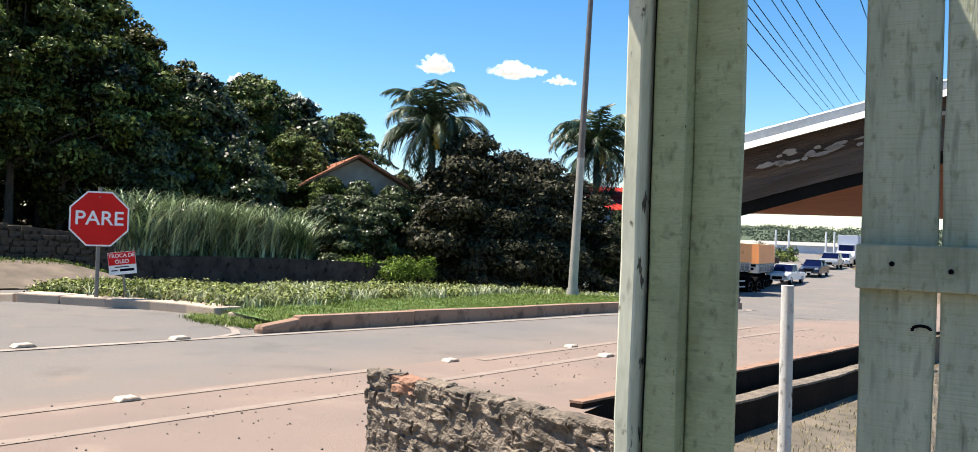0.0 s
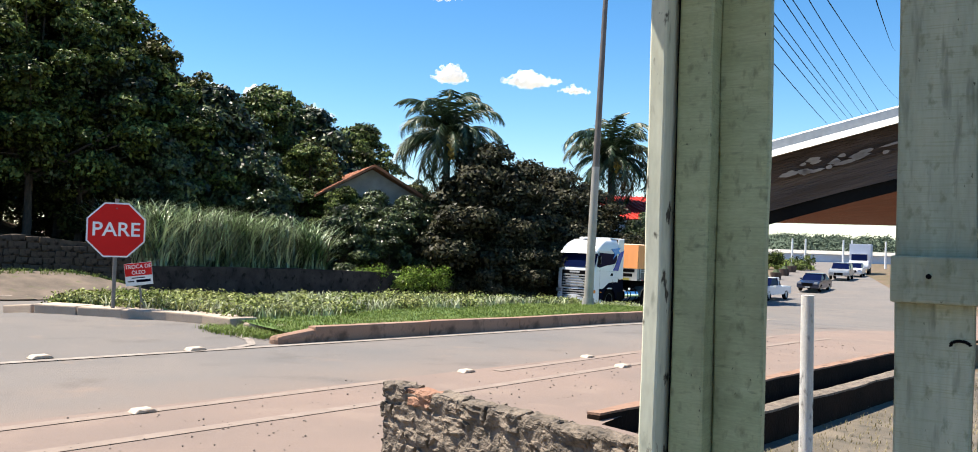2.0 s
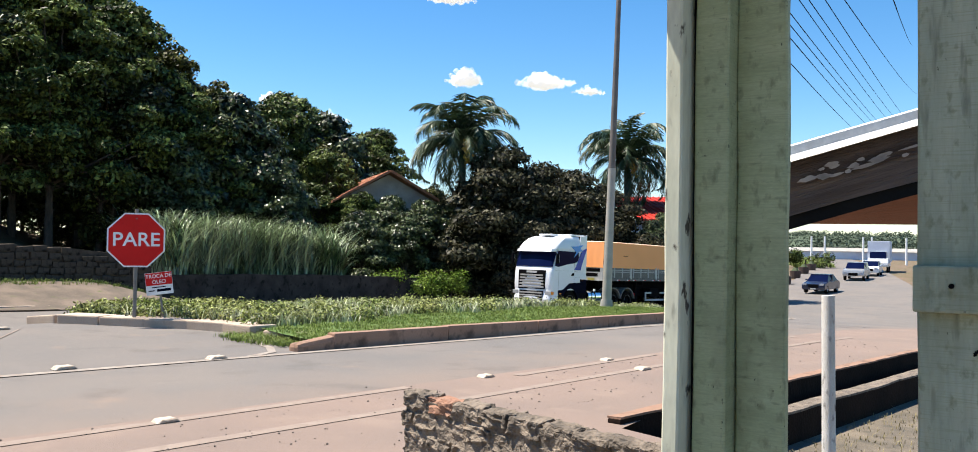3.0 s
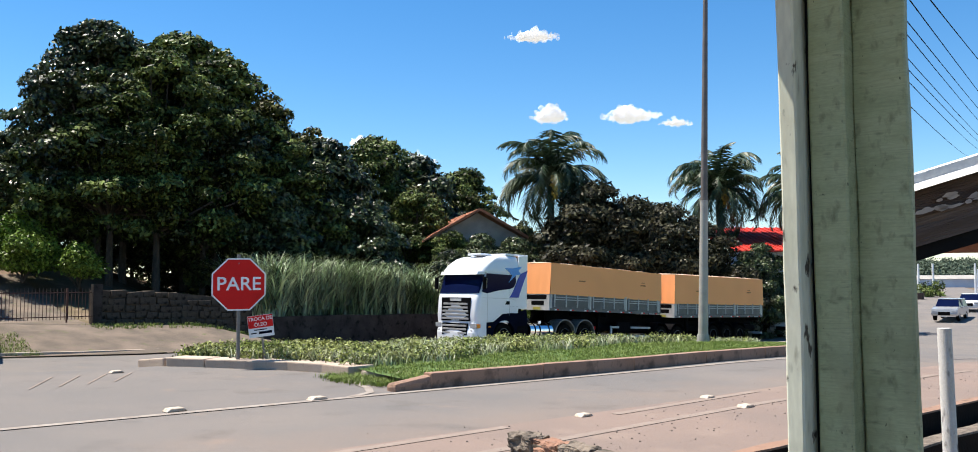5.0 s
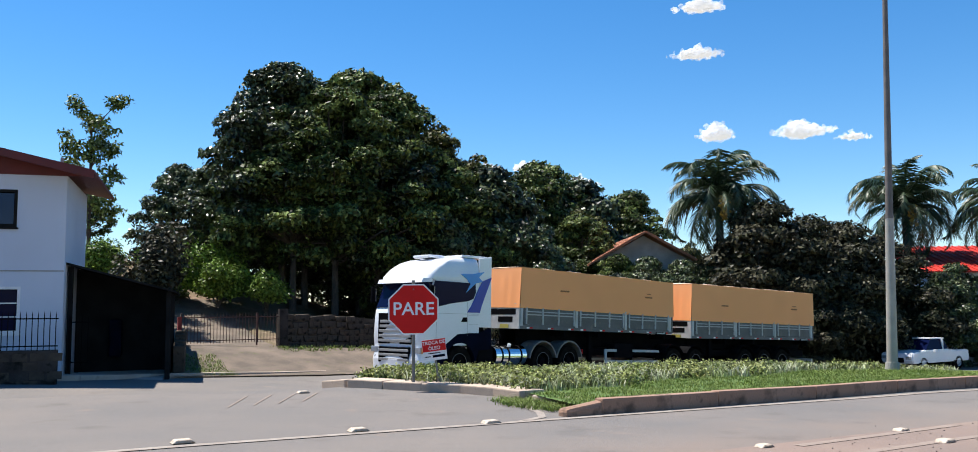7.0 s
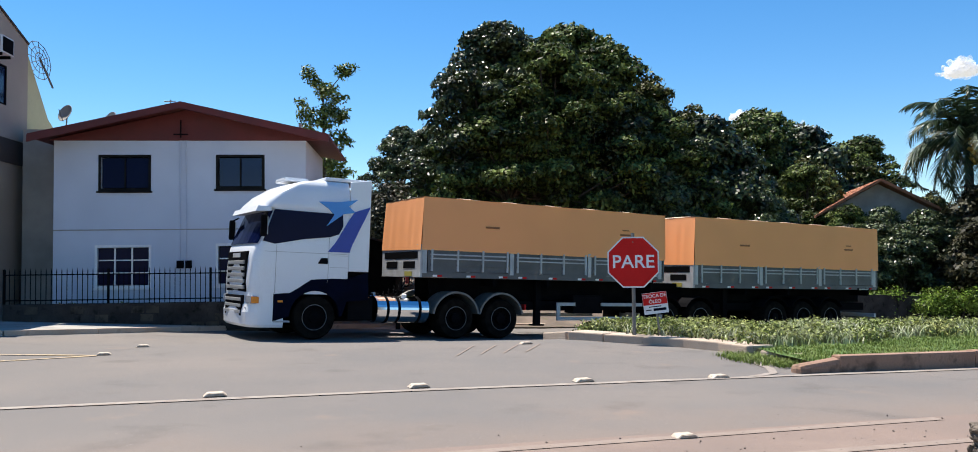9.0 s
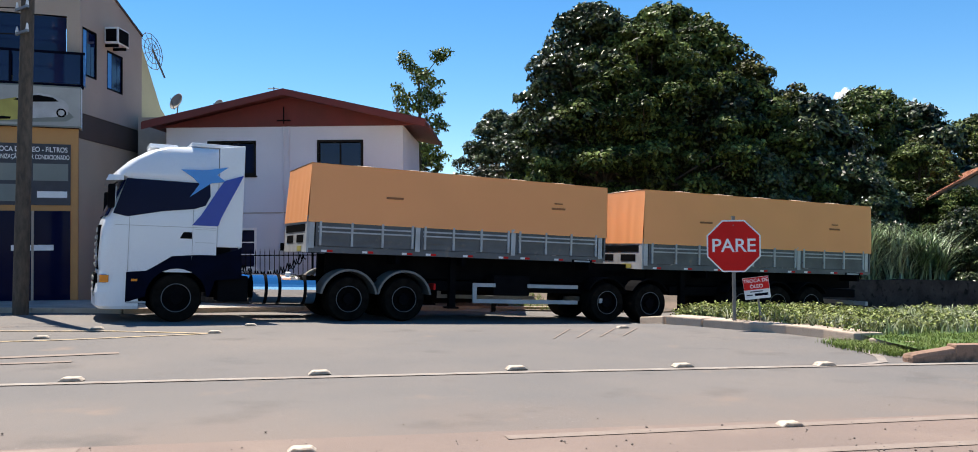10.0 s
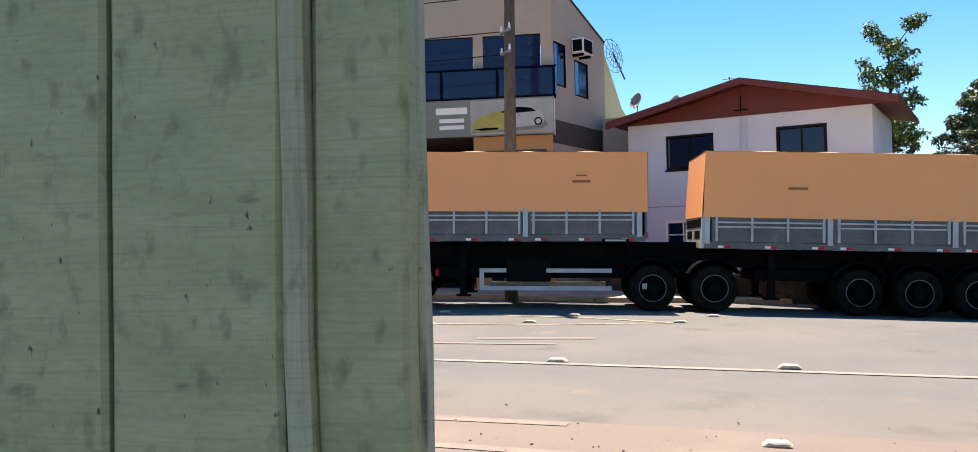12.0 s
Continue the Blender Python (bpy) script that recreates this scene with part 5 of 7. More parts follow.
        fs += [(3, 2, 1, 0), (n * 4, n * 4 + 1, n * 4 + 2, n * 4 + 3)]
        tagged(mesh_ob(name, vs, fs, material), label, "wall", kind="structure")
    wall_run("boundary_wall", [(13.2, 19.4, 1.0), (22, 21.4, 1.25), (35, 22, 1.3)], 1.2, 0.2, M["darkwall"], "low mouldy boundary wall behind the road")
    wall_run("retaining_wall_rough", [(7.9, 20.6, 1.95), (10.5, 20.4, 1.9), (12.2, 19.9, 1.75), (13.3, 19.5, 1.3)], 1.5, 0.35, M["roughwall"], "rough dark stone retaining wall below the trees")
    rough = bpy.data.objects["retaining_wall_rough"]
    rs = random.Random(17)
    for r in range(8):
        k = -0.3 * (r % 2)
        while k < 5.5:
            wd, ht = rs.uniform(0.3, 0.62), rs.uniform(0.2, 0.27)
            s = 7.95 + max(0.0, k)
            w = float(np.interp(s, (7.9, 10.5, 12.2, 13.3), (20.6, 20.4, 19.9, 19.5)))
            topz = float(np.interp(s, (7.9, 10.5, 12.2, 13.3), (1.95, 1.9, 1.75, 1.3)))
            if r * 0.24 + 0.2 < topz and s + wd < 13.4:
                bm = box(bmesh.new(), 0, wd - 0.03, -0.07, 0.1, 0, ht, bevel=0.03)
                for v in bm.verts:
                    v.co += Vector((noise.noise(v.co * 6 + Vector((k, r, 0))), noise.noise(v.co * 6 + Vector((r, k, 3))), noise.noise(v.co * 6 + Vector((5, r, k))))) * 0.05
                ang = math.degrees(math.atan2(UY, UX)) + (-4 if s < 10.5 else -17)
                part("stone", bm, M["roughwall"], rough, at=Matrix.Translation(P(s, w - 0.02, r * 0.24)) @ pose(0, 0, rs.uniform(-.03, .03), 0, rs.uniform(-4, 4), ang))
            k += wd
    rg = random.Random(23)
    tufts = []
    for _ in range(520):
        s, w = (rg.uniform(3.5, 5.0), rg.uniform(15.4, 18.4)) if rg.random() < 0.55 else (rg.uniform(7.5, 13.5), rg.uniform(19.0, 20.2))
        tufts.append((*xy(s, w), land_z(s, w) + 0.08))
    blades("verge_grass", tufts, 0.16, 0.02, M["leaf_lawn"], 0.9, 19, 6, "weedy green grass on the gravel verge", segs=2)
    nose = []
    for _ in range(420):
        s, w = rg.uniform(5.5, 6.9), rg.uniform(0.35, 2.3)
        if s > 5.4 + 0.3 * abs(w - 1.2):
            nose.append(P(s, w, 0.02))
    blades("nose_grass", nose, 0.11, 0.014, M["leaf_lawn"], 0.8, 20, 8, "short green grass spilling past the island's nose", segs=2)
    # gate
    gl, gr = Vector((-20.3, 26.2, 0)), Vector((-17.9, 28.6, 0))
    z = 0.0
    d = gr - gl
    gm = Matrix.Translation((*gl[:2], z)) @ d.to_track_quat("X", "Z").to_matrix().to_4x4()
    gate = iron_fence("driveway_gate", gm, d.length, 0.37, 1.42, "rusty iron bar driveway gate, closed", 0.11, mat("rusty_iron", (0.12, 0.05, 0.035), (0.07, 0.04, 0.03), 6, 0.8, 0.3))
    part("gate_post", boxes((-0.12, 0.0, -0.08, 0.08, -0.3, 1.3)), M["redpost"], gate, "red painted gate post")
    part("gate_post", boxes((d.length, d.length + 0.3, -0.15, 0.15, -0.3, 1.55)), M["darkwall"], gate, "dark stone gate post")
    # carport beside the house, its shade painted as near-black parts
    cp = thing("carport", facade_pose((-15.86, 20.70, 0)), "open carport with a sloping roof, painted near-black for its shade", "carport")
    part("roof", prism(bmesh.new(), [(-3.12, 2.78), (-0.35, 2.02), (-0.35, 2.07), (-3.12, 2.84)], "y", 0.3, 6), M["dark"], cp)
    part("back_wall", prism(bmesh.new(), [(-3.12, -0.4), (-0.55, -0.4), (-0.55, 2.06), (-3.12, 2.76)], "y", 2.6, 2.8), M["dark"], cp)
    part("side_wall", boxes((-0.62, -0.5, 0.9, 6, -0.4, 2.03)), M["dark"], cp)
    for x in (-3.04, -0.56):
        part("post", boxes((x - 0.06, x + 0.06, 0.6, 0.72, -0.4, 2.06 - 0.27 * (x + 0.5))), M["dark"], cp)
    part("ramp", prism(bmesh.new(), [(-0.9, -0.52), (2.55, -0.5), (2.55, -0.2), (0.6, -0.3)], "x", -3.0, -0.65), M["concrete"], cp, "worn concrete ramp")
    part("hanging_cloth", boxes((-2.2, -1.85, 2.3, 2.55, 0.2, 1.3), bevel=0.08), M["navy"], cp, "dark blue cloth hanging in the shade")
    iron_fence("iron_fence", facade_pose((-15.86, 20.70, 0)) @ pose(-3.0, 0.4, 0), 0.5, 0.1, 1.4, "thin black iron fence before a carport", 0.15)
    # distant buildings
    fh = thing("tiled_house", pose(-7.75, 52, -0.35, 0, 0, 20), "pale rendered house with a weathered clay tile roof", "house")
    part("wall", boxes((-2.6, 8.0, 0, 7, -0.5, 4.6)), M["concrete"], fh)
    bm = bmesh.new()
    prism(bm, [(-2.6, 4.6), (2.6, 4.6), (0, 6.0)], "y", 0.0, 0.2)
    part("gable", bm, M["concrete"], fh)
    for sd in (-1, 1):
        bm = bmesh.new()
        prism(bm, [(0, 6.1), (sd * 3.4, 4.2), (sd * 3.4, 4.32), (0, 6.24)], "y", -0.7, 8)
        part("roof", bm, M["rooftile"], fh, "weathered clay tile roof")
        for i in range(22):
            o = part("tile_row", boxes((0.1, 3.35, -0.68 + i * 0.39, -0.46 + i * 0.39, 0.0, 0.06)), M["rooftile"], fh, at=pose(0, 0, 6.2, 0, 29.2, 0) if sd > 0 else pose(0, 0, 6.2, 0, 150.8, 0))
            if sd < 0:
                o.matrix_basis = pose(0, 0, 6.26, 0, 180 - 29.2, 0)
    rh = thing("red_roofed_house", pose(8.3, 57.6, -1.0, 0, 0, 8), "white house with a bright red sheet roof", "house")
    part("wall", boxes((0, 7, 0, 8, -1, 4.4)), M["housewhite"], rh)
    bm = bmesh.new()
    prism(bm, [(-0.7, 4.3), (8.7, 6.3), (8.7, 6.4), (-0.7, 4.4)], "x", -0.6, 7.6)
    part("roof", bm, M["redroof"], rh, "bright red metal roof")
    for i in range(20):
        bm = bmesh.new()
        prism(bm, [(-0.72, 4.4), (8.7, 6.4), (8.7, 6.46), (-0.72, 4.46)], "x", -0.6 + i * 0.43, -0.54 + i * 0.43)
        part("roof_rib", bm, M["redroof"], rh)
    for x in (1.2, 4.0):
        window(rh, x, x + 1.2, 1.6, 2.9, M["white"], M["glass"], -0.05)


# ---- the articulated truck ----
def arch(cx, cz, r, a0, a1, n):
    return [(cx + r * math.cos(math.radians(a0 + (a1 - a0) * i / n)), cz + r * math.sin(math.radians(a0 + (a1 - a0) * i / n))) for i in range(n + 1)]


def make_wheel(parent, x, y, width=0.3, r=0.52, outward=1, rim=None):
    """One wheel: tyre with a tread bulge, rim dish, hub and nuts. Its axle runs along y."""
    hubm = pose(x, y, r)
    prof = [(r * 0.58, -width / 2), (r * 0.93, -width / 2), (r * 0.985, -width * 0.4), (r, -width * 0.2), (r, width * 0.2), (r * 0.985, width * 0.4), (r * 0.93, width / 2), (r * 0.58, width / 2)]
    bm = bmesh.new()
    n = 36
    rings = [[bm.verts.new((p * math.cos(2 * math.pi * i / n), q, p * math.sin(2 * math.pi * i / n))) for p, q in prof] for i in range(n)]
    for i in range(n):
        for j in range(len(prof)):
            k = (j + 1) % len(prof)
            bm.faces.new((rings[i][j], rings[(i + 1) % n][j], rings[(i + 1) % n][k], rings[i][k]))
    bmesh.ops.recalc_face_normals(bm, faces=bm.faces)
    wheel = part("wheel", bm, M["rubber"], parent, at=hubm, smooth=True)
    o = outward * width / 2
    bm = bmesh.new()
    prof = [(r * 0.6, o * 0.98), (r * 0.54, o * 0.9), (r * 0.5, o * 0.55), (r * 0.26, o * 0.6), (r * 0.24, o * 0.95), (0.001, o * 1.0)]
    rings = [[bm.verts.new((p * math.cos(2 * math.pi * i / n), q, p * math.sin(2 * math.pi * i / n))) for p, q in prof] for i in range(n)]
    for i in range(n):
        for j in range(len(prof) - 1):
            bm.faces.new((rings[i][j], rings[(i + 1) % n][j], rings[(i + 1) % n][j + 1], rings[i][j + 1]))
    bmesh.ops.recalc_face_normals(bm, faces=bm.faces)
    rm = part("rim", bm, rim or M["black"], wheel, smooth=True)
    if r > 0.5:
        bm = bmesh.new()
        for i in range(28):
            a, b = 2 * math.pi * i / 28, 2 * math.pi * (i + 1) / 28
            q = [(r * k * math.cos(g), o * y, r * k * math.sin(g)) for g in (a, b) for k, y in ((0.585, 1.0), (0.555, 1.005))]
            bm.faces.new([bm.verts.new(q[n]) for n in (0, 1, 3, 2)])
        bmesh.ops.remove_doubles(bm, verts=bm.verts, dist=1e-4)
        part("rim_edge", bm, M["bedgrey"], rm, "worn grey rim edge")
    for i in range(10):
        a = 2 * math.pi * i / 10
        part("wheel_nut", tube(bmesh.new(), (r * 0.4 * math.cos(a), o * 0.5, r * 0.4 * math.sin(a)), (r * 0.4 * math.cos(a), o * 0.75, r * 0.4 * math.sin(a)), 0.018, n=6), M["black"], rm)
    return wheel


def loft(sections):
    """A closed skin through a list of outlines with equal numbers of points."""
    bm = bmesh.new()
    rows = [[bm.verts.new(p) for p in s] for s in sections]
    n = len(rows[0])
    for a, b in zip(rows, rows[1:]):
        for i in range(n):
            bm.faces.new((a[i], a[(i + 1) % n], b[(i + 1) % n], b[i]))
    bm.faces.new(rows[0][::-1])
    bm.faces.new(rows[-1])
    bmesh.ops.recalc_face_normals(bm, faces=bm.faces)
    return bm


def cab_section(z, xf, xb, hw, rf=0.22):
    """An outline of the cab at height z, with rounded front corners."""
    pts = [(xb, -hw, z)]
    for i in range(7):
        a = -math.pi / 2 + math.pi / 2 * i / 6
        pts.append((xf - rf + rf * math.cos(a), -hw + rf + rf * math.sin(a), z))
    for i in range(1, 5):
        pts.append((xf + 0.05 * math.sin(math.pi * i / 5), -hw + rf + (2 * hw - 2 * rf) * i / 5, z))
    for i in range(7):
        a = math.pi / 2 * i / 6
        pts.append((xf - rf + rf * math.cos(a), hw - rf + rf * math.sin(a), z))
    pts.append((xb, hw, z))
    return pts


def build_tractor():
    """Nose towards +x, ground at z = 0, front axle at x = 0; the left side is +y."""
    t = thing("tractor_unit", Matrix(), "white truck tractor with blue arrow decals and dark skirts", "truck")
    secs = [(1.06, 1.50, 1.24), (1.3, 1.53, 1.245), (1.9, 1.50, 1.25), (2.12, 1.46, 1.25), (2.16, 1.44, 1.25), (2.9, 1.13, 1.225), (3.0, 1.1, 1.22), (3.06, 1.26, 1.235), (3.16, 1.24, 1.225), (3.4, 1.0, 1.2), (3.62, 0.66, 1.15), (3.74, 0.3, 1.08), (3.78, -0.1, 1.0)]
    part("cab_body", loft([cab_section(z, xf, -0.78, hw) for z, xf, hw in secs]), M["truckwhite"], t, smooth=True)
    # side fairings behind the cab
    for sgn in (1, -1):
        bm = bmesh.new()
        prism(bm, [(-0.79, 1.62), (-1.32, 1.62), (-1.32, 3.86), (-0.79, 3.78)], "y", sgn * 1.16, sgn * 1.235)
        bmesh.ops.bevel(bm, geom=list(bm.edges), offset=0.012, segments=1, affect="EDGES")
        part("side_fairing", bm, M["truckwhite"], t)
    part("cab_back", boxes((-1.1, -0.785, -1.1, 1.1, 1.3, 3.6)), M["black"], t)
    part("roof_deflector", boxes((-1.3, -0.2, -1.05, 1.05, 3.785, 3.87), bevel=0.03), M["truckwhite"], t)
    part("roof_hatch", boxes((0.0, 0.6, -0.4, 0.4, 3.77, 3.86), bevel=0.03), M["truckwhite"], t)
    # windscreen, set proud of the raked front
    for z0, z1 in ((2.2, 2.97),):
        bm = bmesh.new()
        lo, hi = cab_section(z0, 1.445, -0.78, 1.245), cab_section(z1, 1.125, -0.78, 1.22)
        ia, ib = 4, len(lo) - 5
        A = [bm.verts.new((p[0] + 0.014, p[1] * 1.006, p[2])) for p in lo[ia:ib + 1]]
        B = [bm.verts.new((p[0] + 0.014, p[1] * 1.006, p[2])) for p in hi[ia:ib + 1]]
        for i in range(len(A) - 1):
            bm.faces.new((A[i], A[i + 1], B[i + 1], B[i]))
        ws = part("windscreen", bm, M["glass"], t, "dark windscreen")
        wp = bmesh.new()
        tube(wp, (1.47, -0.6, 2.2), (1.4, 0.1, 2.38), 0.012, n=6)
        tube(wp, (1.47, 0.1, 2.2), (1.4, 0.7, 2.36), 0.012, n=6)
        part("wiper", wp, M["black"], ws)
    part("sun_visor", loft([[(1.12, -1.2, 2.96), (1.44, -1.1, 2.94), (1.46, 1.1, 2.94), (1.12, 1.2, 2.96)], [(1.12, -1.2, 3.06), (1.38, -1.1, 3.07), (1.4, 1.1, 3.07), (1.12, 1.2, 3.06)]]), M["truckwhite"], t)
    for sgn in (1, -1):
        y0, y1 = sgn * 1.243, sgn * 1.258
        bm = bmesh.new()
        prism(bm, [(1.3, 2.26), (1.02, 2.2), (0.35, 2.34), (-0.3, 2.42), (-0.52, 2.5), (-0.62, 2.7), (-0.6, 2.98), (1.06, 3.0)], "y", y0, y1)
        part("side_window", bm, M["glass"], t, "dark side window")
        bm = bmesh.new()
        prism(bm, [(0.98, 1.06), (0.98, 2.19), (0.972, 2.19), (0.972, 1.06)], "y", sgn * 1.246, sgn * 1.2535)
        prism(bm, [(-0.28, 1.35), (-0.28, 2.41), (-0.288, 2.41), (-0.288, 1.35)], "y", sgn * 1.246, sgn * 1.2535)
        prism(bm, [(1.25, 2.02), (-0.75, 2.02), (-0.75, 2.028), (1.25, 2.028)], "y", sgn * 1.247, sgn * 1.2535)
        prism(bm, [(-0.34, 1.7), (-0.76, 1.7), (-0.76, 1.706), (-0.34, 1.706)], "y", sgn * 1.247, sgn * 1.2535)
        prism(bm, [(-0.34, 1.98), (-0.76, 1.98), (-0.76, 1.986), (-0.34, 1.986)], "y", sgn * 1.247, sgn * 1.2535)
        part("door_seam", bm, M["truckgrey"], t)
        bm = bmesh.new()
        prism(bm, [(-0.02, 1.78), (-0.27, 1.78), (-0.27, 1.92), (-0.1, 1.92)], "y", sgn * 1.247, sgn * 1.256)
        part("door_handle", bm, M["black"], t, "black door handle recess")
        # arrow decal
        bm = bmesh.new()
        prism(bm, [(0.0, 3.25), (-0.5, 3.27), (-0.97, 3.36), (-0.74, 3.18), (-0.92, 3.04), (-0.62, 2.99), (-0.2, 2.68), (-0.38, 2.96), (-0.24, 3.1)], "y", sgn * 1.2, sgn * 1.262)
        part("decal", bm, M["lightblue"], t, "light blue arrow decal")
        bm = bmesh.new()
        prism(bm, [(-0.9, 3.06), (-1.3, 3.2), (-1.2, 2.97), (-1.02, 2.6), (-0.86, 2.25), (-0.8, 2.07), (-0.26, 2.07), (-0.43, 2.28), (-0.6, 2.56), (-0.76, 2.84)], "y", sgn * 1.2, sgn * 1.261)
        part("decal", bm, M["blue"], t, "deep blue arrow decal")
        part("roof_mark", boxes((0.16, 0.72, min(sgn * 1.19, sgn * 1.21), max(sgn * 1.19, sgn * 1.21), 3.22, 3.3)), M["truckgrey"], t, "grey bar of print")
        # dark skirt with wheel arch
        bm = bmesh.new()
        outer = [(1.0, 0.42), (1.0, 1.05), (0.62, 1.08), (0.45, 1.18), (0.12, 1.4), (-0.4, 1.44), (-0.79, 1.44), (-1.3, 1.6), (-1.34, 0.95), (-0.78, 0.9), (-0.66, 0.55)]
        inner = [p for p in arch(0, 0.52, 0.62, 178, 2, 14)]
        prism(bm, outer + inner, "y", sgn * 1.12, sgn * 1.252)
        part("skirt", bm, M["navy"], t, "dark navy side skirt")
        mir = part("mirror", boxes((1.28, 1.42, min(sgn * 1.38, sgn * 1.5), max(sgn * 1.38, sgn * 1.5), 2.35, 2.85), bevel=0.04), M["black"], t, "black door mirror")
        part("mirror_arm", tube(bmesh.new(), (1.25, sgn * 1.2, 2.9), (1.36, sgn * 1.44, 2.82), 0.02, n=6), M["black"], mir)
        part("mirror_glass", boxes((1.262, 1.277, min(sgn * 1.39, sgn * 1.49), max(sgn * 1.39, sgn * 1.49), 2.4, 2.8)), M["bedlight"], mir)
        part("step", boxes((0.6, 0.98, min(sgn * 1.1, sgn * 1.256), max(sgn * 1.1, sgn * 1.256), 0.4, 0.44)), M["bedlight"], t)
        part("marker_lamp", boxes((0.78, 0.9, min(sgn * 1.25, sgn * 1.262), max(sgn * 1.25, sgn * 1.262), 0.86, 0.91)), M["orange_lens"], t)
        lampb = part("headlamp", boxes((1.36, 1.54, min(sgn * 0.86, sgn * 1.22), max(sgn * 0.86, sgn * 1.22), 0.82, 1.0), bevel=0.02), M["lens"], t)
        part("indicator", boxes((1.33, 1.5, min(sgn * 1.205, sgn * 1.252), max(sgn * 1.205, sgn * 1.252), 0.83, 0.98), bevel=0.01), M["orange_lens"], lampb)
        fl = part("fog_lamp", tube(bmesh.new(), (1.5, sgn * 0.95, 0.68), (1.56, sgn * 0.95, 0.68), 0.06, n=14), M["lens"], t)
        # tank
        bm = bmesh.new()
        tube(bm, (-1.6, sgn * 0.9, 0.72), (-3.0, sgn * 0.9, 0.72), 0.33, n=36)
        tank = part("fuel_tank", bm, M["chrome"], t, "polished aluminium fuel tank", smooth=False)
        for x in (-1.85, -2.15, -2.72):
            bm = bmesh.new()
            tube(bm, (x, sgn * 0.9, 0.72), (x - 0.07, sgn * 0.9, 0.72), 0.337, n=36)
            part("tank_strap", bm, M["black"], tank)
        part("filler_cap", tube(bmesh.new(), (-2.4, sgn * 0.98, 1.03), (-2.4, sgn * 1.0, 1.1), 0.06, n=12), M["truckwhite"], tank)
        # rear mudguards
        for x in (-3.77, -5.12):
            bm = bmesh.new()
            o = arch(x, 0.52, 0.69, 170, 10, 14) + arch(x, 0.52, 0.64, 10, 170, 14)
            prism(bm, o, "y", sgn * 0.62, sgn * 1.26)
            part("mudguard", bm, M["greypost"], t, "dark grey mudguard")
        part("tail_lamp", boxes((-5.95, -5.9, min(sgn * 0.8, sgn * 1.15), max(sgn * 0.8, sgn * 1.15), 0.75, 0.9)), M["red"], t)
        part("battery_box", boxes((-1.5, -0.85, min(sgn * 0.6, sgn * 1.15), max(sgn * 0.6, sgn * 1.15), 0.45, 1.0), bevel=0.03), M["black"], t)
    # grille and bumper
    gr = part("grille", boxes((1.44, 1.555, -0.86, 0.86, 1.08, 2.02), bevel=0.03), M["black"], t, "dark grille with grey slats")
    for i in range(5):
        z = 1.14 + i * 0.145
        part("slat", boxes((1.5, 1.59, -0.8 + 0.02 * i, 0.8 - 0.02 * i, z, z + 0.085), bevel=0.015), M["truckgrey"], gr)
    part("badge_bar", boxes((1.54, 1.568, -0.33, 0.33, 1.88, 1.98)), M["bedlight"], gr, "pale bar of raised lettering")
    part("bumper", loft([cab_section(0.28, 1.5, 0.75, 1.22, 0.3), cab_section(0.34, 1.56, 0.75, 1.245, 0.3), cab_section(0.62, 1.575, 0.75, 1.25, 0.3), cab_section(0.8, 1.54, 0.75, 1.25, 0.3)]), M["truckwhite"], t)
    part("front_panel", loft([cab_section(0.8, 1.52, 0.75, 1.24, 0.3), cab_section(1.07, 1.51, 0.75, 1.24, 0.25)]), M["truckwhite"], t)
    lg = part("lower_grille", boxes((1.5, 1.6, -0.75, 0.75, 0.52, 1.0), bevel=0.03), M["black"], t)
    for i in range(3):
        part("slat", boxes((1.54, 1.62, -0.72, 0.72, 0.58 + i * 0.14, 0.655 + i * 0.14), bevel=0.012), M["truckgrey"], lg)
    part("plate_bar", boxes((1.575, 1.6, -0.22, 0.22, 0.36, 0.48)), M["bedlight"], t, "pale number plate")
    part("chassis", boxes((-5.95, 1.2, 0.25, 0.5, 0.62, 0.92), (-5.95, 1.2, -0.5, -0.25, 0.62, 0.92), (-5.9, -5.8, -0.25, 0.25, 0.62, 0.92)), M["black"], t)
    part("engine", boxes((-0.6, 1.3, -0.5, 0.5, 0.35, 1.05)), M["black"], t)
    part("fifth_wheel", boxes((-4.9, -3.7, -0.5, 0.5, 0.93, 1.12), bevel=0.03), M["black"], t)
    for x in (0.0, -3.77, -5.12):
        part("axle", tube(bmesh.new(), (x, -1.0, 0.52), (x, 1.0, 0.52), 0.09, n=10), M["black"], t)
    # coiled air lines
    for y in (-0.15, 0.15):
        line = [(-1.1 - 1.9 * i / 89, y + 0.09 * math.cos(i * 0.9), 1.5 - 0.5 * math.sin(math.pi * i / 89) + 0.09 * math.sin(i * 0.9)) for i in range(90)]
        part("air_hose", rope(line, 0.014, 5), M["black"], t, "coiled black air hose")
    wheels = []
    for sgn in (1, -1):
        wheels.append(make_wheel(t, 0, sgn * 1.08, 0.3, 0.52, sgn))
        for x in (-3.77, -5.12):
            wheels.append(make_wheel(t, x, sgn * 0.93, 0.62, 0.52, sgn))
    return t, wheels


def build_trailer(first):
    """Kingpin at x = 0, body from x = front back to rear."""
    front, rear = (1.5, -6.28) if first else (-0.35, -8.4)
    L = front - rear
    name = "front_trailer" if first else "rear_trailer"
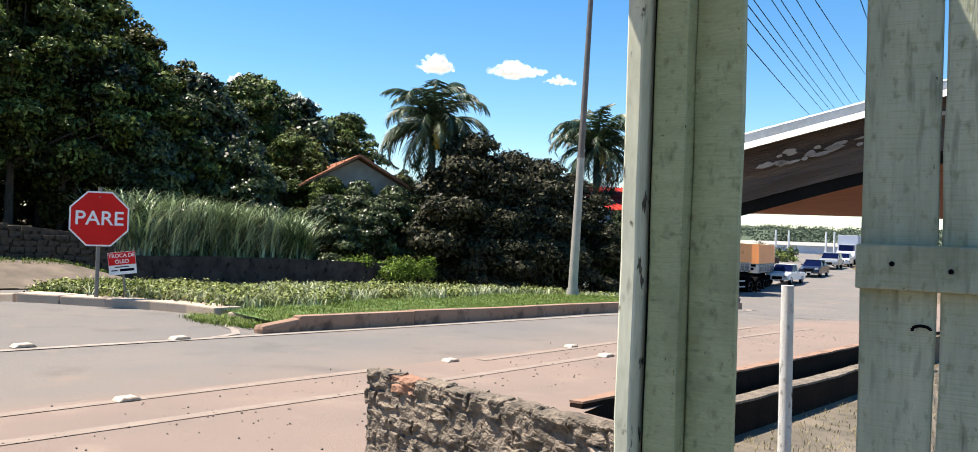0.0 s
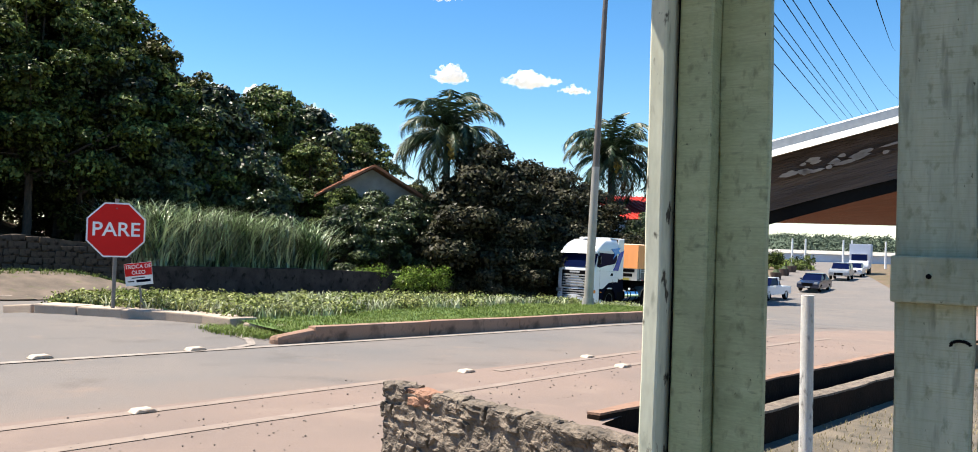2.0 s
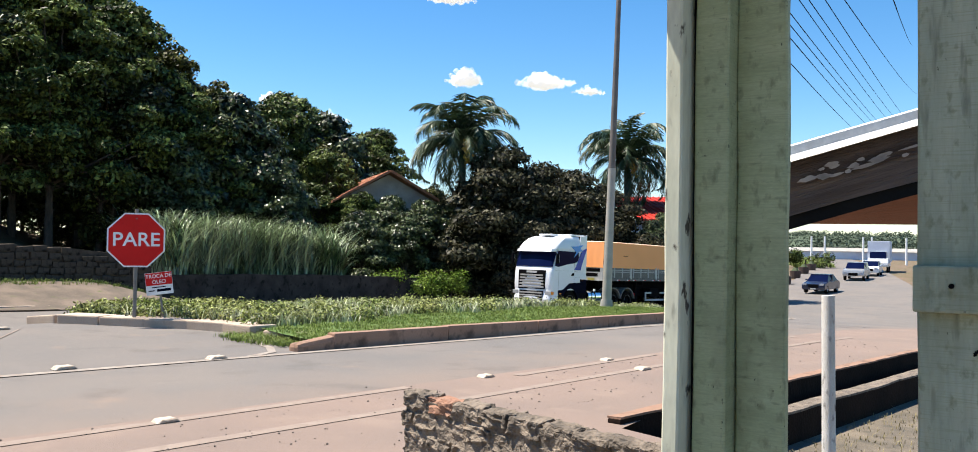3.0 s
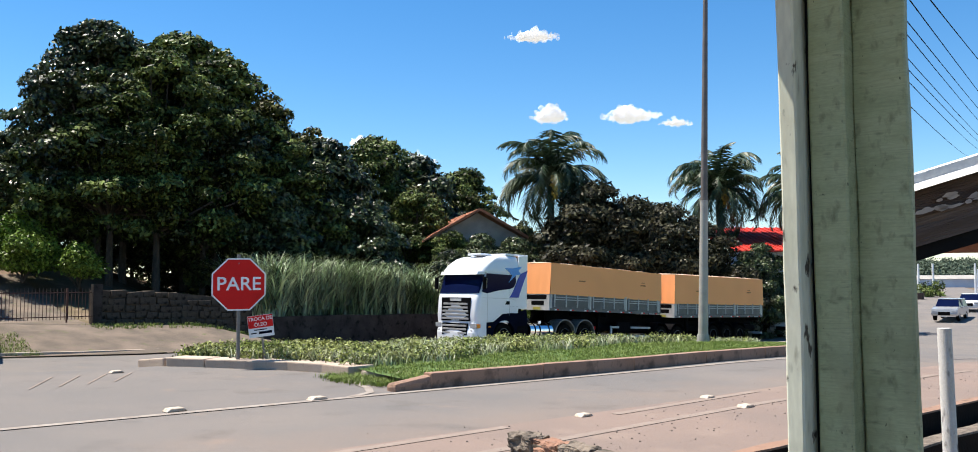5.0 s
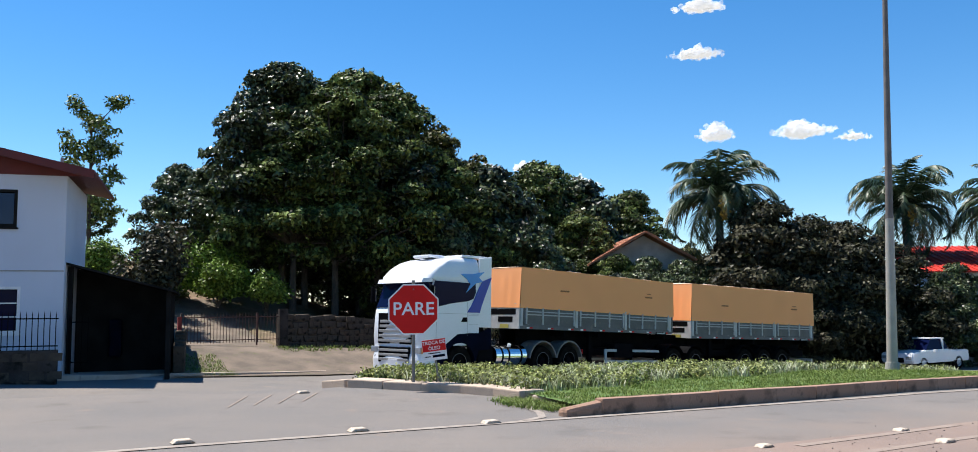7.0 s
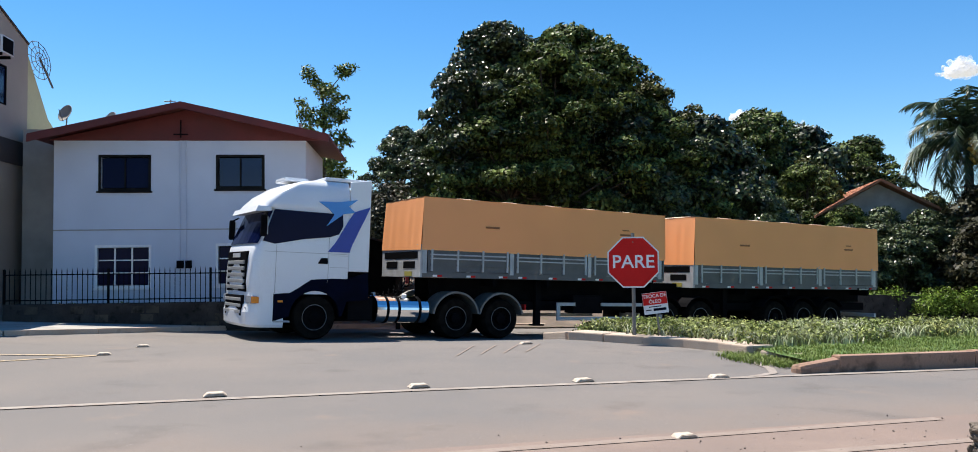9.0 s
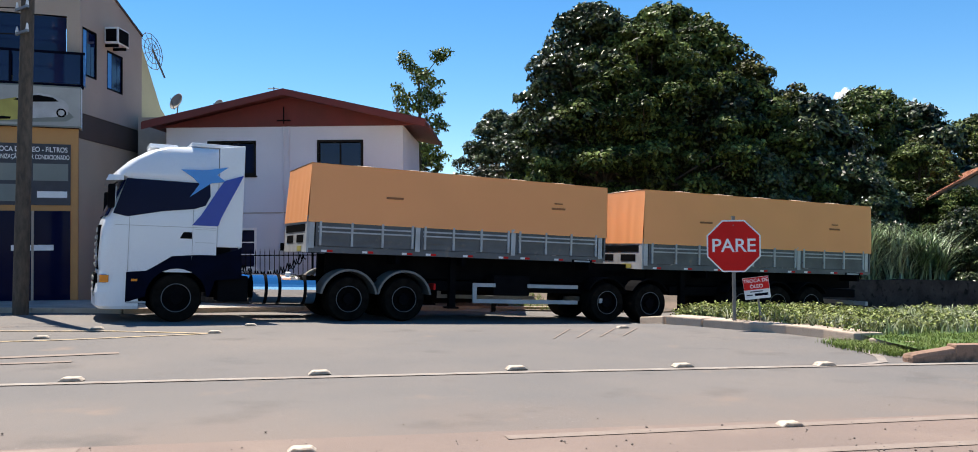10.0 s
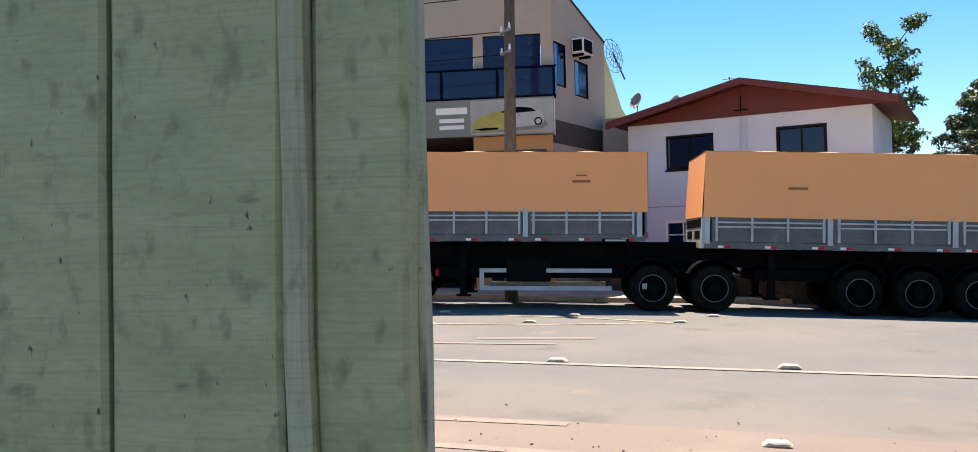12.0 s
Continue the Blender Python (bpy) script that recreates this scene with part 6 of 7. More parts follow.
    t = thing(name, Matrix(), "grey drop-side grain trailer covered with an orange tarpaulin", "trailer", "truck trailers")
    z0, z1, z2 = (1.66, 2.29, 3.6) if first else (1.53, 2.16, 3.58)
    hw = 1.27
    part("bed_floor", boxes((rear, front, -hw + 0.02, hw - 0.02, z0 - 0.1, z0)), M["black"], t)
    part("side_rail", boxes((rear, front, -hw, -hw + 0.06, z0 - 0.1, z0 + 0.04)), M["bedgrey"], t)
    part("side_rail", boxes((rear, front, hw - 0.06, hw, z0 - 0.1, z0 + 0.04)), M["bedgrey"], t)
    n = 3
    for sgn in (1, -1):
        ya, yb = sorted((sgn * (hw - 0.05), sgn * hw))
        for i in range(n):
            a = front - 0.1 - (L - 0.2) * i / n
            b = front - 0.1 - (L - 0.2) * (i + 1) / n
            panel = part("side_panel", boxes((b + 0.1, a - 0.06, ya, yb, z0 + 0.05, z1)), M["bedgrey"], t)
            for k in range(4):
                x = b + 0.16 + (a - b - 0.32) * k / 3
                part("stanchion", boxes((x - 0.025, x + 0.025, min(sgn * hw, sgn * (hw + 0.045)), max(sgn * hw, sgn * (hw + 0.045)), z0 + 0.06, z1 - 0.02)), M["bedlight"], panel)
            for zz in (z1 - 0.27, z1 - 0.17):
                part("slat", boxes((b + 0.14, a - 0.1, min(sgn * (hw + 0.046), sgn * (hw + 0.06)), max(sgn * (hw + 0.046), sgn * (hw + 0.06)), zz, zz + 0.035)), M["bedlight"], panel)
            part("rib", boxes((b + 0.12, a - 0.08, min(sgn * hw, sgn * (hw + 0.02)), max(sgn * hw, sgn * (hw + 0.02)), z0 + 0.2, z0 + 0.24)), M["bedgrey"], panel)
            part("post", boxes((b - 0.04, b + 0.08, min(sgn * (hw - 0.06), sgn * (hw + 0.02)), max(sgn * (hw - 0.06), sgn * (hw + 0.02)), z0, z1 + 0.02)), M["bedlight"], t)
            for k in range(3):
                x = b + 0.4 + (a - b - 0.6) * k / 2
                part("reflector", boxes((x - 0.12, x, min(sgn * hw, sgn * (hw + 0.006)), max(sgn * hw, sgn * (hw + 0.006)), z0 - 0.085, z0 - 0.035)), M["white"], t)
                part("reflector", boxes((x - 0.26, x - 0.13, min(sgn * hw, sgn * (hw + 0.006)), max(sgn * hw, sgn * (hw + 0.006)), z0 - 0.085, z0 - 0.035)), M["red"], t)
        part("post", boxes((front - 0.12, front, min(sgn * (hw - 0.06), sgn * (hw + 0.02)), max(sgn * (hw - 0.06), sgn * (hw + 0.02)), z0, z1 + 0.02)), M["bedlight"], t)
        part("maker_plate", boxes((rear + 0.35, rear + 0.95, min(sgn * hw, sgn * (hw + 0.008)), max(sgn * hw, sgn * (hw + 0.008)), z0 - 0.12, z0 - 0.04)), M["black"], t, "black maker's plate")
        part("maker_bar", boxes((rear + 0.42, rear + 0.88, min(sgn * hw, sgn * (hw + 0.012)), max(sgn * hw, sgn * (hw + 0.012)), z0 - 0.1, z0 - 0.06)), M["bedlight"], t, "pale bar of print")
    # headboard with ropes and plates
    hb = part("headboard", boxes((front, front + 0.05, -hw, hw, z0 - 0.1, z1 + 0.1)), M["bedlight"], t, "pale headboard")
    part("lettering_bar", boxes((front + 0.051, front + 0.056, -1.1, 1.1, z1 - 0.26, z1 - 0.08)), M["black"], hb, "dark bar of worn lettering")
    for y in (-0.95, 0.2):
        part("recess", boxes((front + 0.051, front + 0.056, y, y + 0.75, z0 + 0.12, z0 + 0.3)), M["black"], hb)
    part("number_plate", boxes((front + 0.051, front + 0.06, 0.3, 0.75, z0 - 0.08, z0 + 0.04)), M["gold"], hb)
    part("tailboard", boxes((rear - 0.05, rear, -hw, hw, z0 - 0.05, z1 + 0.1)), M["bedgrey"], t)
    # tarpaulin: sides, ends with folds, domed top with bows
    def cloth(corners, nu, nv, fold, material, label, amp):
        (p00, p10, p11, p01) = [Vector(c) for c in corners]
        nrm = (p10 - p00).cross(p01 - p00).normalized()
        vs, fs = [], []
        for j in range(nv + 1):
            for i in range(nu + 1):
                u, v = i / nu, j / nv
                q = p00 * (1 - u) * (1 - v) + p10 * u * (1 - v) + p11 * u * v + p01 * (1 - u) * v
                d = amp * (math.sin(u * fold * 6.283 + 2.5 * noise.noise(Vector((u * 4, 1, 1)))) * (1 - 0.55 * v) + 0.8 * noise.noise(Vector((u * L * 0.9, v * 2, 3))))
                vs.append(q + nrm * d)
        for j in range(nv):
            for i in range(nu):
                o = j * (nu + 1) + i
                fs.append((o, o + 1, o + nu + 2, o + nu + 1))
        ob = mesh_ob("tarpaulin", vs, fs, material, True)
        ob.parent = t
        return tagged(ob, label)
    yo, yi = hw + 0.03, hw - 0.0
    cloth([(front + 0.03, yo, z1 - 0.04), (rear - 0.06, yo, z1 - 0.08), (rear - 0.06, yi, z2 - 0.06), (front - 0.01, yi, z2)], 80, 8, 3, M["tarp"], "taut orange tarpaulin side", 0.008)
    cloth([(rear - 0.06, -yo, z1 - 0.08), (front + 0.03, -yo, z1 - 0.04), (front - 0.01, -yi, z2), (rear - 0.06, -yi, z2 - 0.06)], 80, 8, 3, M["tarp"], "taut orange tarpaulin side", 0.008)
    cloth([(front + 0.062, -yo, z1 - 0.02), (front + 0.062, yo, z1 - 0.04), (front - 0.015, yi, z2), (front - 0.015, -yi, z2)], 60, 10, 5, M["tarp"], "gathered orange tarpaulin end", 0.005)
    cloth([(rear - 0.07, yo, z1 - 0.06), (rear - 0.07, -yo, z1 - 0.06), (rear - 0.07, -yi, z2 - 0.06), (rear - 0.07, yi, z2 - 0.06)], 60, 10, 5, M["tarp"], "gathered orange tarpaulin end", 0.005)
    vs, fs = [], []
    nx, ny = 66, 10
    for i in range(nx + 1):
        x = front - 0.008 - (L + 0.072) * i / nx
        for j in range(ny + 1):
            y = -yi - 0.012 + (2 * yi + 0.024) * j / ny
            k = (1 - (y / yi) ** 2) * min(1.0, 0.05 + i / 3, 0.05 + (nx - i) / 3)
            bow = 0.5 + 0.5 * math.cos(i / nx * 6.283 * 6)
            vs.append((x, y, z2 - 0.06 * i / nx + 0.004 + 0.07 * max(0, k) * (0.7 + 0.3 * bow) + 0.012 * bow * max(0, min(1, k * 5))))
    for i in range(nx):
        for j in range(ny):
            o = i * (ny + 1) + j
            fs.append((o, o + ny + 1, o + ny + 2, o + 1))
    # top cloth has a paler colour than the sides
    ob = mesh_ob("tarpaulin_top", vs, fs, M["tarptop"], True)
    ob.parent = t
    tagged(ob, "pale tarpaulin top over bows")
    for x, w, h in ((front - 2.0, 0.42, 0.05), (rear + 1.4, 0.4, 0.05), (rear + 1.4, 0.24, 0.03)):
        for sgn in (1, -1):
            zc = z1 + 0.58 + (0.14 if h < 0.04 else 0)
            part("print_bar", boxes((x - w / 2, x + w / 2, min(sgn * (hw + 0.028), sgn * (hw + 0.034)), max(sgn * (hw + 0.028), sgn * (hw + 0.034)), zc, zc + h)), M["tarpmark"], t, "faded brown print on the tarpaulin")
    # running gear
    axles = (-6.45, -7.8) if first else (-3.7, -4.95, -6.2)
    for y in (0.35, -0.5):
        if y < 0:
            # black block added to darken the space under the bed like shade
            part("under_bed_shade", boxes((min(rear, axles[-1] - 0.5), front - 1.2, -0.75, 0.75, 0.72, 0.98), bevel=0.04), M["black"], t, "added black block for the shade below the bed")
        part("chassis_beam", boxes((min(rear, axles[-1] - 0.7), front - 0.6, y, y + 0.15, 1.0, z0 - 0.11)), M["black"], t)
    for x in (rear + 0.3, front - 2.2, (front + rear) / 2):
        part("cross_member", boxes((x, x + 0.1, -1.2, 1.2, z0 - 0.3, z0 - 0.11)), M["black"], t)
    if first:
        part("coupling_plate", boxes((-7.7, -6.7, -0.5, 0.5, 1.2, 1.4), bevel=0.02), M["black"], t)
    wheels = []
    for x in axles:
        part("axle", tube(bmesh.new(), (x, -1.0, 0.52), (x, 1.0, 0.52), 0.08, n=10), M["black"], t)
        for y in (0.4, -0.55):
            part("suspension", boxes((x - 0.3, x + 0.3, y, y + 0.15, 0.6, 1.0)), M["black"], t)
        for sgn in (1, -1):
            wheels.append(make_wheel(t, x, sgn * 0.93, 0.62, 0.52, sgn))
            bm = bmesh.new()
            prism(bm, arch(x, 0.52, 0.66, 150, 30, 10) + arch(x, 0.52, 0.63, 30, 150, 10), "y", sgn * 0.6, sgn * 1.25)
            part("mudguard", bm, M["black"], t)
    ga, gb = (-2.6, -5.55) if first else (0, 0)
    if first:
        for sgn in (1, -1):
            ya, yb = sorted((sgn * 1.2, sgn * 1.25))
            part("side_guard", boxes((gb, ga, ya, yb, 0.46, 0.56)), M["bedlight"], t, "pale side guard rail")
            part("side_guard", boxes((gb, gb + 1.45, ya, yb, 0.86, 0.95)), M["bedlight"], t, "pale side guard rail")
            part("side_guard", boxes((ga - 0.6, ga, ya, yb, 0.86, 0.95), (ga - 0.1, ga, ya, yb, 0.561, 0.859)), M["bedlight"], t, "pale side guard rail")
            part("tool_box", boxes((-4.2, -3.2, min(sgn * 0.7, sgn * 1.15), max(sgn * 0.7, sgn * 1.15), 0.65, 1.15), bevel=0.02), M["black"], t)
    lx = -2.2 if first else -1.9
    for sgn in (1, -1):
        leg = part("landing_leg", boxes((lx - 0.08, lx + 0.08, min(sgn * 0.75, sgn * 0.9), max(sgn * 0.75, sgn * 0.9), 0.35, z0 - 0.12)), M["black"], t)
        part("foot", boxes((lx - 0.16, lx + 0.16, min(sgn * 0.68, sgn * 0.97), max(sgn * 0.68, sgn * 0.97), 0.3, 0.345)), M["black"], leg)
    part("bumper_bar", boxes((rear - 0.05, rear + 0.05, -1.2, 1.2, 0.5, 0.62)), M["bedlight"], t)
    for sgn in (1, -1):
        part("tail_lamp", boxes((rear - 0.08, rear - 0.051, min(sgn * 0.8, sgn * 1.2), max(sgn * 0.8, sgn * 1.2), z0 - 0.02, z0 + 0.1)), M["red"], t)
    return t, wheels


# ---- vegetation ----
def crown_mesh(name, blobs, count, size, seed, material, droop=0.0, aspect=2.0, shell=False):
    """Many small leaves round clumps; blobs are (x, y, z, rx, ry, rz)."""
    rng = np.random.default_rng(seed)
    vol = np.array([b[3] * b[4] * b[5] for b in blobs]) ** 0.75
    pick = rng.choice(len(blobs), count, p=vol / vol.sum())
    B = np.array(blobs)[pick]
    d = rng.normal(size=(count, 3))
    d /= np.linalg.norm(d, axis=1)[:, None]
    rad = rng.uniform(0.15, 1.0, count) ** 0.5
    if shell:                                             # leaves gather on the upper skin of each clump
        under = (d[:, 2] < -0.1) & (rng.random(count) < 0.8)
        d[under, 2] *= -1
        rad = rng.uniform(0.3, 1.0, count) ** 0.4
    lump = 1 + 0.22 * np.sin(d[:, 0] * 7 + pick) * np.cos(d[:, 1] * 6 + pick * 2)
    c = B[:, :3] + d * B[:, 3:] * (rad * lump)[:, None]
    nrm = d * 0.8 + rng.normal(size=(count, 3)) * 0.55 + np.array((0, 0, 0.35))
    nrm /= np.linalg.norm(nrm, axis=1)[:, None]
    tan = np.cross(nrm, rng.normal(size=(count, 3)))
    tan /= np.linalg.norm(tan, axis=1)[:, None]
    tan[:, 2] -= droop
    bit = np.cross(nrm, tan)
    sz = size * rng.uniform(0.6, 1.3, count)[:, None]
    h, w = tan * sz * 0.5, bit * sz * 0.5 / aspect
    V = np.stack([c - h, c + w, c + h, c - w], 1).reshape(-1, 3)
    me = bpy.data.meshes.new(name)
    me.vertices.add(count * 4)
    me.vertices.foreach_set("co", V.ravel())
    me.loops.add(count * 4)
    me.loops.foreach_set("vertex_index", np.arange(count * 4))
    me.polygons.add(count)
    me.polygons.foreach_set("loop_start", np.arange(count) * 4)
    me.update(calc_edges=True)
    me.materials.append(material)
    return me


def make_tree(name, seed, height, spread, material, label, count=15000, leaf=0.34, low=0.1, lean=0.0, clumps=64, puff=0.74):
    """A broad-leaved tree: forked trunk and a clumped crown with gaps."""
    rng = random.Random(seed)
    t = thing(name, Matrix(), label, "tree", "wood trees")
    bm = bmesh.new()
    fork = height * 0.34
    tube(bm, (0, 0, -0.6), (lean * 0.3, 0, fork), 0.017 * height, 0.011 * height, 9)
    blobs = []
    for i in range(clumps):
        k = rng.random()
        z = height * (low + (0.96 - low) * k)
        r = spread * (1 - k) ** 0.6 * min(1.0, 0.45 + 4 * k) * 1.15 * math.sqrt(rng.random())
        a = rng.uniform(0, 6.283)
        b = spread * rng.uniform(0.2, 0.36) * puff
        x, y = r * math.cos(a) + lean * k, r * math.sin(a)
        blobs.append((x, y, z - b * 0.5, b * 1.1, b * 1.1, b * 0.75))
        if i % 3 == 0:
            tube(bm, (lean * 0.3, 0, fork * rng.uniform(0.7, 1.0)), (x * 0.85, y * 0.85, z - b * 0.4), 0.008 * height, 0.002 * height, 6)
    part("trunk", bm, M["bark"], t)
    ob = new("crown", crown_mesh("crown", blobs, count, leaf, seed, material, shell=True))
    ob.parent = t
    return t


def make_feathery(name, seed, height, material, label):
    """A slender tree: a leaning stem, a few rising boughs and loose sprays of leaves at their ends."""
    rng = random.Random(seed)
    t = thing(name, Matrix(), label, "tree", "wood trees")
    bm, blobs = bmesh.new(), []
    top = Vector((0.5, 0.2, height * 0.8))
    tube(bm, (0, 0, -0.6), top, 0.014 * height, 0.005 * height, 8)
    for i in range(15):
        k = 0.34 + 0.66 * i / 14
        a = 2.4 * i + rng.uniform(-0.4, 0.4)
        p = Vector((0, 0, -0.6)).lerp(top, k)
        reach = height * rng.uniform(0.13, 0.22) * (1.25 - 0.6 * k)
        q = p + Vector((reach * math.cos(a), reach * math.sin(a), height * rng.uniform(0.08, 0.17)))
        tube(bm, p, q, 0.004 * height, 0.0015 * height, 5)
        for j in range(4):
            u = p.lerp(q, 0.55 + 0.17 * j)
            b = height * rng.uniform(0.03, 0.052)
            blobs.append((u.x + rng.gauss(0, 0.3), u.y + rng.gauss(0, 0.3), u.z + rng.gauss(0, 0.25), b * 1.2, b * 1.2, b * 0.8))
    part("trunk", bm, M["bark"], t)
    ob = new("crown", crown_mesh("crown", blobs, 5200, 0.3, seed, material, 0.2, 2.6))
    ob.parent = t
    return t


def make_palm(m, trunk_h, frond, seed, label):
    """A feather palm: ringed trunk, arching fronds of many leaflets, a hanging fruit cluster."""
    rng = random.Random(seed)
    t = thing("palm_tree", m, label, "palm tree", "palms")
    bm = bmesh.new()
    n = 14
    for i in range(n):
        z0, z1 = trunk_h * i / n, trunk_h * (i + 1) / n
        tube(bm, (0, 0, z0 - (0.6 if i == 0 else 0)), (0, 0, z1), 0.24 - 0.05 * i / n + 0.02, 0.24 - 0.05 * i / n, 12)
    part("trunk", bm, M["palmbark"], t)
    for f in range(40):
        a = 2.399 * f
        up = 1.5 - 2.1 * (f / 39) + rng.gauss(0, 0.16)
        bend = rng.uniform(0.75, 1.3)
        ln = frond * rng.uniform(0.85, 1.1)
        pts = []
        x = z = 0.0
        ang = up
        for i in range(15):
            pts.append(Vector((x, 0, z)))
            x += ln / 14 * math.cos(ang)
            z += ln / 14 * math.sin(ang)
            ang -= (0.05 + 0.021 * i) * bend
        vs, fs = [], []
        for i in range(1, 15):
            for s in (1, -1):
                for q in range(4):
                    p = pts[i - 1].lerp(pts[i], q / 4)
                    k = (i + q / 4) / 15
                    ll = ln * 0.3 * math.sin(math.pi * min(1, 0.12 + k * 0.86)) * rng.uniform(0.85, 1.15)
                    d = (pts[i] - pts[i - 1]).normalized()
                    tip = p + d * ll * 0.55 + Vector((0, s * ll * rng.uniform(0.45, 0.75), -ll * rng.uniform(0.2, 0.75)))
                    o = len(vs)
                    wv = d * 0.032 * ln / 3
                    vs += [p - wv, p + wv, p.lerp(tip, 0.6) + wv * 0.7 + Vector((0, 0, 0.03)), tip]
                    fs.append((o, o + 1, o + 2, o + 3))
        for i in range(14):
            o = len(vs)
            vs += [pts[i] + Vector((0, 0.025, 0)), pts[i] - Vector((0, 0.025, 0)), pts[i + 1] - Vector((0, 0.015, 0)), pts[i + 1] + Vector((0, 0.015, 0))]
            fs.append((o, o + 1, o + 2, o + 3))
        ob = mesh_ob("frond", vs, fs, M["leaf_palm"])
        ob.parent = t
        ob.matrix_basis = pose(0, 0, trunk_h, 0, 0, math.degrees(a))
    bm = bmesh.new()
    for i in range(70):
        k = i / 70
        bmesh.ops.create_icosphere(bm, subdivisions=1, radius=0.1, matrix=Matrix.Translation((0.35 + rng.gauss(0, 0.13), -1.0 + rng.gauss(0, 0.13), trunk_h - 0.1 - 1.3 * k + rng.gauss(0, .05))))
    part("fruit_cluster", bm, M["fruit"], t, "hanging yellow fruit cluster")
    return t


def build_woods():
    kinds = [
        make_tree("wood_tree", 11, 13.5, 5.2, M["leaf_dark"], "tall dark glossy broad-leaved tree", 44000, 0.27, low=0.3, clumps=135, puff=0.48),
        make_tree("wood_tree", 12, 11.0, 4.6, M["leaf_mid"], "dense green broad-leaved tree on the slope", 38000, 0.24, low=0.26, clumps=135, puff=0.47),
        make_tree("wood_tree", 13, 10.5, 4.4, M["leaf_olive"], "olive-green broad-leaved tree on the slope", 36000, 0.24, clumps=130, puff=0.47),
        make_tree("wood_tree", 14, 15.0, 3.6, M["leaf_dark"], "slender dark tree rising above the others", 30000, 0.28),
        make_tree("wood_tree", 15, 9.0, 4.2, M["leaf_dark"], "round dark tree with dense foliage", 34000, 0.28, low=0.05),
        make_feathery("feathery_tree", 16, 11.5, M["leaf_feather"], "sparse feathery light-green tree"),
        make_tree("wood_tree", 17, 7.0, 3.8, M["leaf_red"], "dark reddish-brown leafy tree behind the wall", 34000, 0.22, low=0.06),
    ]
    high = {k: max(v.co.z for c in t.children if c.name.startswith("crown") for v in c.data.vertices) for k, t in enumerate(kinds)}
    # kind, x, y, height of the top above the road
    homes = [(1, -21.6, 42.7, 14.7), (1, -19.4, 41.5, 13.0), (2, -18.4, 45.4, 11.9), (2, -18.4, 52.6, 11.3), (1, -17.0, 64.6, 12.8), (4, -14.2, 65.2, 11.4), (1, -11.4, 69.8, 10.9), (0, -23.5, 38.0, 13.9), (0, -23.2, 39.7, 13.5), (3, -23.3, 45.3, 14.6), (1, -17.8, 43.3, 10.2), (2, -17.8, 51.8, 10.3), (1, -15.8, 56.6, 10.9), (2, -11.0, 68.0, 9.0), (5, -31.0, 33.4, 11.8), (4, -31.3, 40.2, 9.6),
             (0, -27.6, 38.0, 9.0), (1, -22.4, 37.2, 11.6), (1, -20.6, 38.0, 12.6), (0, -19.6, 40.6, 11.6), (2, -18.0, 44.4, 10.0), (4, -15.4, 46.6, 9.6), (4, -29, 43, 10.2), (4, -16.2, 41.5, 6.4), (4, -13.4, 45.5, 6.4), (1, -11.8, 53.5, 7.4), (1, -9.4, 62, 6.6), (4, -26.6, 39.2, 9.6),
             (1, -36, 38, 9.0), (2, -28.5, 50, 9.4), (4, -33, 48, 9.0), (1, -21, 55, 10.4), (0, -24, 60, 10.5), (2, -7.5, 80, 7.2), (1, -3, 85, 6.6), (4, -27.0, 33.5, 5.6), (2, -12.8, 58.6, 8.2), (1, -17.5, 66, 9.6),
             (4, -26, 42, 7.6), (4, -22.4, 44, 8.0), (4, -19.4, 46.5, 7.6), (4, -25, 47, 8.0), (4, -16.5, 49, 7.0), (4, -28.6, 39.6, 7.2), (6, -1.0, 50.8, 7.5), (6, 1.2, 51.5, 6.6), (6, 0.2, 51.2, 5.6), (6, -3.0, 49.8, 3.6), (4, -6.2, 48.2, 3.4), (4, -8.5, 46.8, 3.4), (6, 3.4, 54, 6.4), (4, -4.6, 52.5, 4.2), (6, 0.4, 49.4, 3.6), (4, 9.6, 57.5, 4.0), (1, 11.8, 58.5, 3.4), (1, 7.4, 56.5, 2.6), (6, 5.2, 60, 3.6), (4, 14.5, 62, 5.0), (1, -2.4, 56, 6.0), (4, 2.4, 57, 5.2), (4, -7.2, 49.6, 4.4), (4, -5.4, 50.0, 4.2), (1, -9.2, 50.6, 4.6), (6, 5.4, 55.0, 5.6), (4, 8.6, 56.0, 3.4)]
    rng = random.Random(21)
    first = {}
    for k, x, y, top in homes:
        z = land_z(*sw(x, y))
        sc = (top - z) / high[k]
        m = pose(x, y, z, 0, 0, rng.uniform(0, 360)) @ Matrix.Scale(sc, 4)
        if k not in first:
            first[k] = m
        else:
            copy_thing(kinds[k], m)
    for k, m in first.items():
        kinds[k].matrix_basis = m
    make_palm(pose(-3.4, 52.5, -1.6), 9.4, 4.6, 1, "tall feather palm with a yellow fruit cluster")
    make_palm(pose(7.8, 62.4, -2.0), 9.9, 4.7, 2, "feather palm behind the red-roofed house's garden")
    make_palm(pose(13.4, 61.6, -2.0), 9.4, 4.4, 3, "feather palm partly hidden by dark shrubs")
    # shrubs
    def shrub(name, x, y, z, r, h, material, label, count=3500, leaf=0.2, seed=1):
        t = thing(name, pose(x, y, z), label, "shrub", "shrubs")
        rr = random.Random(seed)
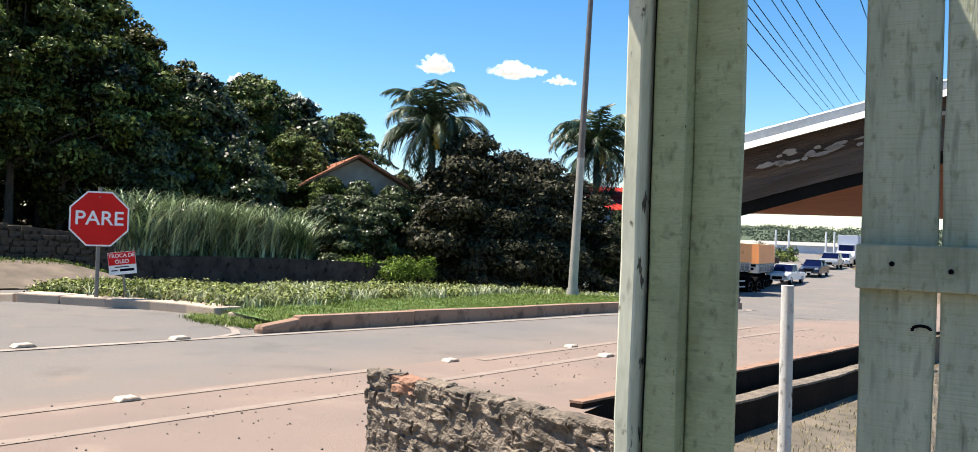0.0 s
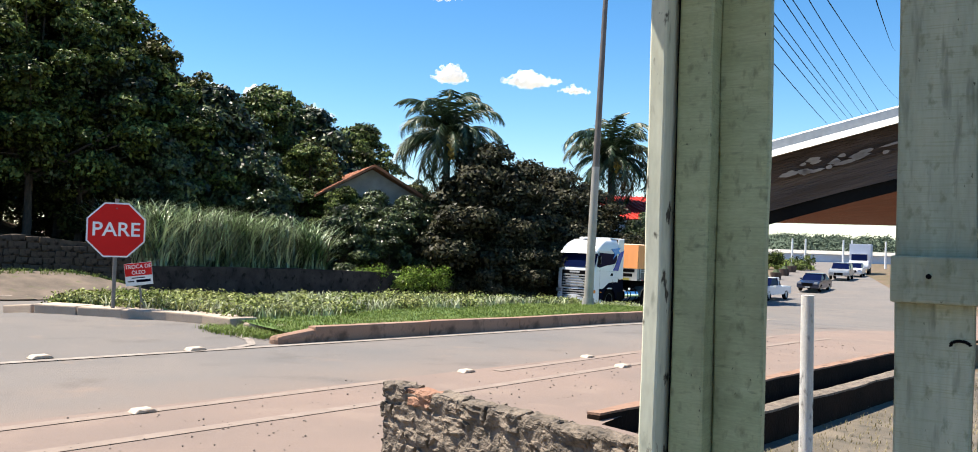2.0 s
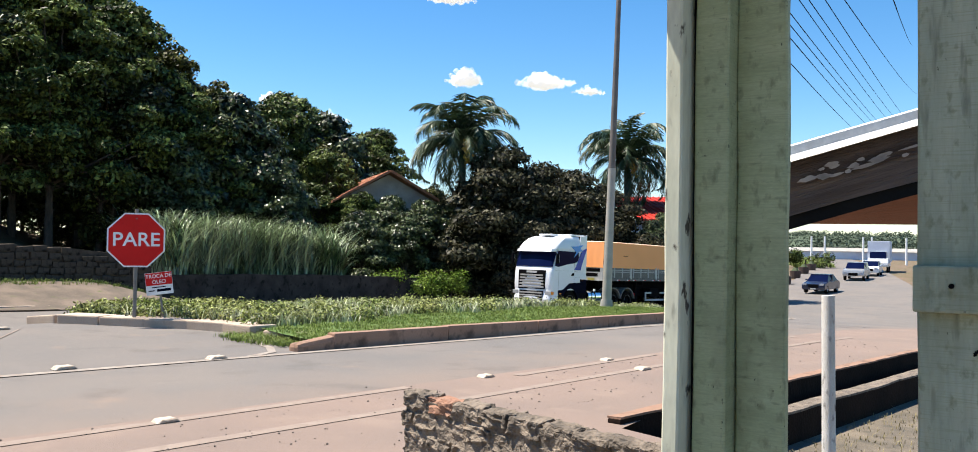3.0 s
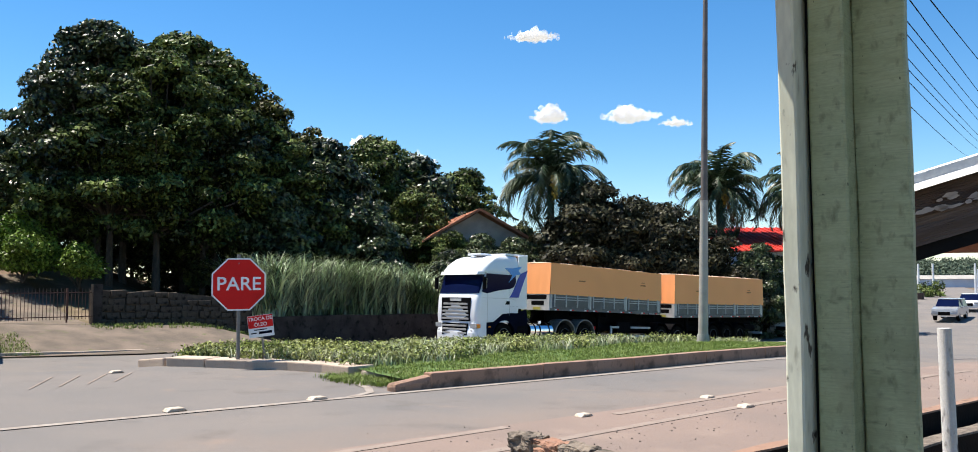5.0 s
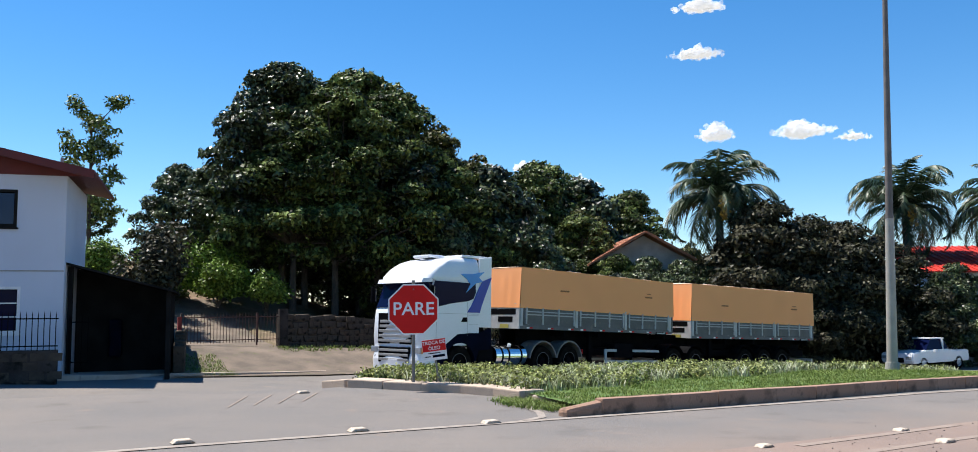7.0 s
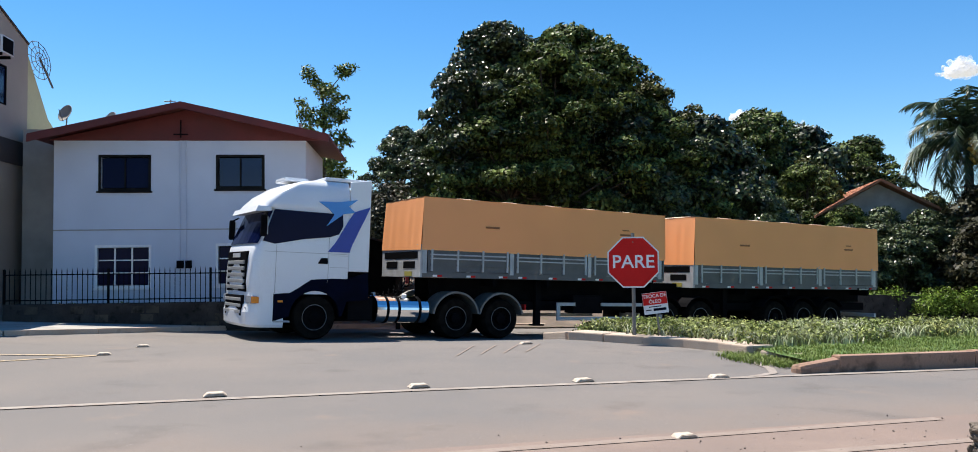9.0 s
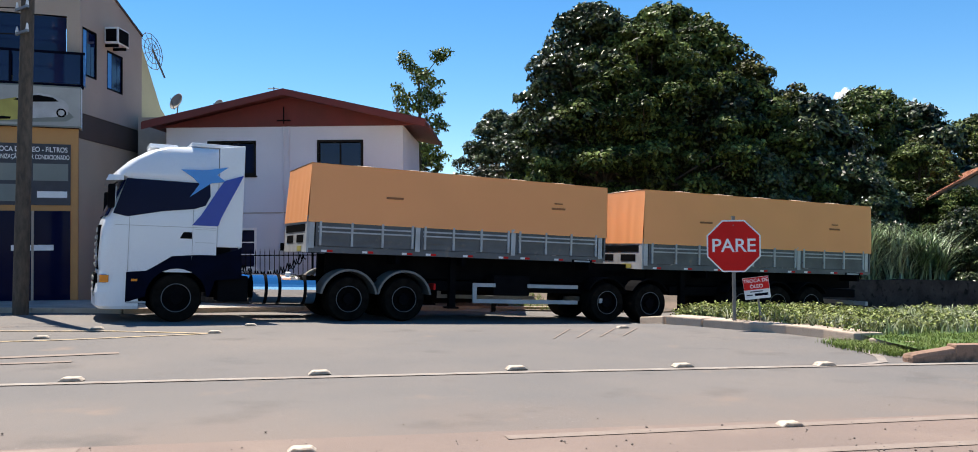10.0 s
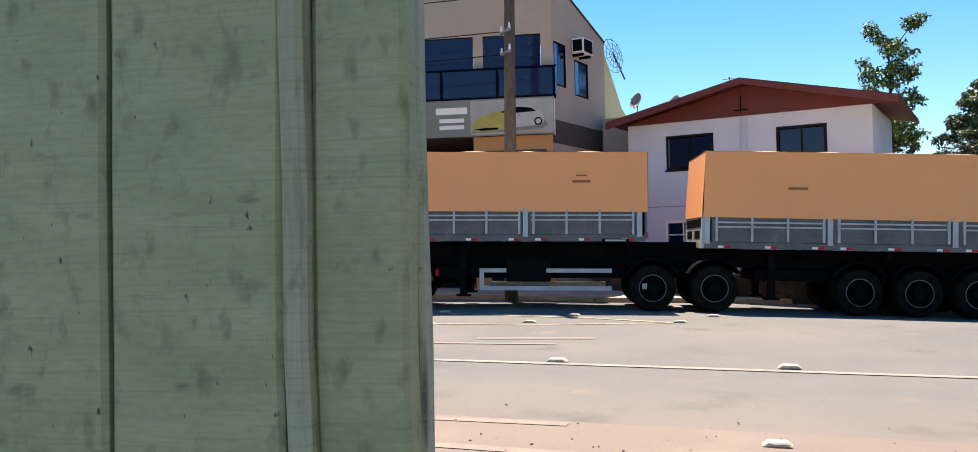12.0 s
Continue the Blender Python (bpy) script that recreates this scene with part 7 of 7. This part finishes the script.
        blobs = [(rr.uniform(-r, r) * 0.6, rr.uniform(-r, r) * 0.6, h * rr.uniform(0.25, 0.75), r * 0.45, r * 0.45, h * 0.28) for _ in range(9)]
        bm = bmesh.new()
        for b in blobs[:5]:
            tube(bm, (0, 0, -0.3), b[:3], 0.04, 0.012, 6)
        part("stem", bm, M["bark"], t)
        ob = new("crown", crown_mesh("crown", blobs, count, leaf, seed, material))
        ob.parent = t
    for i, (x, y, r, h) in enumerate(((-25.2, 31.8, 1.6, 2.2), (-23.6, 33.0, 1.5, 1.8), (-21.8, 34.0, 1.4, 1.7), (-27.4, 30.4, 1.5, 2.4), (-24.4, 34.2, 1.8, 2.4))):
        shrub("bright_shrub", x, y, land_z(*sw(x, y)) + 0.7, r, h, M["leaf_bright"], "bright sunlit green shrub beyond the gate", 6000, 0.15, 40 + i)
    shrub("flowering_shrub", -23.4, 28.6, 0.3, 1.7, 4.6, M["leaf_red"], "tall shrub with pinkish-brown young leaves", 6000, 0.2, 51)
    for i, (x, y) in enumerate(((-5.4, 45.6), (-7.0, 44.8), (-3.8, 46.4))):
        shrub("bright_shrub", x, y, -1.3, 1.3, 1.6, M["leaf_bright"], "low light-green shrub behind the boundary wall", 4200, 0.12, 60 + i)
    for i in range(5):
        x, y = xy(-6.0 + i * 0.9, 14.9 + i * 0.3)
        shrub("kerb_weed", x, y, road_z(-6 + i * 0.9, 14.9) + 0.1, 0.5, 0.5, M["leaf_bright"], "weedy green plants along the pavement", 900, 0.12, 70 + i)
    # tall cane behind the wall
    rr = random.Random(8)
    spots = []
    for _ in range(700):
        s = rr.uniform(14.4, 24.5)
        w = float(np.interp(s, (13, 22, 35), (19.6, 21.6, 22.2))) + 0.5 + rr.uniform(0, 3.2)
        x, y = xy(s, w)
        spots.append((x, y, road_z(s, w) + 0.7))
    high_spots = [(x, y, z + rr.uniform(0.1, 1.9)) for x, y, z in spots]
    blades("cane_thicket", high_spots, 1.5, 0.075, M["leaf_cane"], 1.35, 13, 11, "long arching cane leaves behind the boundary wall", "cane", segs=6)
    blades("cane_thicket", spots[200:], 3.3, 0.08, M["leaf_cane"], 0.7, 12, 6, "tall arching cane leaves behind the boundary wall", "cane", segs=6)


def build_distance():
    # low wooded ridge far along the road
    rng = np.random.default_rng(6)
    vs, fs = [], []
    n = 70
    for i in range(n + 1):
        az = radians(-55 + 60 * i / n)
        for j, (r, h) in enumerate(((230, -2), (300, 2.2), (420, 6.0), (700, 14.5), (900, 12))):
            hh = h + (3.0 * noise.noise(Vector((az * 6, j, 0))) if j > 1 else 0)
            vs.append((-math.sin(az) * r, math.cos(az) * r, hh))
    for i in range(n):
        for j in range(4):
            o = i * 5 + j
            fs.append((o, o + 1, o + 6, o + 5))
    tagged(mesh_ob("far_ridge", vs, fs, M["hill"], True), "wooded ridge on the horizon, haze painted into its green", "hills", kind="structure")
    blobs = []
    for i in range(420):
        az = radians(rng.uniform(-40, -10))
        r = rng.uniform(260, 690)
        z = float(np.interp(r, (230, 300, 420, 700), (-2, 1.8, 5.0, 13)))
        b = rng.uniform(3, 6)
        blobs.append((-math.sin(az) * r, math.cos(az) * r, z, b, b, b * 0.8))
    ob = new("far_woods", crown_mesh("far_woods", blobs, 110000, 1.3, 5, M["hill"]))
    tagged(ob, "distant green woods, haze painted into their colour", "woods", kind="stuff")
    for i, (x, y) in enumerate(((38.5, 113), (40.2, 113), (45.5, 114), (46.6, 114), (51.5, 115))):
        p = thing("far_pole", pose(x, y, -0.2), "tall white concrete pole in the distance", "pole", "far poles")
        part("shaft", tube(bmesh.new(), (0, 0, 0), (0, 0, 3.6), 0.16, 0.12, 8), M["white"], p)
    sh = thing("far_shed", pose(46, 150, 0.2, 0, 0, -15), "long low white shed in the distance", "building")
    part("wall", boxes((-6, 28, 0, 6, -1, 1.3)), M["housewhite"], sh)
    bm = bmesh.new()
    prism(bm, [(-0.4, 1.3), (3, 1.9), (6.4, 1.3)], "x", -6.3, 28.3)
    part("roof", bm, M["concrete"], sh)
    bl = [(rng.normal(0, 1.6), rng.normal(0, 1.6), 1.8 + rng.normal(0, .6), 1.3, 1.3, 1.0) for _ in range(9)]
    bt = thing("roadside_tree", pose(35, 105, -0.6) @ Matrix.Scale(0.7, 4), "small round tree beside the far road", "tree")
    part("trunk", tube(bmesh.new(), (0, 0, -0.3), (0, 0, 1.6), 0.15, 0.1), M["bark"], bt)
    ob = new("crown", crown_mesh("crown", bl, 3000, 0.4, 9, M["leaf_mid"]))
    ob.parent = bt
    rf = random.Random(14)
    field = []
    for _ in range(1500):
        s = rf.uniform(100, 140)
        w = rf.uniform(26 + (s - 100) * 0.42, 60)
        field.append((*xy(s, w), land_z(s, w)))
    blades("field_grass", field, 0.75, 0.16, M["leaf_lawn"], 0.8, 15, 5, "tall yellowish-green grass on the far field", segs=2)
    for i in range(5):
        x, y = 24 + i * 3.2, 78 + i * 7.0
        pl = thing("roadside_planter", pose(x, y, road_z(*sw(x, y))), "dark round planter tub beside the road", "planter", "planters")
        part("tub", tube(bmesh.new(), (0, 0, -0.1), (0, 0, 0.7), 0.45, 0.55, 12), M["brownband"], pl)
        part("plant", tube(bmesh.new(), (0, 0, 0.7), (0, 0, 1.0), 0.4, 0.15, 8), M["leaf_dark"], pl)


def build_clouds():
    rng = random.Random(2)
    for x, y, z, w, h in CLOUDS:
        bm = bmesh.new()
        az = math.atan2(-x, y)
        for i in range(150):
            k = max(-1, min(1, rng.gauss(0, 0.4)))
            r = h * 0.24 * (1 - 0.6 * abs(k)) * rng.uniform(0.35, 1.0)
            cx = k * w * 0.5
            bmesh.ops.create_icosphere(bm, subdivisions=2, radius=r, matrix=Matrix.Translation((cx * math.cos(az), cx * math.sin(az) + rng.gauss(0, h * 0.2), abs(rng.gauss(0, h * 0.2)) * (1 - 0.7 * abs(k)))))
        for v in bm.verts:
            v.co += Vector((noise.noise(v.co * 0.3), noise.noise(v.co * 0.3 + Vector((9, 0, 0))), noise.noise(v.co * 0.3 + Vector((0, 9, 0))))) * 2.0
        tagged(part("cloud", bm, M["cloud"], None, "", Matrix.Translation((x, y, z)), True), "small white fair-weather cloud", "cloud", kind="structure")


# ---- the other vehicles ----
def make_car(name, body_mat, profile, roof, label, width=1.75, wheel_r=0.32, wheels=(1.25, -1.3), category="car"):
    """A small vehicle: side outline pushed across, glasshouse, wheels, lamps. Nose towards +x."""
    t = thing(name, Matrix(), label, category, "queueing vehicles")
    bm = bmesh.new()
    prism(bm, profile, "y", -width / 2, width / 2)
    bmesh.ops.bevel(bm, geom=[e for e in bm.edges], offset=0.05, segments=2, affect="EDGES")
    part("body", bm, body_mat, t)
    bm = bmesh.new()
    hw = width / 2 - 0.08
    n = len(roof)
    lo = [bm.verts.new((x, -hw + (0.12 if z > 1.2 else 0), z)) for x, z in roof]
    hi = [bm.verts.new((x, hw - (0.12 if z > 1.2 else 0), z)) for x, z in roof]
    bm.faces.new(lo[::-1]), bm.faces.new(hi)
    for i in range(n):
        bm.faces.new((lo[i], lo[(i + 1) % n], hi[(i + 1) % n], hi[i]))
    bmesh.ops.recalc_face_normals(bm, faces=bm.faces)
    part("windows", bm, M["glass"], t, "dark car windows")
    top = max(z for _, z in roof)
    xs = [x for x, z in roof if z > top - 0.05]
    part("roof", boxes((min(xs) - 0.05, max(xs) + 0.05, -hw + 0.1, hw - 0.1, top - 0.02, top + 0.035), bevel=0.02), body_mat, t)
    nose = max(p[0] for p in profile)
    for s in (1, -1):
        part("headlamp", boxes((nose - 0.12, nose + 0.01, min(s * (hw - 0.3), s * hw), max(s * (hw - 0.3), s * hw), 0.62, 0.78), bevel=0.02), M["lens"], t)
        part("door_mirror", boxes((0.55, 0.7, min(s * width / 2, s * (width / 2 + 0.15)), max(s * width / 2, s * (width / 2 + 0.15)), 0.95, 1.08), bevel=0.02), body_mat, t)
        part("pillar", boxes((-0.35, -0.27, min(s * (hw - 0.1), s * (hw + 0.01)), max(s * (hw - 0.1), s * (hw + 0.01)), 0.95, top)), body_mat, t)
    part("grille", boxes((nose - 0.03, nose + 0.015, -0.4, 0.4, 0.45, 0.7), bevel=0.01), M["black"], t)
    part("number_plate", boxes((nose, nose + 0.025, -0.2, 0.2, 0.32, 0.42)), M["bedlight"], t)
    ws = []
    for x in wheels:
        for s in (1, -1):
            w = make_wheel(t, x, s * (width / 2 - 0.1), 0.2, wheel_r, s, M["bedlight"])
            ws.append(w)
    return t, ws


def along(rows):
    """Rows (seconds, x, y) to poses on the road, nose along the way."""
    out = []
    for i, (tt, x, y) in enumerate(rows):
        a, b = rows[max(0, i - 1)], rows[min(len(rows) - 1, i + 1)]
        out.append((tt, pose(x, y, road_z(*sw(x, y)) + 0.008, 0, 0, math.degrees(math.atan2(b[2] - a[2], b[1] - a[1])))))
    return out


def spin(wheels, rows, r, n=96):
    """Rolls wheels by the way covered between rows of (seconds, x, y)."""
    ts, d = [rows[0][0]], [0.0]
    for a, b in zip(rows, rows[1:]):
        ts.append(b[0])
        d.append(d[-1] + math.dist(a[1:3], b[1:3]))
    for w in wheels:
        base = w.matrix_basis.copy()
        walk(w, [(12.0 * i / n, base @ pose(0, 0, 0, 0, math.degrees(float(np.interp(12.0 * i / n, ts, d)) / r), 0)) for i in range(n + 1)])


# ---- build ----
CLOUDS = [(-41, 800, 152, 34, 22), (32, 800, 150, 56, 24), (74, 797, 143, 32, 9), (-55, 799, 228, 54, 17), (-51, 799, 272, 52, 20), (-246, 762, 130, 18, 9), (-213, 772, 128, 26, 13), (-165, 784, 112, 40, 14)]
build_ground()
build_roads()
build_island()
build_pebbles()
build_shed()
build_yard()
build_signs()
tractor, tractor_wheels = build_tractor()
trailer_a, trailer_a_wheels = build_trailer(True)
trailer_b, trailer_b_wheels = build_trailer(False)
build_white_house()
build_shop()
build_street()
build_woods()
build_planting()
build_distance()
build_clouds()
SALOON = [(-2.05, 0.3), (2.0, 0.28), (2.08, 0.5), (2.02, 0.72), (1.0, 0.92), (-1.6, 0.98), (-2.1, 0.9)]
SALOON_ROOF = [(1.05, 0.9), (0.35, 1.42), (-0.9, 1.44), (-1.75, 0.95)]
TRUCKLET = [(-2.5, 0.42), (2.35, 0.4), (2.45, 0.6), (2.4, 0.92), (1.3, 1.06), (-0.75, 1.08), (-0.8, 1.0), (-2.5, 1.0)]
TRUCKLET_ROOF = [(1.2, 1.02), (0.55, 1.6), (-0.55, 1.62), (-0.75, 1.05)]
pickup, pickup_wheels = make_car("pickup", M["truckwhite"], TRUCKLET, TRUCKLET_ROOF, "white double-cab pickup following the truck", 1.78, 0.36, (1.5, -1.55), "pickup")
blue_car, _w = make_car("saloon_car", M["carpaint_blue"], SALOON, SALOON_ROOF, "dark blue saloon car in the queue")
silver_car, _w = make_car("suv_car", M["carpaint_silver"], TRUCKLET, [(1.2, 1.02), (0.5, 1.62), (-2.1, 1.6), (-2.4, 1.05)], "silver estate car in the queue", 1.8, 0.35, (1.45, -1.5))
small_car, _w = make_car("hatchback_car", M["truckwhite"], SALOON, [(1.05, 0.9), (0.35, 1.42), (-1.5, 1.4), (-1.95, 0.95)], "pale hatchback car in the queue")
delivery, _w = make_car("delivery_truck", M["truckwhite"], [(-3.2, 0.6), (2.1, 0.55), (2.2, 0.9), (2.0, 1.5), (0.6, 1.5), (0.55, 1.2), (-3.2, 1.2)], [(2.0, 1.45), (1.75, 2.15), (0.7, 2.2), (0.65, 1.45)], "white delivery truck with a tall box body", 2.0, 0.4, (1.3, -2.0), "truck")
part("cargo_box", boxes((-3.3, 0.55, -1.1, 1.1, 1.1, 3.3), bevel=0.03), M["housewhite"], delivery, "white cargo box")


# ---- motion ----
TRACTOR_ROWS = [
    (0, 11.06, 55.79, -2.02, -132.6, -0.4), (0.5, 9.65, 54.22, -2.00, -132.4, -0.4), (1, 8.16, 52.55, -1.95, -132.1, -0.8), (1.5, 6.60, 50.79, -1.90, -131.9, -1.2), (2, 4.98, 48.95, -1.84, -131.7, -1.3), (2.5, 3.31, 47.04, -1.79, -131.4, -1.3),
    (3, 1.57, 45.07, -1.70, -131.5, -1.7), (3.5, -0.22, 43.05, -1.55, -131.4, -2.6), (4, -1.99, 40.95, -1.40, -130.8, -3.1), (4.5, -3.76, 38.77, -1.27, -130.0, -2.9), (5, -5.48, 36.51, -1.16, -128.7, -2.4), (5.5, -7.02, 34.08, -1.00, -125.6, -2.7),
    (6, -8.41, 31.55, -0.87, -122.3, -3.0), (6.5, -9.72, 28.97, -0.74, -119.8, -2.6), (7, -11.00, 26.37, -0.67, -118.1, -1.9), (7.5, -12.35, 23.83, -0.60, -118.1, -1.4), (8, -13.75, 21.34, -0.46, -118.7, -2.2), (8.5, -15.08, 18.86, -0.33, -118.5, -2.7),
    (9, -16.35, 16.39, -0.20, -117.9, -2.7), (9.5, -17.53, 13.94, -0.10, -116.9, -2.4), (10, -18.71, 11.58, 0.00, -116.7, -2.2), (10.5, -19.89, 9.23, 0.10, -116.7, -2.1), (11, -21.02, 6.86, 0.13, -116.2, -1.3), (11.5, -22.23, 4.53, 0.15, -116.8, -0.6),
    (12, -23.45, 2.21, 0.16, -117.2, -0.4),
]
T1_ROWS = [
    (0, 13.97, 58.95, -2.04, -133.0, -0.4), (0.5, 12.54, 57.40, -2.03, -132.8, -0.4), (1, 11.04, 55.74, -2.02, -132.6, -0.4), (1.5, 9.47, 53.99, -2.00, -132.4, -0.4), (2, 7.84, 52.16, -1.94, -132.2, -0.7), (2.5, 6.15, 50.26, -1.88, -132.0, -1.1),
    (3, 4.42, 48.29, -1.82, -131.9, -1.3), (3.5, 2.63, 46.27, -1.76, -131.7, -1.3), (4, 0.82, 44.20, -1.63, -131.5, -1.9), (4.5, -1.00, 42.06, -1.48, -131.1, -2.6), (5, -2.80, 39.86, -1.33, -130.5, -3.1), (5.5, -4.52, 37.58, -1.22, -129.3, -2.8),
    (6, -6.11, 35.18, -1.10, -127.4, -2.4), (6.5, -7.58, 32.70, -0.93, -125.1, -2.7), (7, -8.97, 30.16, -0.80, -123.0, -2.9), (7.5, -10.32, 27.62, -0.70, -121.3, -2.4), (8, -11.68, 25.11, -0.64, -120.4, -1.8), (8.5, -13.03, 22.64, -0.53, -119.8, -1.7),
    (9, -14.34, 20.19, -0.40, -119.3, -2.2), (9.5, -15.58, 17.78, -0.27, -118.6, -2.7), (10, -16.78, 15.42, -0.16, -118.0, -2.6), (10.5, -17.96, 13.07, -0.06, -117.6, -2.4), (11, -19.12, 10.72, 0.04, -117.2, -2.2), (11.5, -20.30, 8.37, 0.11, -117.0, -1.9),
    (12, -21.49, 6.03, 0.14, -117.0, -1.3),
]
T2_ROWS = [
    (0, 18.87, 64.22, -2.09, -117, -0.1), (0.5, 17.44, 62.68, -2.08, -118.2, -0.3), (1, 15.92, 61.04, -2.06, -120, -0.4), (1.5, 14.33, 59.30, -2.05, -122.6, -0.4), (2, 12.68, 57.49, -2.03, -125.4, -0.4), (2.5, 10.97, 55.61, -2.01, -128, -0.4),
    (3, 9.22, 53.66, -1.99, -130, -0.5), (3.5, 7.42, 51.65, -1.93, -131.2, -1.1), (4, 5.59, 49.59, -1.86, -131.9, -1.3), (4.5, 3.74, 47.48, -1.80, -131.6, -1.3), (5, 1.88, 45.34, -1.72, -131.3, -1.6), (5.5, 0.04, 43.15, -1.56, -130.7, -2.8),
    (6, -1.74, 40.90, -1.41, -129.6, -3.1), (6.5, -3.44, 38.59, -1.27, -128.1, -2.8), (7, -5.05, 36.20, -1.16, -126.2, -2.3), (7.5, -6.58, 33.77, -1.01, -124.3, -2.8), (8, -8.04, 31.32, -0.87, -122.7, -3.1), (8.5, -9.45, 28.89, -0.74, -121.6, -2.6),
    (9, -10.82, 26.48, -0.68, -120.7, -1.8), (9.5, -12.14, 24.10, -0.61, -119.9, -1.3), (10, -13.39, 21.77, -0.49, -119.2, -2.2), (10.5, -14.62, 19.45, -0.37, -118.6, -2.7), (11, -15.83, 17.12, -0.24, -118.1, -2.7), (11.5, -17.02, 14.78, -0.14, -117.7, -2.4),
    (12, -18.22, 12.45, -0.04, -117.4, -2.2),
]

PICKUP_WAY = [(0, 25.0, 71.6), (1.5, 21.2, 66.4), (3, 17.0, 61.8), (5, 12.2, 57.4), (6.5, 8.4, 53.6), (7, 6.9, 51.6), (8, 4.0, 48.6), (9.5, 0.4, 45.0), (11, -3.4, 41.0), (12, -5.8, 38.2)]
BLUE_WAY = [(0, 30.0, 78.4), (2.5, 25.5, 71.8), (5, 18.8, 63.0), (7, 13.2, 56.6), (9.5, 6.6, 50.4), (12, -3.4, 39.5)]
SILVER_WAY = [(0, 36.4, 90.2), (2.5, 33.0, 84.2), (5, 26.4, 72.0), (8, 18, 59), (12, 9.0, 52)]
SMALL_WAY = [(0, 39.8, 95.4), (2.5, 36.9, 90.4), (5, 30.8, 79.0), (8, 23, 66.6), (12, 14.0, 57)]
DELIVERY_WAY = [(0, 43.0, 101.4), (2.5, 40.2, 96.6), (5, 35.6, 86.4), (8, 28.4, 72.6), (12, 20, 63)]


def rig(rows):
    return [(tt, pose(x, y, z + 0.004, 0, tilt, head)) for tt, x, y, z, head, tilt in rows]


def motions():
    walk(tractor, rig(TRACTOR_ROWS))
    walk(trailer_a, rig(T1_ROWS))
    walk(trailer_b, rig(T2_ROWS))
    for wheels, rows in ((tractor_wheels, TRACTOR_ROWS), (trailer_a_wheels, T1_ROWS), (trailer_b_wheels, T2_ROWS)):
        spin(wheels, rows, 0.52)
    walk(pickup, along(PICKUP_WAY))
    spin(pickup_wheels, PICKUP_WAY, 0.36, 180)
    for car, way in ((blue_car, BLUE_WAY), (silver_car, SILVER_WAY), (small_car, SMALL_WAY), (delivery, DELIVERY_WAY)):
        walk(car, along(way))


motions()
